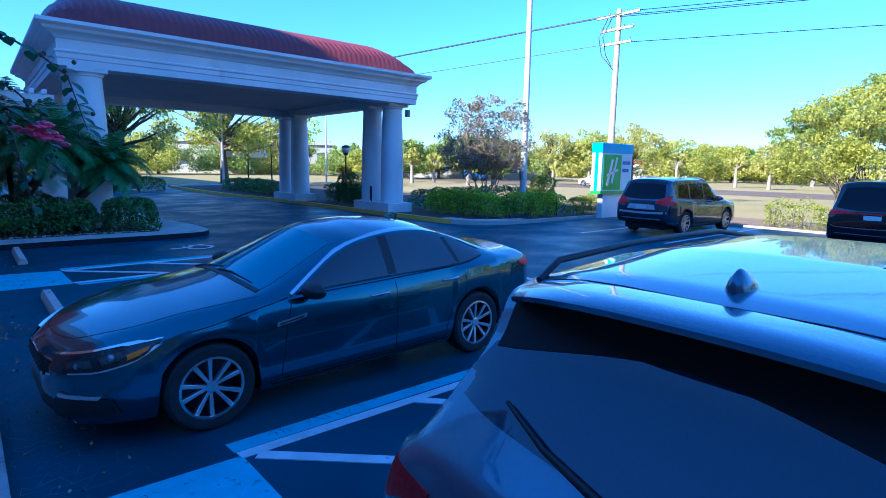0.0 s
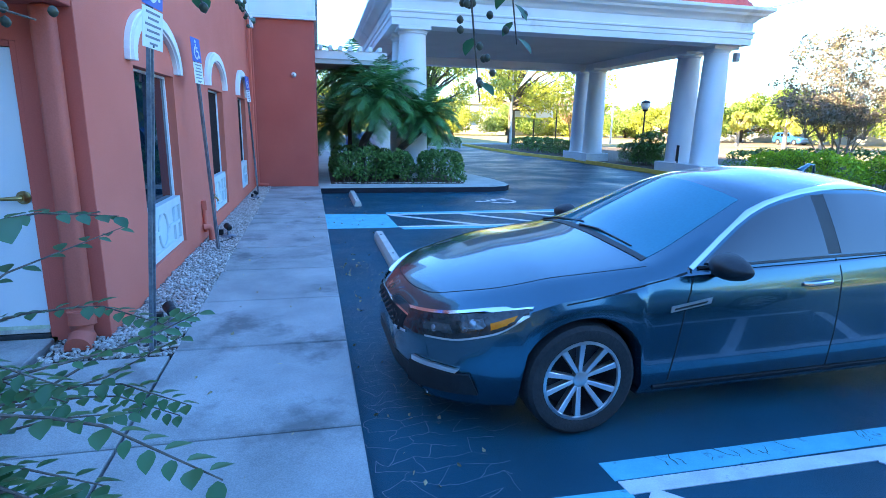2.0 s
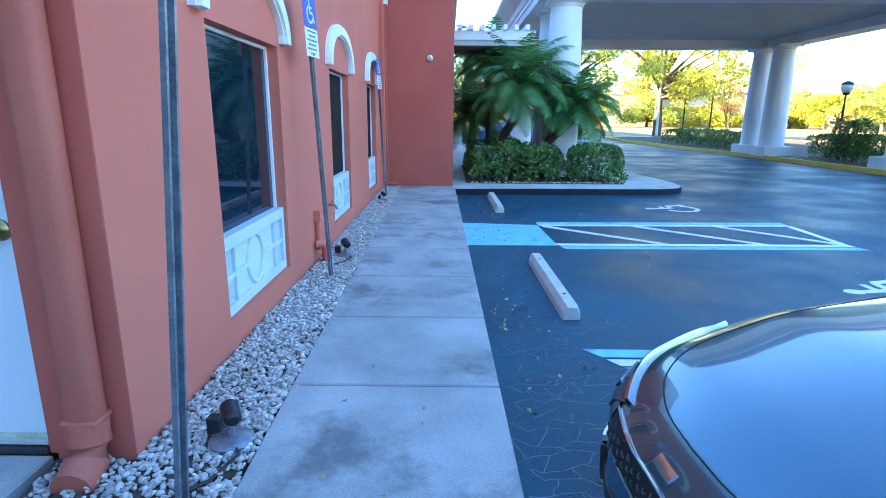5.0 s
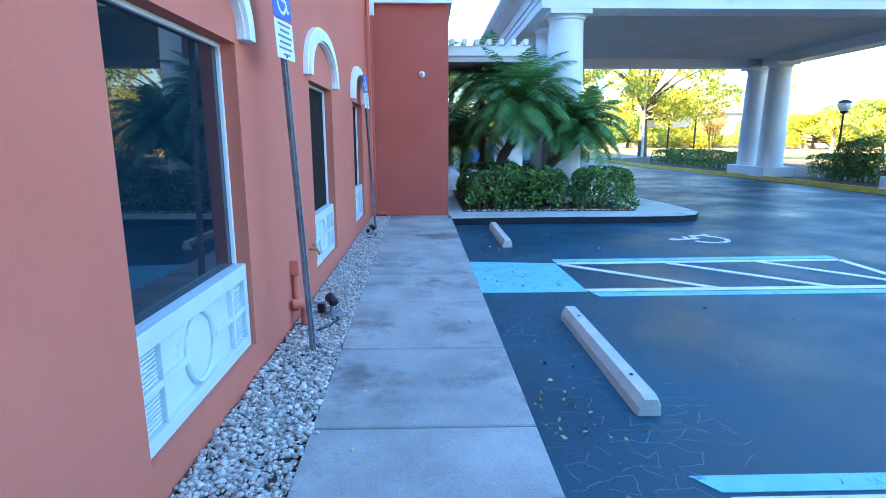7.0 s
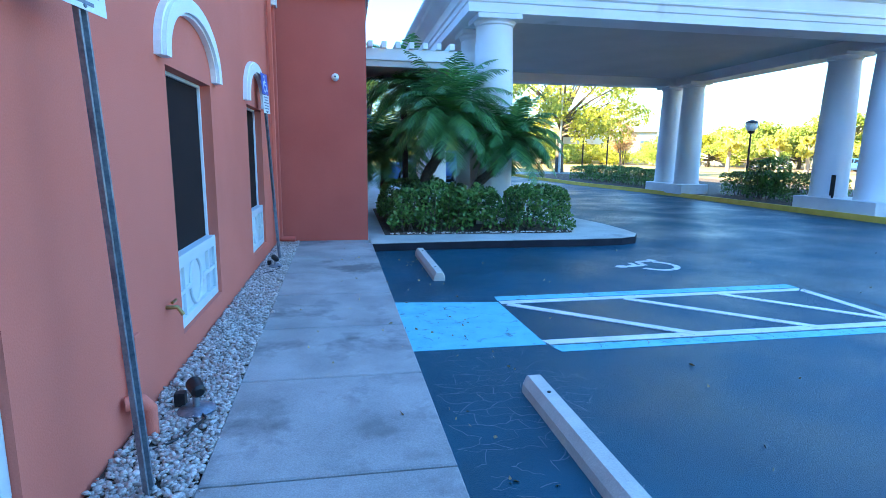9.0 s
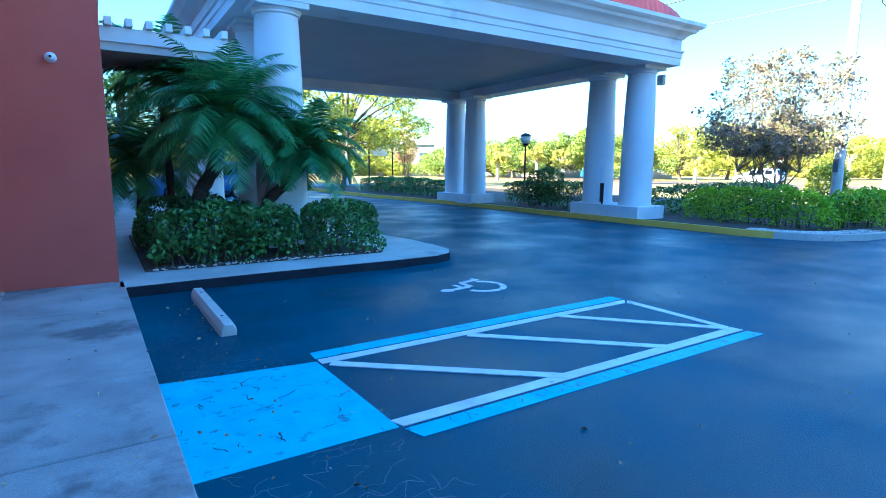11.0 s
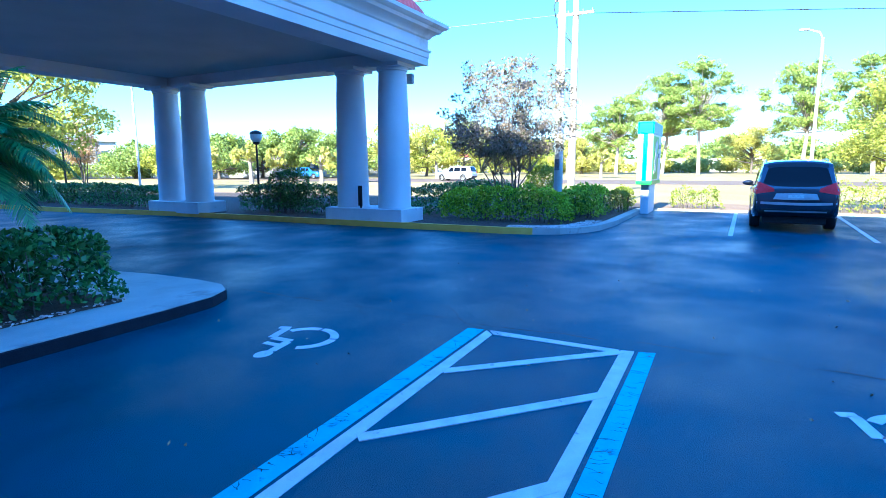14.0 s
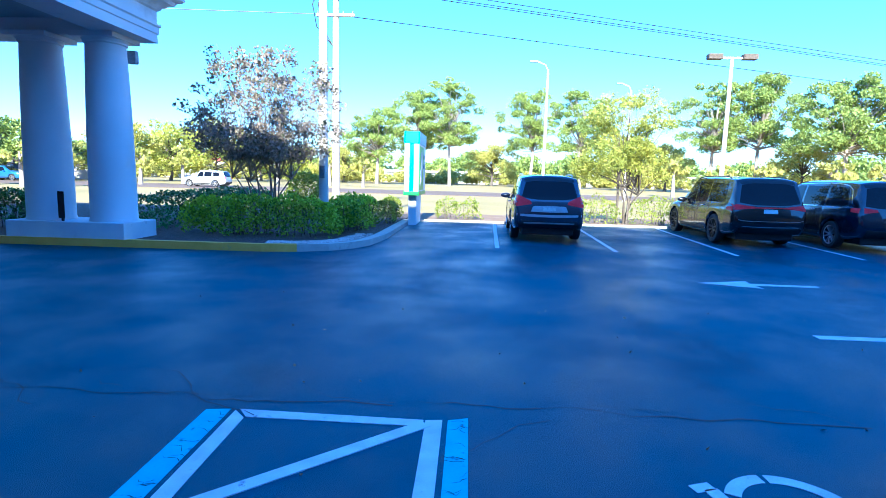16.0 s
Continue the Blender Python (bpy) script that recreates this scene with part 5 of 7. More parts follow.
NEAR_PAINT = paint_mat("steel_blue_metallic", (0.08, 0.135, 0.19), 0.5, 0.25)
car, B = make_car("suv_car", "glossy blue-grey estate car with roof rails and tinted glass", "car", NEAR, pose(1.2 + L1, 0.50, 0, 0, 0, 180), NEAR_PAINT, (5, True, ALLOY))
rails(car, B, H1, W1, 2.0, L1 - .62, BLACK)
fin = bmesh.new()
bmesh.ops.create_uvsphere(fin, u_segments=16, v_segments=10, radius=1)
for v in fin.verts:
    k = max(0.0, v.co.z)
    v.co = Vector((4.02 + 0.085 * v.co.x * (1 - 0.4 * k) + 0.03 * k, 0.04 * v.co.y * (1 - 0.5 * k), H1 - .025 + 0.06 * v.co.z))
part("antenna", fin, NEAR_PAINT, car, "shark-fin aerial", 60)
bm, rows = bmesh.new(), []
for i in range(25):
    y = -0.64 + 1.28 * i / 24
    e = abs(y) / 0.64
    tip = 4.5 - 0.15 * e ** 2.4
    z1 = 1.625 - 0.075 * e ** 2.4
    root = B.hit("top", 4.225, y, 0.004)
    rows.append([bm.verts.new(p) for p in ((4.225, y, root.z - 0.03), (4.225, y, root.z), (4.36 - 0.06 * e ** 2, y, (root.z + z1) / 2 + 0.006), (tip - 0.012, y, z1), (tip, y, z1 - 0.008), (tip - 0.004, y, z1 - 0.026), (4.29, y, z1 - 0.045))])
for r0, r1 in zip(rows, rows[1:]):
    for j in range(7):
        bm.faces.new((r0[j], r1[j], r1[(j + 1) % 7], r0[(j + 1) % 7]))
bm.faces.new(rows[0])
bm.faces.new(rows[-1][::-1])
bmesh.ops.recalc_face_normals(bm, faces=bm.faces)
part("roof_spoiler", bm, NEAR_PAINT, car, "body-coloured spoiler over the rear glass", 40)
# the spoiler's shadow, laid on the tailgate as a black band
part("spoiler_shadow", B.patch("rear", line((-.66, 1.36), (0, 1.455), (.66, 1.36)), line((-.66, 1.52), (0, 1.58), (.66, 1.52)), 0.006, 20, 4, 0.02), SEAM, car, "black band laid on for the shadow under the spoiler", 40)
part("rear_wiper", tube(bmesh.new(), [B.hit("top", 4.62, -0.05, 0.02), B.hit("top", 4.58, -0.27, 0.025), B.hit("top", 4.52, -0.47, 0.02)], [0.016, 0.012, 0.007], 8), BLACK, car, "black rear wiper", 50)
part("panel_gap", B.seam("top", [(4.18, -.62), (4.22, 0), (4.18, .62)], 0.006), SEAM, car)
part("roof_groove", B.seam("top", [(2.4, .22), (3.4, .22)], 0.005), SEAM, car)

# crossover, tail to the lane
H2, W2_, L2 = 1.70, 0.92, 4.68
ROG = suv_spec(L2, .95, 3.655, H2, W2_, .355, .25)
ROG["rear2"] = [(line((.44, .95), (.6, .92), (.83, .88)), line((.46, 1.02), (.6, 1.09), (.80, 1.18)), LAMP_RED, "tail_lamp", "red boomerang tail lamp")]
ROG["rear"] = [
    (line((-.46, .765), (0, .755), (.46, .765)), line((-.4, .9), (0, .91), (.4, .9)), GARNISH, "tailgate_garnish", "bright garnish round the plate"), ROG["rear"][1], ROG["rear"][2],
    (line((-.16, .775), (.16, .775)), line((-.16, .875), (.16, .875)), PLATE, "licence_plate", "pale licence plate"),
    (line((-.8, .66), (-.5, .64), (0, .63), (.5, .64), (.8, .66)), line((-.8, .71), (-.5, .7), (0, .69), (.5, .7), (.8, .71)), GARNISH, "bumper_step", "pale bumper step"),
    (line((-.62, .47), (0, .465), (.62, .47)), line((-.62, .505), (0, .5), (.62, .505)), GARNISH, "bumper_trim", "bright bumper strip"),
    (line((-.5, .735), (0, .725), (.5, .735)), line((-.52, .75), (0, .74), (.52, .75)), SEAM, "tailgate_gap", "")]
ROG["side"] = ROG["side"] + [(line((L2 - .4, .93), (L2 - .12, .9)), line((L2 - .42, .99), (L2 - .15, 1.07)), LAMP_RED, "tail_lamp", "tail lamp side lens")]
ROG_PAINT = paint_mat("grey_blue_metallic", (0.04, 0.05, 0.075), 0.4, 0.22)
car, B = make_car("suv_car", "grey-blue crossover parked nose to the hedge", "car", ROG, pose(15.3 + L2, 8.35, lot_z(17.5), 0, 0, 180 - 1.0), ROG_PAINT, (5, True, ALLOY))
rails(car, B, H2, W2_, 2.1, L2 - .8, ALLOY)

# large black SUV
H3, W3, L3 = 1.78, 0.96, 5.1
DUR = suv_spec(L3, .95, 3.99, H3, W3, .385, .27, crown=4.5)
DUR["rear2"] = [(line((.3, .985), (.55, .97), (.86, .93)), line((.3, 1.01), (.55, 1.045), (.85, 1.08)), LAMP_RED, "tail_lamp", "red tail lamp end of the light bar")]
DUR["rear"] = [(line((-.17, .86), (.17, .86)), line((-.17, .96), (.17, .96)), PLATE, "licence_plate", "pale licence plate"),
               (line((-.32, .985), (0, .985), (.32, .985)), line((-.32, 1.012), (0, 1.014), (.32, 1.012)), LAMP_RED, "light_bar", "thin red light bar across the tailgate"),
               (line((-.74, .36), (0, .34), (.74, .36)), line((-.76, .5), (0, .48), (.76, .5)), BLACK, "bumper_cladding", "black lower bumper"),
               (line((-.78, .7), (-.7, .665), (0, .655), (.7, .665), (.78, .7)), line((-.78, .712), (-.7, .678), (0, .668), (.7, .678), (.78, .712)), ALLOY, "tailgate_trim", "bright line along the bumper top"),
               (line((-.68, .52), (0, .51), (.68, .52)), line((-.68, .535), (0, .525), (.68, .535)), CHROME, "bumper_trim", "thin bright bumper strip"),
               (line((-(W3 - .31), H3 - .2), (0, H3 - .17), (W3 - .31, H3 - .2)), line((-(W3 - .31), H3 - .13), (0, H3 - .08), (W3 - .31, H3 - .13)), BLACK, "roof_spoiler", "dark roof spoiler edge")]
DUR["side"] = DUR["side"] + [(line((L3 - .4, .93), (L3 - .12, .9)), line((L3 - .42, .99), (L3 - .15, 1.03)), LAMP_RED, "tail_lamp", "tail lamp side lens")]
DUR_PAINT = paint_mat("black_metallic", (0.004, 0.0045, 0.006), 0.0, 0.2, 0.35)
car, B = make_car("suv_car", "large glossy black SUV with dark wheels in a sunlit bay", "car", DUR, pose(15.65 + L3, 2.85, lot_z(17.5), 0, 0, 180 - 1.0), DUR_PAINT, (5, True, ALLOY_DARK))
rails(car, B, H3, W3, 2.1, L3 - .8, BLACK)

# minivan beside it
H4, W4, L4 = 1.76, 0.98, 5.1
VAN = suv_spec(L4, 1.0, 4.05, H4, W4, .35, .24)
VAN["side_glass"] = [
    (line((1.75, 1.03), (2.55, 1.05)), line((1.8, 1.08), (2.1, H4 - .22), (2.55, H4 - .17))),
    (line((2.65, 1.05), (3.6, 1.07)), line((2.65, H4 - .17), (3.6, H4 - .17))),
    (line((3.7, 1.075), (4.55, 1.12)), line((3.7, H4 - .175), (4.4, H4 - .2)))]
VAN["side"] = VAN["side"] + [(line((1.7, H4 - .25), (2.3, H4 - .135), (4.3, H4 - .15), (4.66, 1.16)), line((1.68, H4 - .235), (2.3, H4 - .118), (4.32, H4 - .132), (4.69, 1.165)), CHROME, "window_trim", "chrome window surround"),
                             (line((1.7, 1.015), (4.62, 1.09)), line((1.7, 1.03), (4.62, 1.105)), CHROME, "window_trim", "chrome lower window strip")]
VAN["rear2"] = [(line((.5, .98), (.8, .95)), line((.5, 1.04), (.79, 1.08)), LAMP_RED, "tail_lamp", "red tail lamp")]
VAN["side"] = VAN["side"] + [(line((L4 - .35, .97), (L4 - .12, .95)), line((L4 - .38, 1.06), (L4 - .15, 1.07)), LAMP_RED, "tail_lamp", "tail lamp side lens")]
VAN_PAINT = paint_mat("navy_black_metallic", (0.005, 0.008, 0.02), 0.0, 0.2, 0.35)
make_car("van_car", "dark navy minivan with chrome window trim", "car", VAN, pose(15.2 + L4, 0.1, lot_z(17.5), 0, 0, 180 - 1.0), VAN_PAINT, (5, True, ALLOY))

# cars far off: two behind the lobby palms, two on the main road
BLUE_PAINT = paint_mat("bright_blue_paint", (0.03, 0.13, 0.36), 0.3, 0.3)
PALE_PAINT = paint_mat("silver_white_paint", (0.55, 0.56, 0.57), 0.2, 0.35)
make_car("suv_car", "bright blue car seen far behind the palms", "car", suv_spec(4.6, .95, 3.6, 1.66, .92, .35, .24), pose(1.4, 33.0, 0.14, 0, 0, 8), BLUE_PAINT, (5, True, ALLOY))
make_car("suv_car", "silver-white car on the distant road", "car", suv_spec(4.8, .95, 3.7, 1.72, .93, .36, .25), pose(58, 41.0, 0.0, 0, 0, -90), PALE_PAINT, (5, True, ALLOY))
make_car("suv_car", "blue car on the distant road", "car", suv_spec(4.7, .95, 3.65, 1.68, .92, .35, .24), pose(62, 62.0, 0.0, 0, 0, 90), BLUE_PAINT, (5, True, ALLOY))
# ---- plants ----
HEDGE_LEAF = leafy("hedge_leaf", (0.07, 0.16, 0.008), (0.46, 0.62, 0.03), 0.5, 0.35)
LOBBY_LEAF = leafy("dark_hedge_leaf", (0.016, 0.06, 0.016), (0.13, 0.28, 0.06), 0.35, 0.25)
HEDGE_SUN = leafy("sunlit_hedge_leaf", (0.13, 0.19, 0.015), (0.36, 0.4, 0.05), 0.45, 0.4)
PALM_LEAF = leafy("palm_leaf", (0.03, 0.12, 0.04), (0.12, 0.32, 0.09), 0.35, 0.25)
OAK_LEAF = leafy("oak_leaf", (0.2, 0.25, 0.03), (0.54, 0.53, 0.09), 0.5, 0.45)
PINE_LEAF = leafy("pine_needle", (0.12, 0.2, 0.035), (0.34, 0.4, 0.085), 0.5, 0.35)
FAR_LEAF = leafy("far_leaf", (0.27, 0.29, 0.05), (0.52, 0.48, 0.11), 0.6, 0.4)
MYRTLE_LEAF = leafy("myrtle_leaf", (0.07, 0.095, 0.05), (0.36, 0.27, 0.2), 0.7, 0.3)
DRY_LEAF = leafy("dry_myrtle_leaf", (0.35, 0.27, 0.12), (0.7, 0.48, 0.28), 0.6, 0.4)
NEAR_LEAF = leafy("near_leaf", (0.02, 0.075, 0.03), (0.09, 0.22, 0.07), 0.35, 0.35)
MYRTLE_BARK = surf("myrtle_bark", (0.16, 0.12, 0.09), (0.34, 0.28, 0.22), 14, 0.9, bump=0.5, bscale=50)
BARK = surf("bark", (0.06, 0.045, 0.035), (0.17, 0.135, 0.105), 14, 0.9, bump=0.7, bscale=50)
PALE_BARK = surf("pale_bark", (0.22, 0.18, 0.14), (0.36, 0.31, 0.26), 10, 0.85, bump=0.4, bscale=40)
PALM_BARK = surf("palm_bark", (0.02, 0.016, 0.012), (0.07, 0.055, 0.04), 22, 0.95, bump=0.9, bscale=60)
PETAL = surf("crimson_petal", (0.6, 0.02, 0.08), (0.85, 0.06, 0.16), 30, 0.5, bump=0.2)
BERRY = surf("seed_capsule", (0.03, 0.035, 0.02), (0.08, 0.075, 0.04), 40, 0.5, bump=0.2)
NR = np.random.RandomState(11)


def leaf_mesh(name, c, size, aspect=0.5, droop=0.0, fold=0.25):
    """Many folded diamond leaves at the centres c, turned at random."""
    n = len(c)
    d = NR.normal(size=(n, 3))
    d[:, 2] -= droop
    d /= np.linalg.norm(d, axis=1)[:, None]
    e = np.cross(d, NR.normal(size=(n, 3)))
    e /= np.linalg.norm(e, axis=1)[:, None] + 1e-9
    f = np.cross(d, e)
    s = size * NR.uniform(0.65, 1.35, size=(n, 1))
    w = s * aspect * 0.5
    v = np.empty((n, 4, 3))
    v[:, 0] = c - d * s * 0.5
    v[:, 1] = c + e * w + f * w * fold
    v[:, 2] = c + d * s * 0.5
    v[:, 3] = c - e * w + f * w * fold
    me = bpy.data.meshes.new(name)
    me.vertices.add(n * 4)
    me.vertices.foreach_set("co", v.reshape(-1))
    me.loops.add(n * 4)
    me.loops.foreach_set("vertex_index", np.arange(n * 4, dtype=np.int32))
    me.polygons.add(n)
    me.polygons.foreach_set("loop_start", np.arange(0, n * 4, 4, dtype=np.int32))
    me.polygons.foreach_set("loop_total", np.full(n, 4, dtype=np.int32))
    me.update(calc_edges=True)
    return me


def cloud(centres, radii, per, squash=0.75):
    """Leaf places in uneven clumps."""
    out = []
    for (c, r) in zip(centres, radii):
        k = int(per * r ** 2)
        p = NR.normal(size=(k, 3))
        p /= np.linalg.norm(p, axis=1)[:, None]
        p *= r * (NR.uniform(0.25, 1.0, size=(k, 1)) ** 0.5) * NR.uniform(0.75, 1.15, size=(k, 1))
        p[:, 2] *= squash
        out.append(np.array(c) + p)
    return np.concatenate(out)


def hedge(x0, x1, y0, y1, z0, z1, label, mat=HEDGE_LEAF, dens=700, size=0.055, stems=True, clip=0.085):
    """A clipped hedge: leaves lie thick near its faces, with bumps and holes, over bare stems."""
    cx, cy = (x0 + x1) / 2, (y0 + y1) / 2
    h = empty("hedge", label, "hedge", m=pose(cx, cy, z0))
    ax, ay, az = x1 - x0, y1 - y0, z1 - z0
    faces = [((0, 1), ay * az, 0), ((0, -1), ay * az, 0), ((1, 1), ax * az, 1), ((1, -1), ax * az, 1), ((2, 1), ax * ay * 1.2, 2)]
    pts = []
    for (axis, sg), area, _ in faces:
        k = int(dens * area)
        p = NR.uniform(-0.5, 0.5, size=(k, 3))
        p[:, axis] = sg * (0.5 - np.abs(NR.normal(0, 0.07, size=k)) / (ax, ay, az)[axis])
        pts.append(p)
    k = int(dens * 0.35 * ax * ay * az / 0.3)
    pts.append(NR.uniform(-0.48, 0.48, size=(k, 3)))
    p = np.concatenate(pts)
    low = p[:, 2] + 0.5
    p = p[(low > 0.2) | (NR.uniform(size=len(p)) < low * 3.2)]
    q = p * np.array([ax, ay, az]) + np.array([0, 0, az / 2])
    wob = np.array([noise.noise(Vector((a + cx, b + cy, c)) * 2.3) for a, b, c in q])
    nrm = p / (np.linalg.norm(p, axis=1)[:, None] + 1e-6)
    q += nrm * (wob * clip * 2.0)[:, None]
    hole = np.array([noise.noise(Vector((a + cx, b + cy, c)) * 4.1 + Vector((9, 3, 1))) for a, b, c in q])
    q = q[(hole > -0.42) | (NR.uniform(size=len(q)) < 0.25)]
    zr = np.clip(q[:, 2] / az, 0, 1.2)
    ex, ey = np.abs(q[:, 0]) / (ax / 2), np.abs(q[:, 1]) / (ay / 2)
    q[:, 2] -= 0.17 * az * np.clip(zr, 0, 1) * np.maximum(ex ** 5, ey ** 4)
    q[:, :2] *= (1 - 0.08 * zr ** 4)[:, None] if max(ax, ay) < 4 else 1
    tagged(part("foliage", leaf_mesh("foliage", q, size, 0.55), mat, h), kind="stuff")
    if stems:
        bm = bmesh.new()
        for i in range(int(max(ax, ay) * 9)):
            bx, by = RND.uniform(-0.45, 0.45) * ax, RND.uniform(-0.4, 0.4) * ay
            tx, ty = bx + RND.uniform(-0.2, 0.2), by + RND.uniform(-0.15, 0.15)
            tube(bm, [(bx, by, -0.02), ((bx + tx) / 2 + RND.uniform(-.04, .04), (by + ty) / 2, az * 0.35), (tx, ty, az * 0.8)], [0.013, 0.009, 0.004], 5)
        tagged(part("brushwood", bm, BARK, h, "bare woody stems"), kind="stuff")
    return h


def tree(label, x, y, z, h, spread, leaf, size, per, clumps, trunk=0.12, fork=0.35, bark=BARK, shape=1.0, stems=1, droop=0.2, name="tree", squash=0.75, clump_r=0.3):
    """A tapered trunk or several, limbs to each clump, and a crown of many small leaves."""
    t = empty(name, label, "tree", m=pose(x, y, z))
    bm = bmesh.new()
    cs, rs = [], []
    for i in range(clumps):
        a = RND.uniform(0, 2 * math.pi)
        u = RND.random() ** 0.6
        zz = fork + (1 - fork) * RND.uniform(0.08, 0.93)
        k = (zz - fork) / (1 - fork)
        prof = math.sin(math.pi * min(1, 0.18 + k * 0.82)) ** 0.6 if shape == 1.0 else (0.25 + 0.75 * k if shape == 2.0 else math.sqrt(max(0.06, 1 - ((k - 0.5) / 0.56) ** 2)))
        r = spread / 2 * u * prof
        cs.append((math.cos(a) * r, math.sin(a) * r, h * zz))
        rs.append(spread * clump_r * RND.uniform(0.5, 0.85) * (0.75 + 0.25 * (1 - k)))
    roots = [(RND.uniform(-.25, .25) if stems > 1 else 0, RND.uniform(-.25, .25) if stems > 1 else 0) for _ in range(stems)]
    if stems == 1:
        bend = [RND.uniform(-.03, .03) * h for _ in range(4)]
        tp = [(0, 0, 0), (bend[0] * .4, bend[1] * .4, h * fork * .5), (bend[0], bend[1], h * fork), (bend[2], bend[3], h * 0.8)]
        tube(bm, tp, [trunk * 1.25, trunk, trunk * .85, trunk * .25], 9)
    for i, c in enumerate(cs):
        if stems > 1:
            r0 = roots[i % stems]
            lead = cs[i % stems]
            pts = [(r0[0], r0[1], 0), (r0[0] * 1.3 + c[0] * .18, r0[1] * 1.3 + c[1] * .18, c[2] * .4), (c[0] * .6, c[1] * .6, c[2] * .72), c]
            if i < stems:
                tube(bm, pts, [trunk * .42, trunk * .3, trunk * .17, trunk * .05], 6)
            else:
                m0 = Vector((r0[0] * 1.3 + lead[0] * .4, r0[1] * 1.3 + lead[1] * .4, lead[2] * .58))
                tube(bm, [m0, m0.lerp(Vector(c), .5) + Vector((0, 0, .08)), c], [trunk * .16, trunk * .1, trunk * .04], 5)
        else:
            k = RND.uniform(0.6, 1.0)
            s = Vector(tp[2]).lerp(Vector(tp[3]), max(0, (c[2] / h - fork) * 0.7)) * 1.0
            mid = s.lerp(Vector(c), 0.5) + Vector((0, 0, -0.03 * h * RND.uniform(-1, 1)))
            tube(bm, [s, mid, c], [trunk * .38, trunk * .22, trunk * .06], 6)
    part("trunk", bm, bark, t, "", 60)
    tagged(part("crown", leaf_mesh("crown", cloud(cs, rs, per, squash), size, 0.55, droop), leaf, t), kind="stuff")
    return t


def palm(label, pts, rad, fl, n=34, x=0, y=0, z=0, dens=38):
    """A feather palm: leaning scaly trunk and arching fronds with many leaflets."""
    p = empty("palm_tree", label, "palm", m=pose(x, y, z))
    tr = bmesh.new()
    k = 14
    P = [Vector(q) for q in pts]
    path, rr = [], []
    for i in range(k + 1):
        t = i / k * (len(P) - 1)
        j = min(len(P) - 2, int(t))
        path.append(P[j].lerp(P[j + 1], t - j))
        rr.append(rad * (1.12 - 0.15 * i / k) * (1.13 if i % 2 else 0.95))
    tube(tr, path, rr, 10)
    part("trunk", tr, PALM_BARK, p, "dark scaly leaning trunk")
    top = path[-1]
    for i in range(n):
        az = i * 2.399963 + RND.uniform(-.15, .15)
        el = radians(78 - 95 * (i / n) + RND.uniform(-6, 6))
        L = fl * RND.uniform(0.85, 1.1)
        rows, v, f = [], [], []
        d = Vector((math.cos(az) * math.cos(el), math.sin(az) * math.cos(el), math.sin(el)))
        pos = top.copy()
        m = 20
        side = Vector((-math.sin(az), math.cos(az), 0))
        spine = [pos.copy()]
        for s in range(m):
            pos = pos + d * (L / m)
            d = (d + Vector((0, 0, -0.075 - 0.035 * (s / m)))).normalized()
            spine.append(pos.copy())
        for s in range(2, m + 1):
            q = spine[s]
            dd = (spine[s] - spine[s - 1]).normalized()
            ll = fl * 0.30 * math.sin(math.pi * (0.12 + 0.86 * s / m)) ** 0.7
            for half in (0.0, 0.5):
                qq = spine[s - 1].lerp(q, half + 0.5)
                for sg in (-1, 1):
                    ld = (side * sg * 0.85 + dd * 0.55 + Vector((0, 0, -0.22 + RND.uniform(-.18, .12)))).normalized()
                    wv = dd * 0.013
                    b = len(v)
                    mid = qq + ld * ll * 0.5
                    tip = qq + ld * ll + Vector((0, 0, -0.14 * ll))
                    v += [qq - wv, qq + wv, mid + wv, mid - wv, tip]
                    f += [(b, b + 1, b + 2, b + 3), (b + 3, b + 2, b + 4)]
        for s in range(m):
            b = len(v)
            w0 = Vector((0, 0, 0.008 * (1 - s / m) + 0.002))
            v += [spine[s] - side * w0.z, spine[s] + side * w0.z, spine[s + 1] + side * w0.z * .9, spine[s + 1] - side * w0.z * .9]
            f += [(b, b + 1, b + 2, b + 3)]
        me = bpy.data.meshes.new("frond")
        me.from_pydata([tuple(q) for q in v], [], f)
        part("frond", me, PALM_LEAF, p)
    return p


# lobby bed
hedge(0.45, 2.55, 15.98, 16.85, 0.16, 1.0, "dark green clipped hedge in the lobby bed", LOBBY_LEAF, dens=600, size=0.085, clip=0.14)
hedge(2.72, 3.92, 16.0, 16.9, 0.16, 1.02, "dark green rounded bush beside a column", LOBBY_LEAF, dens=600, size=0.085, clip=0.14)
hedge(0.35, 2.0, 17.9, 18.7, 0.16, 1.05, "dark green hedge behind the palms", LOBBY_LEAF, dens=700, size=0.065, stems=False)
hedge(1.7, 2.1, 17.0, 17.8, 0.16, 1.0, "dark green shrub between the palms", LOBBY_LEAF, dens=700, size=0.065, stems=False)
palm("dark green feather palm leaning over the lobby hedge", [(0, 0, 0), (0.0, 0, 0.95), (0.28, 0.0, 1.4), (0.42, 0, 1.95), (0.46, 0, 2.2)], 0.1, 1.5, 58, 1.22, 17.25, 0.16)
palm("short leaning feather palm beside a white column", [(0, 0, 0), (0.05, 0, 0.8), (0.4, 0.0, 1.1), (0.72, 0, 1.4), (0.84, 0, 1.75)], 0.085, 1.2, 46, 2.2, 17.15, 0.16)
palm("tall slender feather palm near the lobby wall", [(0, 0, 0), (0.02, 0, 1.2), (-0.02, 0, 2.4), (0.05, 0, 2.9)], 0.06, 1.3, 40, 0.95, 18.6, 0.16)
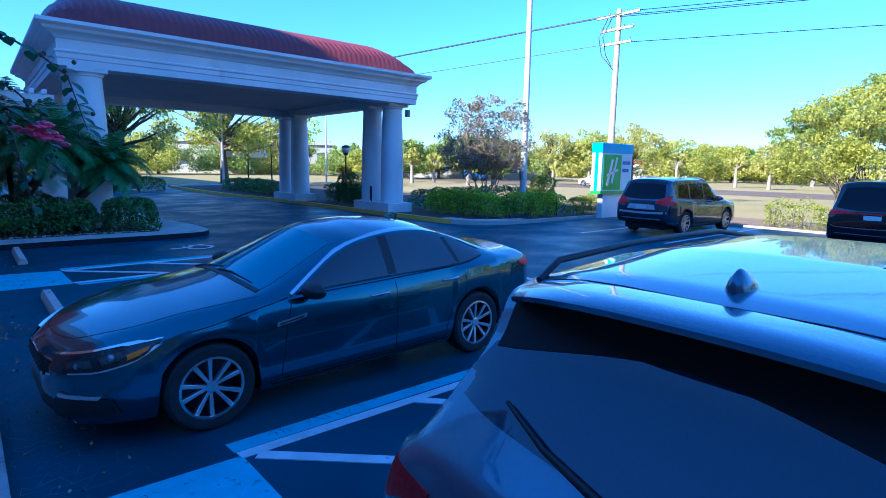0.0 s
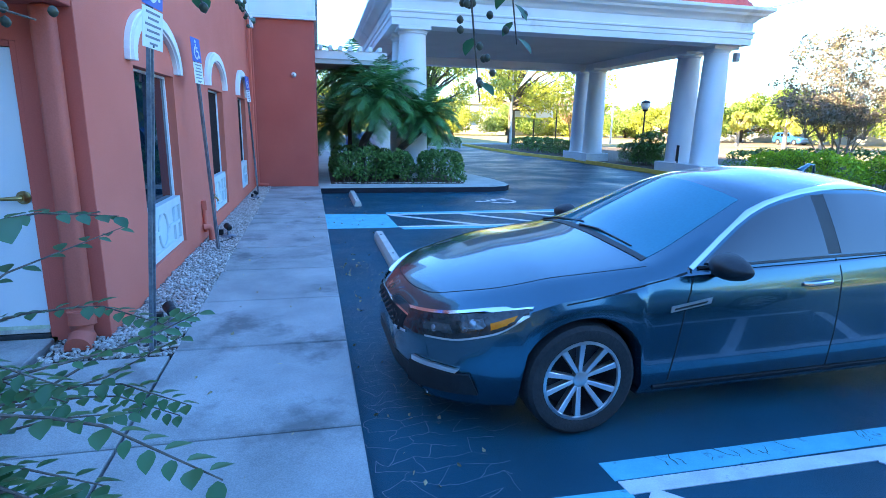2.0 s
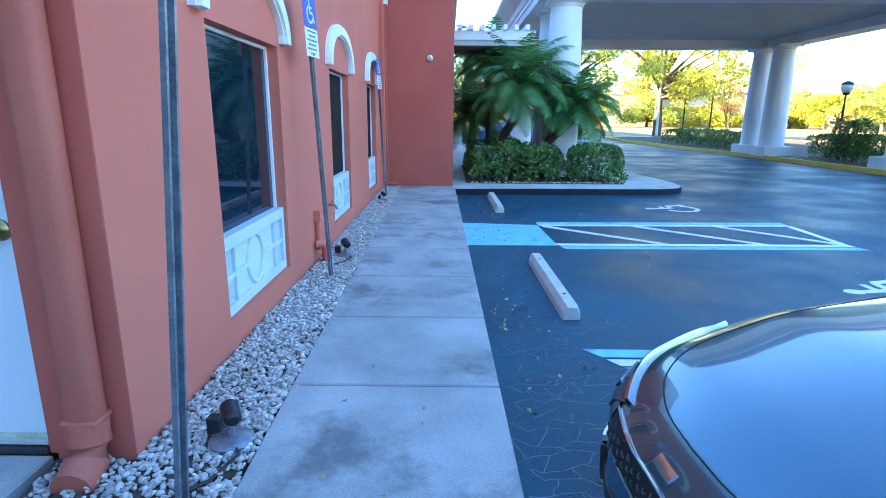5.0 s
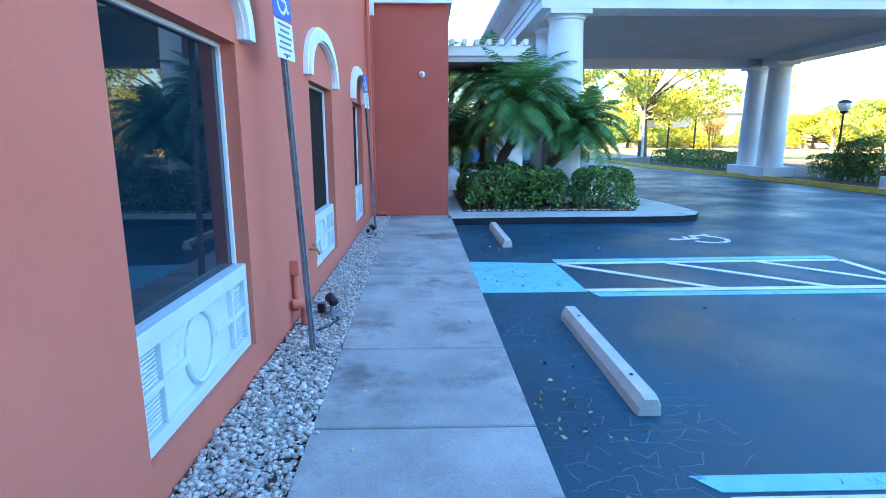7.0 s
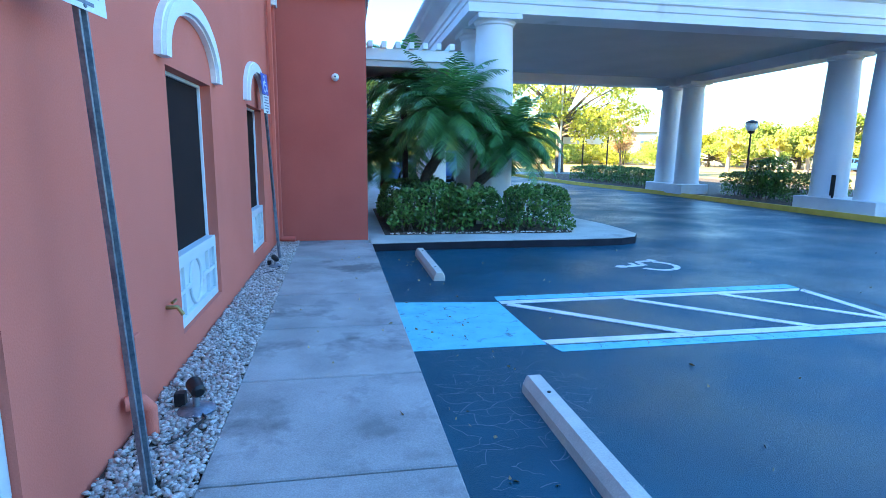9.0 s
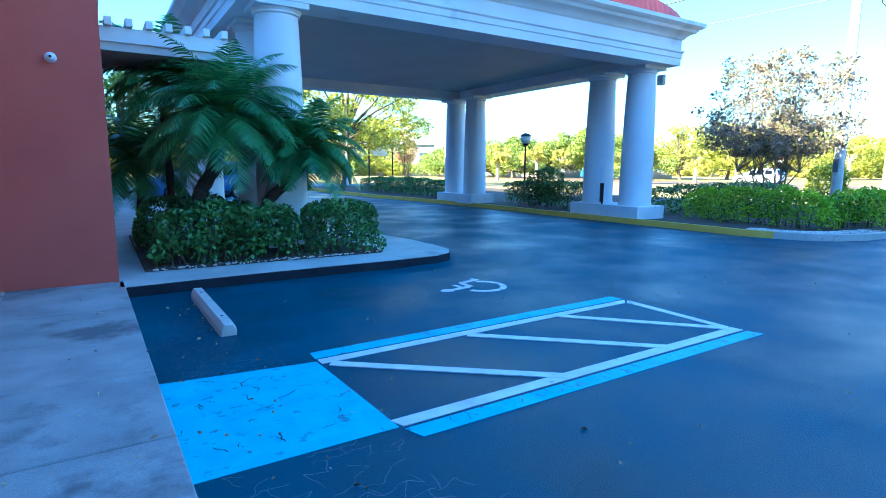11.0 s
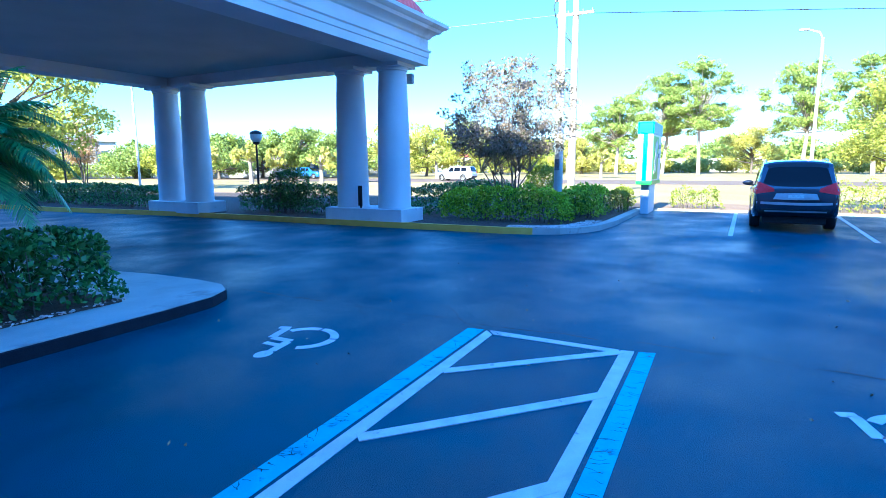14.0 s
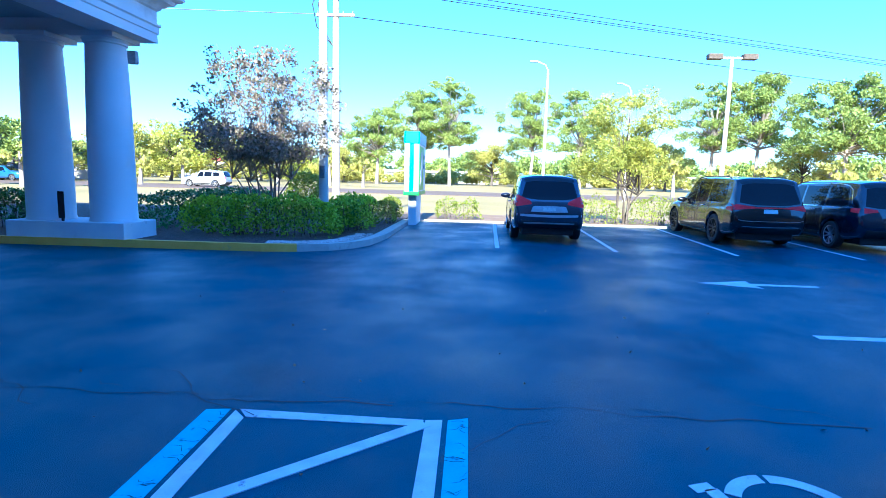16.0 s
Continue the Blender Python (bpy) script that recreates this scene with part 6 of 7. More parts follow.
palm("feather palm with broad fronds by the red wall", [(0, 0, 0), (0.0, 0, 0.7), (0.04, 0, 1.5)], 0.085, 1.4, 44, 0.55, 19.6, 0.16)

# roadside island
hedge(14.0, 14.95, 13.55, 17.2, 0.19, 1.1, "green clipped roadside hedge over pale mulch", dens=480, size=0.085, clip=0.15)
hedge(14.95, 18.2, 13.2, 14.05, 0.19, 1.08, "green clipped hedge along the kerb", dens=460, size=0.085, clip=0.15)
hedge(18.25, 19.9, 12.75, 13.35, 0.19, 0.95, "sunlit yellow-green shrub by the sign", HEDGE_SUN, dens=520, size=0.07)
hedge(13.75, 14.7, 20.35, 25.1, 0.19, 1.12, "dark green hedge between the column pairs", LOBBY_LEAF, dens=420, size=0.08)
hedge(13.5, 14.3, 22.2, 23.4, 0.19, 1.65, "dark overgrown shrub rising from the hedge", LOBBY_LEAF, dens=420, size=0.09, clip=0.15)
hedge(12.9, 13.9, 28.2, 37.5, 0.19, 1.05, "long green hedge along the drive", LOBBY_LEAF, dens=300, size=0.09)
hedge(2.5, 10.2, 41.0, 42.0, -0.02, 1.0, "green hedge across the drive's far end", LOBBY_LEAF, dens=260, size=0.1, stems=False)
hedge(14.6, 22.5, 18.0, 18.9, 0.16, 1.1, "hedge at the back of the island", LOBBY_LEAF, dens=240, size=0.09, stems=False)
for yy, ln, hh in ((10.9, 1.6, 0.75), (6.2, 1.9, 0.9), (3.9, 1.5, 1.0), (0.6, 3.0, 0.9), (-3.0, 3.0, 0.9)):
    hedge(21.0, 21.8, yy - ln / 2, yy + ln / 2, 0.15, 0.15 + hh, "straggly sunlit shrubs on the sandy verge", HEDGE_SUN, dens=210, size=0.075, clip=0.2)
tree("grey-leaved crepe myrtle with many slender stems", 16.2, 15.95, 0.19, 4.7, 4.1, MYRTLE_LEAF, 0.095, 800, 230, trunk=0.07, fork=0.34, bark=MYRTLE_BARK, shape=3.0, stems=12, clump_r=0.1)
tree("olive sunlit bushy tree behind the parking bays", 21.7, 5.0, 0.15, 5.0, 3.9, OAK_LEAF, 0.09, 1700, 46, trunk=0.12, fork=0.25, stems=5, clump_r=0.19)
hedge(19.6, 20.6, 15.6, 16.6, 0.1, 1.75, "round sunlit yellow-green bush by the poles", HEDGE_SUN, dens=420, size=0.09, stems=False, clip=0.2)
tree("slim young tree behind the columns", 15.6, 30.5, 0.15, 5.4, 2.4, HEDGE_LEAF, 0.12, 700, 24, trunk=0.08, fork=0.4, shape=2.0, stems=4, clump_r=0.19)
tree("spreading sunlit oak beyond the drive", 8.6, 47.0, -0.03, 10.0, 10.5, PINE_LEAF, 0.2, 300, 56, trunk=0.36, fork=0.24, clump_r=0.15, droop=0.6)
tree("dark leafy oak limb over the far drive", 18.0, 52.0, -0.03, 10.0, 15.0, OAK_LEAF, 0.28, 190, 40, trunk=0.34, fork=0.3, clump_r=0.14, droop=0.7)
tree("pink-tinged crepe myrtle far across the lawn", 27.0, 58.0, -0.03, 6.2, 5.5, DRY_LEAF, 0.2, 350, 26, trunk=0.15, fork=0.35, shape=2.0, stems=5, clump_r=0.18)
tree("leafy tree by the lobby corner", 1.0, 39.0, -0.03, 6.5, 6.0, OAK_LEAF, 0.2, 330, 26, trunk=0.18, fork=0.25, clump_r=0.2)

# far trees: (bearing, distance, height, spread, kind)
FAR = [(10.7, 105, 14, 13, 1), (6.4, 112, 19, 15, 1), (3.2, 108, 21, 14, 1), (-5.0, 104, 18.5, 13, 1), (-10.0, 108, 19, 13, 1), (-21.8, 100, 18.5, 13, 1), (-25.5, 104, 20, 14, 1), (-32.0, 92, 16.5, 16, 1), (-37.0, 96, 17, 16, 1),
       (-1.2, 118, 9, 12, 2), (-14.5, 110, 10, 14, 2), (-18.0, 112, 9, 12, 2), (-29.0, 100, 8, 12, 2), (-42, 90, 14, 16, 2), (-48, 90, 14, 16, 2), (-55, 90, 13, 16, 2),
       (14.0, 118, 9, 13, 2), (18.0, 125, 9, 14, 2), (22.0, 115, 10, 14, 2), (26.0, 98, 12.5, 13, 2), (30.0, 95, 11, 12, 2), (34.0, 90, 10, 12, 2), (39.0, 86, 11, 13, 2), (43.0, 88, 13, 12, 1), (46.5, 90, 11, 13, 2), (50.5, 86, 11, 12, 2), (54, 95, 9, 12, 2), (57.5, 100, 8, 12, 2), (64, 105, 8, 14, 2), (70, 100, 10, 14, 2), (76, 95, 11, 14, 2), (83, 90, 11, 15, 2), (90, 85, 11, 15, 2), (97, 85, 11, 15, 2)]
for b, dist, h, s, kind in FAR:
    h *= 0.6 if b > 37 else (0.82 if b > 11 else 1.0)
    fx, fy = 1.0 + dist * math.cos(radians(b)), 9.5 + dist * math.sin(radians(b))
    if kind == 1:
        tree("tall sunlit pine with clumped crown on the horizon", fx, fy, -0.03, h, s, PINE_LEAF, 0.36, 150, 80, trunk=0.3, fork=0.34, bark=PALE_BARK, clump_r=0.15, squash=0.6)
    else:
        tree("sunlit yellow-green tree on the horizon", fx, fy, -0.03, h, s, OAK_LEAF if int(dist) % 2 else (PINE_LEAF if b > 37 else FAR_LEAF), 0.36, 120, 40, trunk=0.25, fork=0.12, clump_r=0.18)
# low scrub belt on the horizon
c, r = [], []
for i in range(900):
    b = RND.uniform(-60, 100)
    dist = RND.uniform(130, 170)
    rr = RND.uniform(1.0, 2.6)
    c.append((1 + dist * math.cos(radians(b)), 9.5 + dist * math.sin(radians(b)), rr * 0.8))
    r.append(rr)
c2, r2 = [], []
for i in range(420):
    b = RND.uniform(-60, 100)
    dist = RND.uniform(155, 210)
    rr = RND.uniform(2.0, 4.2)
    c2.append((1 + dist * math.cos(radians(b)), 9.5 + dist * math.sin(radians(b)), RND.uniform(1.5, 7.5)))
    r2.append(rr)
thing("far_woods", leaf_mesh("far_woods", cloud(c2, r2, 34), 0.9, 0.6), PINE_LEAF, "belt of distant green woods on the horizon", "woods", kind="stuff")
thing("scrub", leaf_mesh("scrub", cloud(c, r, 60), 0.7, 0.6), FAR_LEAF, "belt of sunlit yellow-green scrub and palmettos", "scrub", kind="stuff")
# palmettos nearer, yellow crowns
for b, dist in ((20.5, 78), (15.5, 82), (12.2, 76), (47.8, 60), (45.5, 63), (41.0, 58), (38.2, 60), (-18.5, 70), (-22.5, 74), (-26, 70), (-31, 66), (-35, 68), (52, 66), (29, 75), (32.5, 70)):
    tree("sunlit cabbage palm across the road", 1 + dist * math.cos(radians(b)), 9.5 + dist * math.sin(radians(b)), -0.03, RND.uniform(3.6, 4.8), 3.2, FAR_LEAF, 0.55, 90, 11, trunk=0.2, fork=0.5, bark=PALE_BARK, clump_r=0.28, droop=1.0)


# branches of the shrub beside the walk, hanging into view
def spray(pts, leaf, n, lsize, berries=0, flower=None, leaves_from=0.15, label="leafy crepe myrtle branch beside the walk"):
    b = empty("branch", label, "branch", m=pose(*pts[0]))
    o = Vector(pts[0])
    P = [Vector(p) - o for p in pts]

    def along(t):
        t *= len(P) - 1
        j = min(len(P) - 2, int(t))
        return P[j].lerp(P[j + 1], t - j)
    k = 10
    part("twig", tube(bmesh.new(), [along(i / k) for i in range(k + 1)], [0.006 - 0.0045 * i / k for i in range(k + 1)], 6), BARK, b)
    for i in range(n):
        t = leaves_from + (1 - leaves_from) * (i + 0.5) / n
        q = along(t)
        d = (along(min(1, t + 0.05)) - along(max(0, t - 0.05))).normalized()
        s = d.cross(Vector((0, 0, 1))).normalized() * (1 if i % 2 else -1)
        ld = (s * 0.8 + d * 0.5 + Vector((0, 0, RND.uniform(-.35, .25)))).normalized()
        wd = ld.cross(Vector((0, 0, 1)) + s * 0.3).normalized()
        nn = wd.cross(ld)
        L = lsize * RND.uniform(0.7, 1.15)
        W = L * 0.33
        bm = bmesh.new()
        rows = []
        for f, w in ((0, 0.1), (0.2, 0.75), (0.45, 1.0), (0.7, 0.75), (0.88, 0.35), (1.0, 0.02)):
            c0 = q + ld * (L * f + 0.008) - nn * (0.12 * L * f * f)
            rows.append([bm.verts.new(c0 - wd * W * w + nn * W * 0.25 * w), bm.verts.new(c0), bm.verts.new(c0 + wd * W * w + nn * W * 0.25 * w)])
        for r0, r1 in zip(rows, rows[1:]):
            for j in (0, 1):
                bm.faces.new((r0[j], r0[j + 1], r1[j + 1], r1[j]))
        part("leaf", bm, leaf, b, "", 60)
    for i in range(berries):
        t = 0.45 + 0.55 * i / berries
        q = along(t) + Vector((RND.uniform(-.035, .035), RND.uniform(-.035, .035), RND.uniform(-.02, .03)))
        part("seed_capsule", lathe(bmesh.new(), [(0.0015, -0.008), (0.006, -0.005), (0.008, 0.0), (0.006, 0.0055), (0.001, 0.009)], 8, Matrix.Translation(q)), BERRY, b, "", 60)
    if flower:
        for i in range(26):
            q = along(1.0) + Vector((RND.gauss(0, .028), RND.gauss(0, .028), RND.gauss(0, .02)))
            bm = bmesh.new()
            bmesh.ops.create_icosphere(bm, subdivisions=1, radius=0.02)
            for v in bm.verts:
                v.co = Vector((v.co.x * RND.uniform(.7, 1.3), v.co.y * RND.uniform(.7, 1.3), v.co.z * .45)) + q
            part("petal", bm, flower, b)
    return b


spray([(-1.0, 3.6, 2.5), (-0.6, 3.75, 2.5), (-0.3, 3.82, 2.3), (-0.19, 3.83, 2.1)], NEAR_LEAF, 8, 0.05, 30, label="drooping twig with green seed capsules")
spray([(-0.75, 1.9, 2.15), (-0.1, 2.05, 2.3), (0.25, 2.2, 2.22), (0.42, 2.27, 2.1)], NEAR_LEAF, 22, 0.05, 6, PETAL, label="branch with a crimson crepe myrtle flower head")
spray([(-0.7, 2.2, 2.35), (0.05, 2.4, 2.4), (0.35, 2.48, 2.12), (0.4, 2.5, 1.77)], NEAR_LEAF, 10, 0.05, 34, label="drooping branch with leaves and seed capsules")
spray([(-0.9, 2.1, 2.2), (-0.45, 2.25, 2.2), (-0.2, 2.33, 2.05), (-0.12, 2.35, 1.9)], NEAR_LEAF, 9, 0.045, 20, label="drooping twig with brown seed capsules")
spray([(-1.0, 2.2, 1.9), (-0.6, 2.28, 1.93), (-0.35, 2.3, 1.86)], NEAR_LEAF, 3, 0.04, 16, label="twig with brown seed capsules")
spray([(-1.0, 2.2, 1.5), (-0.7, 2.25, 1.6), (-0.42, 2.28, 1.56)], NEAR_LEAF, 12, 0.085, 6, label="twig with broad green leaves")
spray([(-1.1, 2.5, 1.0), (-0.7, 2.4, 1.2), (-0.35, 2.3, 1.2), (-0.12, 2.2, 1.12)], NEAR_LEAF, 30, 0.05)
spray([(-1.1, 2.6, 0.9), (-0.75, 2.7, 1.1), (-0.45, 2.82, 1.13), (-0.3, 2.95, 1.17)], NEAR_LEAF, 30, 0.05)
spray([(-1.1, 2.7, 0.8), (-0.85, 2.8, 0.98), (-0.55, 2.85, 1.02), (-0.35, 2.95, 1.1)], NEAR_LEAF, 28, 0.05)
spray([(-1.1, 2.4, 0.8), (-0.8, 2.4, 1.0), (-0.6, 2.45, 1.05), (-0.38, 2.4, 1.0)], NEAR_LEAF, 30, 0.055)
spray([(-1.2, 3.0, 1.0), (-0.95, 3.3, 1.22), (-0.69, 3.61, 1.31)], NEAR_LEAF, 16, 0.065)
spray([(-1.1, 3.0, 0.7), (-0.8, 3.3, 0.86), (-0.6, 3.5, 0.92), (-0.5, 3.56, 0.96)], NEAR_LEAF, 14, 0.065)
spray([(-1.1, 2.2, 1.1), (-0.8, 2.1, 1.22), (-0.45, 2.15, 1.28)], NEAR_LEAF, 24, 0.055)
spray([(-0.5, 2.3, 2.42), (0.1, 2.42, 2.42), (0.44, 2.52, 2.2), (0.5, 2.56, 1.9)], NEAR_LEAF, 22, 0.055, 20, label="dense leafy drooping branch")
spray([(-0.6, 2.3, 2.4), (-0.1, 2.3, 2.38), (0.12, 2.32, 2.2), (0.18, 2.34, 1.98)], NEAR_LEAF, 30, 0.06, 6, label="dense leafy drooping branch")
spray([(-0.4, 2.0, 2.45), (0.2, 2.1, 2.45), (0.5, 2.2, 2.3), (0.56, 2.25, 2.1)], NEAR_LEAF, 26, 0.055, 10, label="dense leafy drooping branch")
spray([(-1.2, 2.55, 0.75), (-0.9, 2.62, 0.95), (-0.6, 2.66, 1.02), (-0.42, 2.7, 1.0)], NEAR_LEAF, 30, 0.055)
spray([(-1.2, 2.3, 0.95), (-0.85, 2.25, 1.12), (-0.55, 2.28, 1.14), (-0.3, 2.2, 1.05)], NEAR_LEAF, 32, 0.05)
spray([(-1.2, 2.8, 1.2), (-0.95, 2.9, 1.4), (-0.7, 2.95, 1.47), (-0.5, 3.0, 1.45)], NEAR_LEAF, 24, 0.06)
for i in range(9):
    sy, sz, sx = 2.15 + 0.13 * i, 0.82 + 0.05 * (i * 5 % 7), -0.62 + 0.06 * (i * 4 % 5)
    spray([(-1.2, sy + 0.1, sz - 0.15), (-0.95, sy + 0.05, sz + 0.02), (sx - 0.15, sy - 0.02, sz + 0.07), (sx + 0.06, sy - 0.1, sz + 0.02)], NEAR_LEAF, 34, 0.055)
shrub = empty("shrub", "leafy crepe myrtle shrub beside the walk", "shrub", m=pose(-1.25, 2.4, SZ))
bm = bmesh.new()
for i in range(12):
    a = RND.uniform(0, 6.28)
    tube(bm, [(0.05 * math.cos(a), 0.05 * math.sin(a), -0.03), (0.12 * math.cos(a), 0.16 * math.sin(a), 0.6), (0.2 * math.cos(a), 0.45 * math.sin(a), 1.1 + RND.random() * 0.9)], [0.02, 0.014, 0.005], 6)
tagged(part("brushwood", bm, BARK, shrub), kind="stuff")
part("foliage", leaf_mesh("foliage", cloud([(RND.uniform(-.25, .1), RND.uniform(-.5, .6), RND.uniform(.5, 1.9)) for _ in range(26)], [RND.uniform(.14, .24) for _ in range(26)], 1500), 0.06, 0.55), NEAR_LEAF, shrub)
# ---- roadside furniture ----
POLE = surf("pale_concrete_pole", (0.5, 0.49, 0.46), (0.64, 0.63, 0.6), 3, 0.8, bump=0.2)
WOOD = surf("weathered_wood", (0.3, 0.25, 0.2), (0.5, 0.44, 0.37), 5, 0.85, bump=0.4)
BLACK_METAL = surf("black_metal", (0.012, 0.013, 0.014), (0.03, 0.03, 0.032), 9, 0.45, metal=0.4, bump=0.05)
GLOBE = surf("frosted_globe", (0.55, 0.56, 0.55), (0.65, 0.66, 0.65), 4, 0.4, bump=0)
S_GREEN = surf("sign_green", (0.03, 0.36, 0.05), (0.06, 0.46, 0.07), 2, 0.35, bump=0.02)
S_CYAN = surf("sign_cyan", (0.02, 0.34, 0.6), (0.03, 0.4, 0.66), 2, 0.35, bump=0.02)
S_PALE = surf("sign_pale_blue", (0.42, 0.62, 0.72), (0.5, 0.68, 0.76), 2, 0.35, bump=0.02)
S_BLUE = surf("sign_deep_blue", (0.015, 0.12, 0.4), (0.02, 0.14, 0.45), 2, 0.35, bump=0.02)

# hotel sign: a tall box beside the verge
sg = empty("hotel_sign", "tall green and blue roadside sign on a white base", "sign", m=pose(19.6, 12.28, 0.15))
bpy.context.view_layer.update()
X0, X1, Y0, Y1 = 18.6, 20.75, 12.05, 12.5
kid("pedestal", boxed(X0 + .35, X1 - .35, Y0 + .1, Y1 - .1, 0.1, 1.15, bevel=0.02), WHITE, sg, "white pedestal")
kid("cabinet", boxed(X0, X1, Y0, Y1, 1.12, 3.02, bevel=0.02), S_PALE, sg, "pale blue sign cabinet")
kid("cap", boxed(X0 - .02, X1 + .02, Y0 - .02, Y1 + .02, 2.66, 3.04, bevel=0.02), S_CYAN, sg, "bright blue top band")
kid("base_band", boxed(X0 - .015, X1 + .015, Y0 - .015, Y1 + .015, 1.08, 1.2, bevel=0.01), S_GREEN, sg, "green lower band")
kid("edge_strip", boxed(X0 - .012, X0 + .02, Y0 + .15, Y0 + .30, 1.2, 2.66), S_CYAN, sg, "blue stripe on the narrow side")
kid("edge_panel", boxed(X0 - .010, X0 + .02, Y0 + .30, Y1 - .02, 1.2, 2.66), WHITE, sg, "white stripe on the narrow side")
kid("green_panel", boxed(X0 + .12, X0 + 1.35, Y0 - .012, Y0 + .01, 1.24, 2.6), S_GREEN, sg, "green face panel")
bm = bmesh.new()
for x0, z0, x1, z1, w in ((.42, 1.4, .72, 2.42, .12), (.72, 1.5, 1.02, 2.5, .12), (.38, 1.8, 1.12, 2.02, .09)):
    bar(bm, X0 + x0, z0, X0 + x1, z1, w, Y0 - .022, Y0 - .011)
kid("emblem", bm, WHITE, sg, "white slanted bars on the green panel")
for k, (a, b) in enumerate(((1.45, 2.0), (1.45, 1.9))):
    bm = bmesh.new()
    bar(bm, X0 + a, 2.3 - .3 * k, X0 + b, 2.3 - .3 * k, .14, Y0 - .014, Y0 - .002)
    kid("lettering", bm, S_BLUE, sg, "blue lettering block")

# concrete lamp pole in the hedge, a timber power pole behind
lp = empty("lamp_pole", "tall tapered pale concrete lamp pole in the hedge", "pole", m=pose(17.0, 14.58, 0.15))
part("shaft", tube(bmesh.new(), [(0, 0, 0), (0.0, 0, 4), (-0.02, 0.0, 10.5)], [0.14, 0.125, 0.085], 12), POLE, lp, "", 50)
part("hand_box", boxed(-0.19, -0.11, -0.07, 0.07, 1.4, 1.75, bevel=0.01), STEEL, lp, "small grey meter box")
part("arm", tube(bmesh.new(), [(-0.02, 0, 10.3), (-0.4, 0.2, 10.6), (-1.0, 0.4, 10.6)], 0.04, 8), STEEL, lp)
up = empty("utility_pole", "sun-bleached timber utility pole with crossarms and wires", "pole", m=pose(26.2, 16.6, 0.0))
part("shaft", tube(bmesh.new(), [(0, 0, 0), (0, 0, 10.2)], [0.19, 0.13], 12), WOOD, up, "", 50)
for z, w in ((9.9, 1.25), (9.2, 0.95), (8.5, 0.85)):
    part("crossarm", boxed(-0.16, -0.05, -w, w, z - .06, z + .06, bevel=0.01), WOOD, up, "timber crossarm")
    for y in (-w * .9, -w * .4, w * .4, w * .9):
        part("insulator", lathe(bmesh.new(), [(0.03, z + .06), (0.045, z + .1), (0.03, z + .14), (0.04, z + .18)], 8, pose(-0.1, y, 0)), STEEL, up, "", 50)
for y in (0.35, 0.6):
    part("cable_loop", tube(bmesh.new(), [(-.1, y, 9.8), (-.3, y + .35, 8.9), (-.2, y + .2, 8.0), (-.15, .1, 7.2)], 0.025, 6), BLACK_METAL, up)
for y, z in ((-1.1, 9.95), (0.4, 9.95), (1.1, 9.95), (0, 8.55)):
    part("wire", tube(bmesh.new(), [(0, y, z), (14, y - 40, z - 1.2), (26, y - 80, z + .2)], 0.018, 5), BLACK_METAL, up, "sagging wire")
    part("wire", tube(bmesh.new(), [(0, y, z), (-8, y + 40, z - 1.2), (-14, y + 80, z + .2)], 0.018, 5), BLACK_METAL, up, "sagging wire")


def street_lamp(x, y, h, kind, label):
    s = empty("street_lamp", label, "street lamp", m=pose(x, y, 0))
    part("post", tube(bmesh.new(), [(0, 0, 0), (0, 0, h)], [0.11, 0.07], 10), POLE, s, "", 50)
    if kind == 2:
        part("crossbar", boxed(-.05, .05, -.7, .7, h - .05, h + .03), POLE, s)
        for sd in (-1, 1):
            part("lamp_head", boxed(-.16, .16, sd * .68 - .28, sd * .68 + .28, h - .07, h + .14, bevel=0.02), BARK, s, "brown box lamp head")
    else:
        part("arm", tube(bmesh.new(), [(0, 0, h - .1), (-.1, .2, h + .3), (-.2, .8, h + .5)], 0.045, 8), POLE, s, "", 50)
        part("lamp_head", boxed(-.3, -.1, .7, 1.25, h + .42, h + .56, bevel=0.03), STEEL, s)
    return s


street_lamp(25.0, 0.2, 6.7, 2, "pale lamp post with two brown box heads")
street_lamp(40.0, 5.7, 9.0, 1, "tall pale street lamp with a single arm")
street_lamp(48.0, -2.0, 9.0, 1, "tall pale street lamp far along the road")
street_lamp(31.5, 57.5, 11.0, 1, "tall pale lamp pole beyond the drive")
street_lamp(17.2, 50.0, 8.0, 1, "slim pale lamp pole beyond the drive")
gl = empty("globe_lamp", "black post lamp with a frosted globe in the hedge", "street lamp", m=pose(15.5, 25.85, 0.15))
part("post", tube(bmesh.new(), [(0, 0, 0), (0, 0, 2.4)], [0.05, 0.035], 10), BLACK_METAL, gl, "", 50)
part("collar", lathe(bmesh.new(), [(0.05, 2.38), (0.12, 2.42), (0.14, 2.48)], 14), BLACK_METAL, gl, "", 50)
part("globe", lathe(bmesh.new(), [(0.12, 2.48), (0.2, 2.58), (0.23, 2.7), (0.2, 2.8), (0.16, 2.84)], 18), GLOBE, gl, "frosted globe", 60)
part("hood", lathe(bmesh.new(), [(0.24, 2.78), (0.2, 2.86), (0.05, 2.92)], 18), BLACK_METAL, gl, "", 50)
for x, y in ((12.62, 18.92), (12.62, 27.3)):
    p = empty("notice_post", "small dark notice plate on a post by the kerb", "sign", group="notice posts", m=pose(x, y, 0.19))
    part("post", boxed(-.02, .02, -.02, .02, -0.1, 0.95), BLACK_METAL, p)
    part("plate", boxed(-.035, -.022, -.07, .07, 0.42, 0.98, bevel=0.003), BLACK_METAL, p, "dark plate")
sp = empty("loudspeaker", "small grey box fixed under the canopy corner", "lamp", m=pose(13.6, 17.9, 4.1))
part("case", boxed(0, .14, -.1, .1, -.14, .14, bevel=0.02), STEEL, sp)

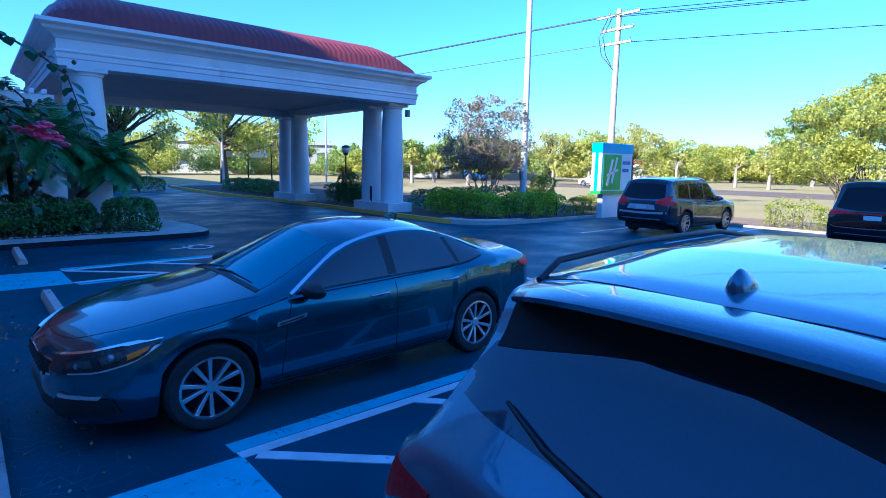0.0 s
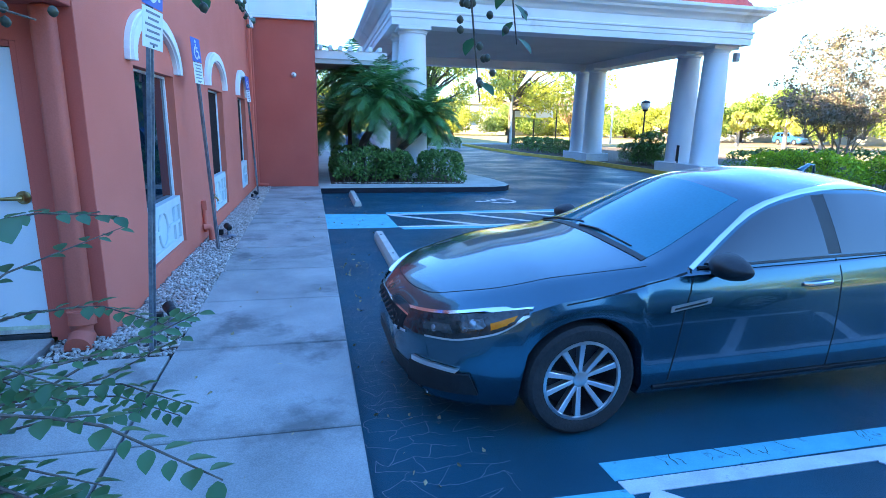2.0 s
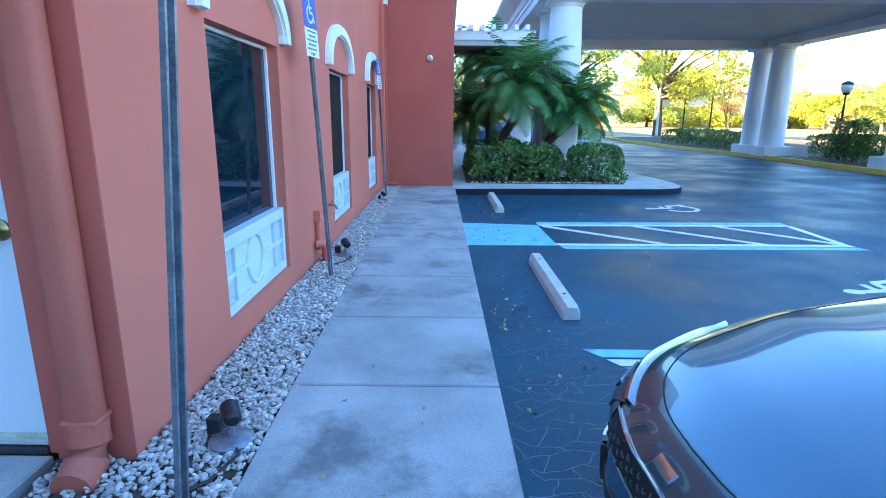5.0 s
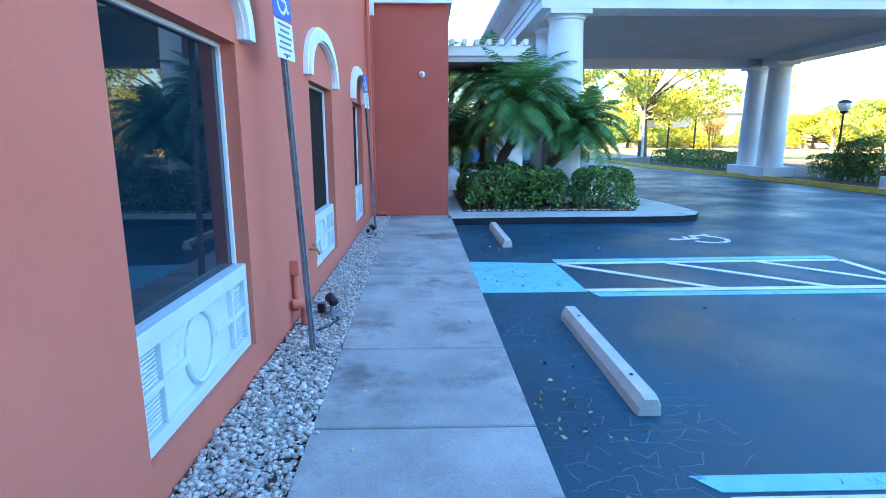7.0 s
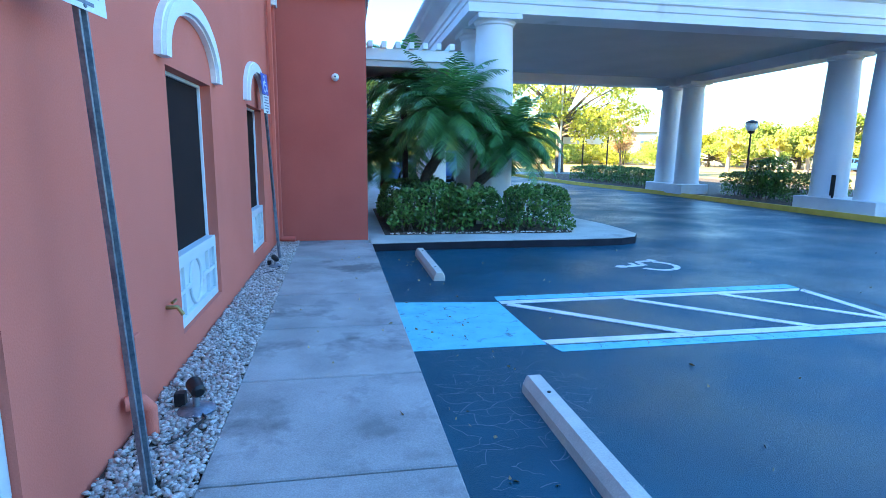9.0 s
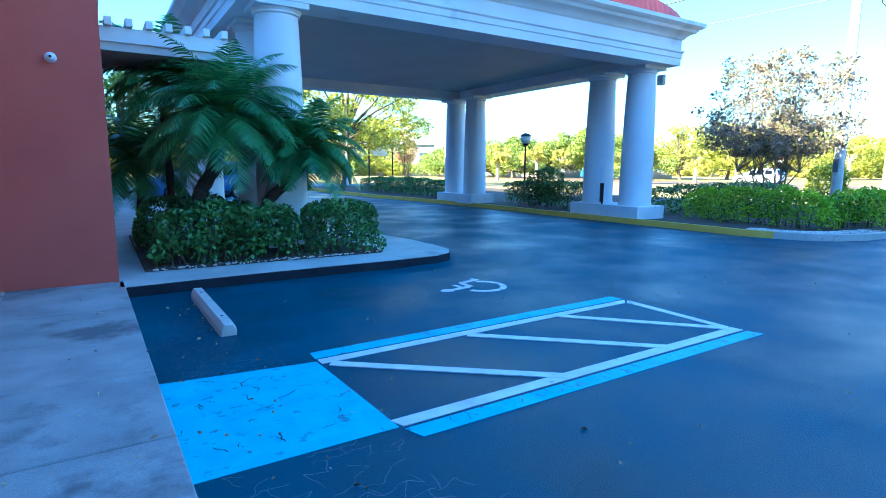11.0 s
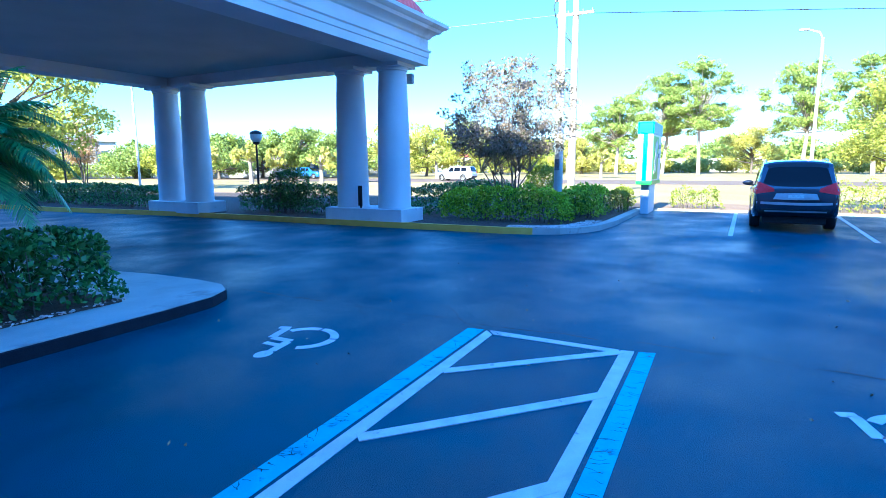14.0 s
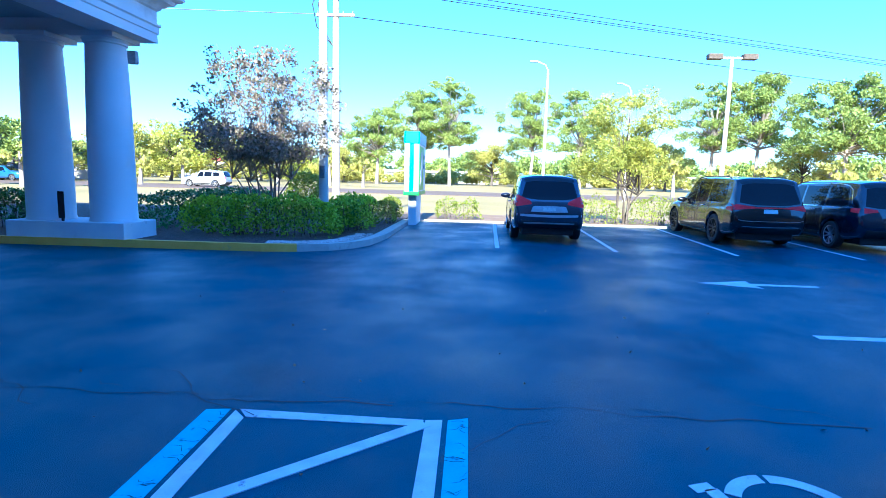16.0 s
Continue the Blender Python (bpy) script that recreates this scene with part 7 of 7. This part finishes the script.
# utilities along the wall
pipe = empty("pipe", "terracotta painted cleanout pipe at the wall foot", "pipe", m=pose(WX + .09, 9.02, SZ - .03))
part("riser", tube(bmesh.new(), [(-.07, -.06, .22), (0, -.03, .22), (.02, 0, .17), (.02, .0, -.02)], .04, 10), STUCCO, pipe, "", 50)
part("conduit", tube(bmesh.new(), [(-.06, .04, .14), (-.06, .04, .5)], .025, 8), STUCCO, pipe, "", 50)
part("cap", boxed(-.09, -.02, 0, .08, .44, .56, bevel=0.006), STUCCO, pipe)
bib = empty("hose_bib", "small brown hose tap on the wall", "tap", m=pose(WX, 9.75, .62))
part("spout", tube(bmesh.new(), [(-.02, 0, 0), (.07, 0, 0), (.1, 0, -.05)], .014, 8), BRASS, bib, "", 50)
part("tap_handle", tube(bmesh.new(), [(.05, -.04, .04), (.05, .04, .04)], .01, 8), BRASS, bib)
for x, y, s in ((-1.22, 9.25, 1.0), (-1.28, 13.35, .8), (-1.12, 5.72, 1.0)):
    fl = empty("ground_light", "black landscape floodlight on the pebbles", "lamp", group="ground lights", m=pose(x, y, SZ - .01))
    part("base", lathe(bmesh.new(), [(.1 * s, 0), (.105 * s, .018), (.09 * s, .03), (.02 * s, .036), (.018 * s, .1)], 20), STEEL, fl, "", 40)
    part("lamp_body", lathe(bmesh.new(), [(.025 * s, -.06), (.04 * s, -.045), (.045 * s, .05), (.03 * s, .06)], 16, pose(0, 0.02, .14 * s, -78, 0, 30)), BLACK_METAL, fl, "", 40)
    part("box", boxed(-.13 * s, -.07 * s, .03, .09, .02, .1 * s, bevel=0.005), BLACK_METAL, fl)
    part("cable", tube(bmesh.new(), [(0, 0, .02), (.08, -.12, .02), (.02, -.3, .015), (-.1, -.42, .01)], .008, 6), BLACK_METAL, fl)

# far buildings and fences
FARW = surf("far_pale_wall", (0.4, 0.38, 0.35), (0.52, 0.49, 0.45), 0.3, 0.85, bump=0)
FARR = surf("far_red_roof", (0.3, 0.06, 0.05), (0.4, 0.09, 0.07), 0.4, 0.8, bump=0)
FARB = surf("far_window", (0.05, 0.09, 0.14), (0.08, 0.13, 0.2), 0.5, 0.3, bump=0)


def far_house(x, y, w, d, h, rz, roof, label):
    b = empty("building", label, "building", m=pose(x, y, -0.03, 0, 0, rz))
    part("wall", boxed(-d / 2, d / 2, -w / 2, w / 2, 0, h), FARW, b)
    part("roof", prism(bmesh.new(), [(-d / 2 - .4, -w / 2 - .4), (d / 2 + .4, -w / 2 - .4), (d / 2 + .4, w / 2 + .4), (-d / 2 - .4, w / 2 + .4)], h, h + .6), roof, b)
    n = max(3, int(w / 4))
    for i in range(n):
        yy = -w / 2 + w * (i + .5) / n
        win = part("window", boxed(-d / 2 - .06, -d / 2 + .02, yy - .8, yy + .8, h * .3, h * .75), FARB, b)
        part("window_frame", boxed(-d / 2 - .09, -d / 2 - .03, yy - .85, yy + .85, h * .74, h * .78), FARW, win)


far_house(130, 75, 24, 10, 4.0, 25, FARR, "low pale building with a red roof on the horizon")
far_house(150, 20, 30, 10, 2.6, 8, FARW, "long low pale building behind the trees")
far_house(150, -32, 26, 10, 2.6, -10, FARW, "low pale building beyond the road")
far_house(72, 80, 34, 8, 4.2, 45, FARW, "long white shed behind the roadside trees")
far_house(45, 112, 30, 10, 6.0, 65, FARW, "white building far behind the oak")
bb = empty("fence_screen", "tall pale screen on posts beyond the lawn", "fence", m=pose(21, 54, 0))
for i in range(3):
    part("post", tube(bmesh.new(), [(-2.4 + 2.4 * i, 0, 0), (-2.4 + 2.4 * i, 0, 6.2)], .07, 6), BLACK_METAL, bb)
for i in range(2):
    part("panel", boxed(-2.2 + 2.4 * i, -.4 + 2.4 * i, -.03, .03, 2.6, 5.6), WHITE, bb)

# fallen leaves and litter
LITTER = surf("fallen_leaf", (0.28, 0.16, 0.06), (0.6, 0.48, 0.28), 30, 0.8, bump=0.1, rand=0.4)
lv = []
for i in range(230):
    k = RND.random()
    if k < .5:
        x, y, z = RND.uniform(.25, .9) ** 1, RND.uniform(3, 14.8), 0.006
    elif k < .85:
        x, y, z = RND.uniform(.9, 9), RND.uniform(5.5, 14.8), 0.006
    else:
        x, y, z = RND.uniform(-.95, .1), RND.uniform(3, 14.8), SZ + .004
    lv.append((x, y, z + lot_z(x) if x > .3 else z))
for i in range(26):
    lv.append((.42 + RND.gauss(0, .1), 7.75 + RND.gauss(0, .16), .012))
me = leaf_mesh("litter", np.array(lv), 0.038, 0.6)
for v in me.vertices:
    pass
thing("litter", me, LITTER, "scattered dry leaves and litter on the asphalt", "fallen leaves", kind="stuff")
# ---- pieces of the walk, last ----
def slab(pts, parent):
    bm = bmesh.new()
    k = len(pts)
    c = Vector((sum(p[0] for p in pts) / k, sum(p[1] for p in pts) / k))
    lo, mid, hi = [], [], []
    for x, y in pts:
        d = (c - Vector((x, y))).normalized()
        lo.append(bm.verts.new((x, y, SZ - 0.059)))
        mid.append(bm.verts.new((x, y, SZ - 0.008)))
        hi.append(bm.verts.new((x + d.x * 0.011, y + d.y * 0.011, SZ)))
    bm.faces.new(hi)
    for a, b in ((lo, mid), (mid, hi)):
        for i in range(k):
            bm.faces.new((a[i], a[(i + 1) % k], b[(i + 1) % k], b[i]))
    part("slab", bm, CONCRETE, parent)


JOINTS = [-8.2, -7.1, -6.0, -4.9, -3.8, -2.7, -1.6, -0.5, 0.6, 1.7, 2.8, 4.0, 5.2, 6.28, 7.37, 8.47, 9.62, 10.7, 11.82, 12.9, 14.0, 15.06, 15.46]
g = 0.009
for a, b in zip(JOINTS, JOINTS[1:]):
    slab([(walk_l(a) + g, a + g), (walk_x(a), a + g), (walk_x(b), b - g), (walk_l(b) + g, b - g)], walkbase)
    if b <= 5.21:
        slab([(-1.84, a + g), (walk_l(a) - g, a + g), (walk_l(min(b, 5.13)) - g, min(b, 5.13) - g), (-1.84, min(b, 5.13) - g)], walkbase)
    if b <= 4.1:
        slab([(-4.18, a + g), (-1.84 - 2 * g, a + g), (-1.84 - 2 * g, b - g), (-4.18, b - g)], walkbase)
slab([(-4.18, 4.0 + g), (-1.84 - 2 * g, 4.0 + g), (-1.88, 5.59), (-4.18, 5.59)], walkbase)

# ---- white pebbles along the wall ----
PEBBLE = surf("white_pebble", (0.3, 0.25, 0.22), (0.76, 0.69, 0.63), 18, 0.75, bump=0.2, bscale=120, rand=0.45, dist=0.003)
pr = random.Random(5)
base_peb = []
for k in range(6):
    bm = bmesh.new()
    bmesh.ops.create_icosphere(bm, subdivisions=1, radius=1)
    for v in bm.verts:
        v.co *= pr.uniform(0.8, 1.15)
        v.co = Vector((v.co.x * 1.25, v.co.y * 0.9, v.co.z * 0.62))
    base_peb.append(finish(bm, "pebble", 80))
    base_peb[-1].materials.append(PEBBLE)
co = [np.array([v.co[:] for v in me.vertices]) for me in base_peb]
fc = [np.array([p.vertices[:] for p in me.polygons]) for me in base_peb]
V, F, off, made = [], [], 0, 0
bed = bpy.data.objects["gravel_bed"]
for i in range(17000):
    y = pr.uniform(5.17, 15.44)
    x = pr.uniform(-1.488 if y > 5.58 else -1.82, walk_l(y) + (0.005 if pr.random() > 0.04 else 0.05))
    s = pr.uniform(0.008, 0.019) if i % 12 else pr.uniform(0.018, 0.028)
    z = SZ - 0.02 + s * 0.35 + (pr.uniform(0.0, 0.022) if i % 2 else 0)
    rot = Euler((pr.uniform(-.5, .5), pr.uniform(-.5, .5), pr.uniform(0, 6.28)))
    k = i % 6
    if made < 300 and 6.5 < y < 8.3 and i % 3 == 0:
        ob = new("pebble", base_peb[k])
        ob.parent = bed
        ob.matrix_basis = Matrix.LocRotScale((x, y, z + 0.006), rot, (s, s, s))
        made += 1
        continue
    R3 = np.array(rot.to_matrix())
    V.append(co[k] @ R3.T * s + np.array((x, y, z)))
    F.append(fc[k] + off)
    off += len(co[k])
me = bpy.data.meshes.new("pebbles")
me.from_pydata(np.concatenate(V).tolist(), [], np.concatenate(F).tolist())
me.shade_smooth()
thing("pebbles", me, PEBBLE, "strip of rounded white pebbles at the wall foot", "pebbles", kind="stuff")
# loose pale stones at the foot of hedges
V, F, off = [], [], 0
for i in range(1500):
    k = i % 6
    if i < 170:
        x, y, z = pr.uniform(0.4, 4.0), 15.98 + pr.gauss(0, .06), SZ + .03
    else:
        j = pr.randrange(6, len(ISLE) - 2)
        a, b = Vector(ISLE[j]), Vector(ISLE[j + 1])
        p = a.lerp(b, pr.random())
        d = (b - a).normalized()
        p = p + Vector((-d.y, d.x)) * pr.uniform(.36, .8)
        x, y, z = p.x, p.y, .2
    s = pr.uniform(0.01, 0.024)
    R3 = np.array(Euler((0, 0, pr.uniform(0, 6.28))).to_matrix())
    V.append(co[k] @ R3.T * s + np.array((x, y, z)))
    F.append(fc[k] + off)
    off += len(co[k])
me = bpy.data.meshes.new("pebbles")
me.from_pydata(np.concatenate(V).tolist(), [], np.concatenate(F).tolist())
thing("pebbles", me, PEBBLE, "loose pale stones along the bed edges", "pebbles", kind="stuff")
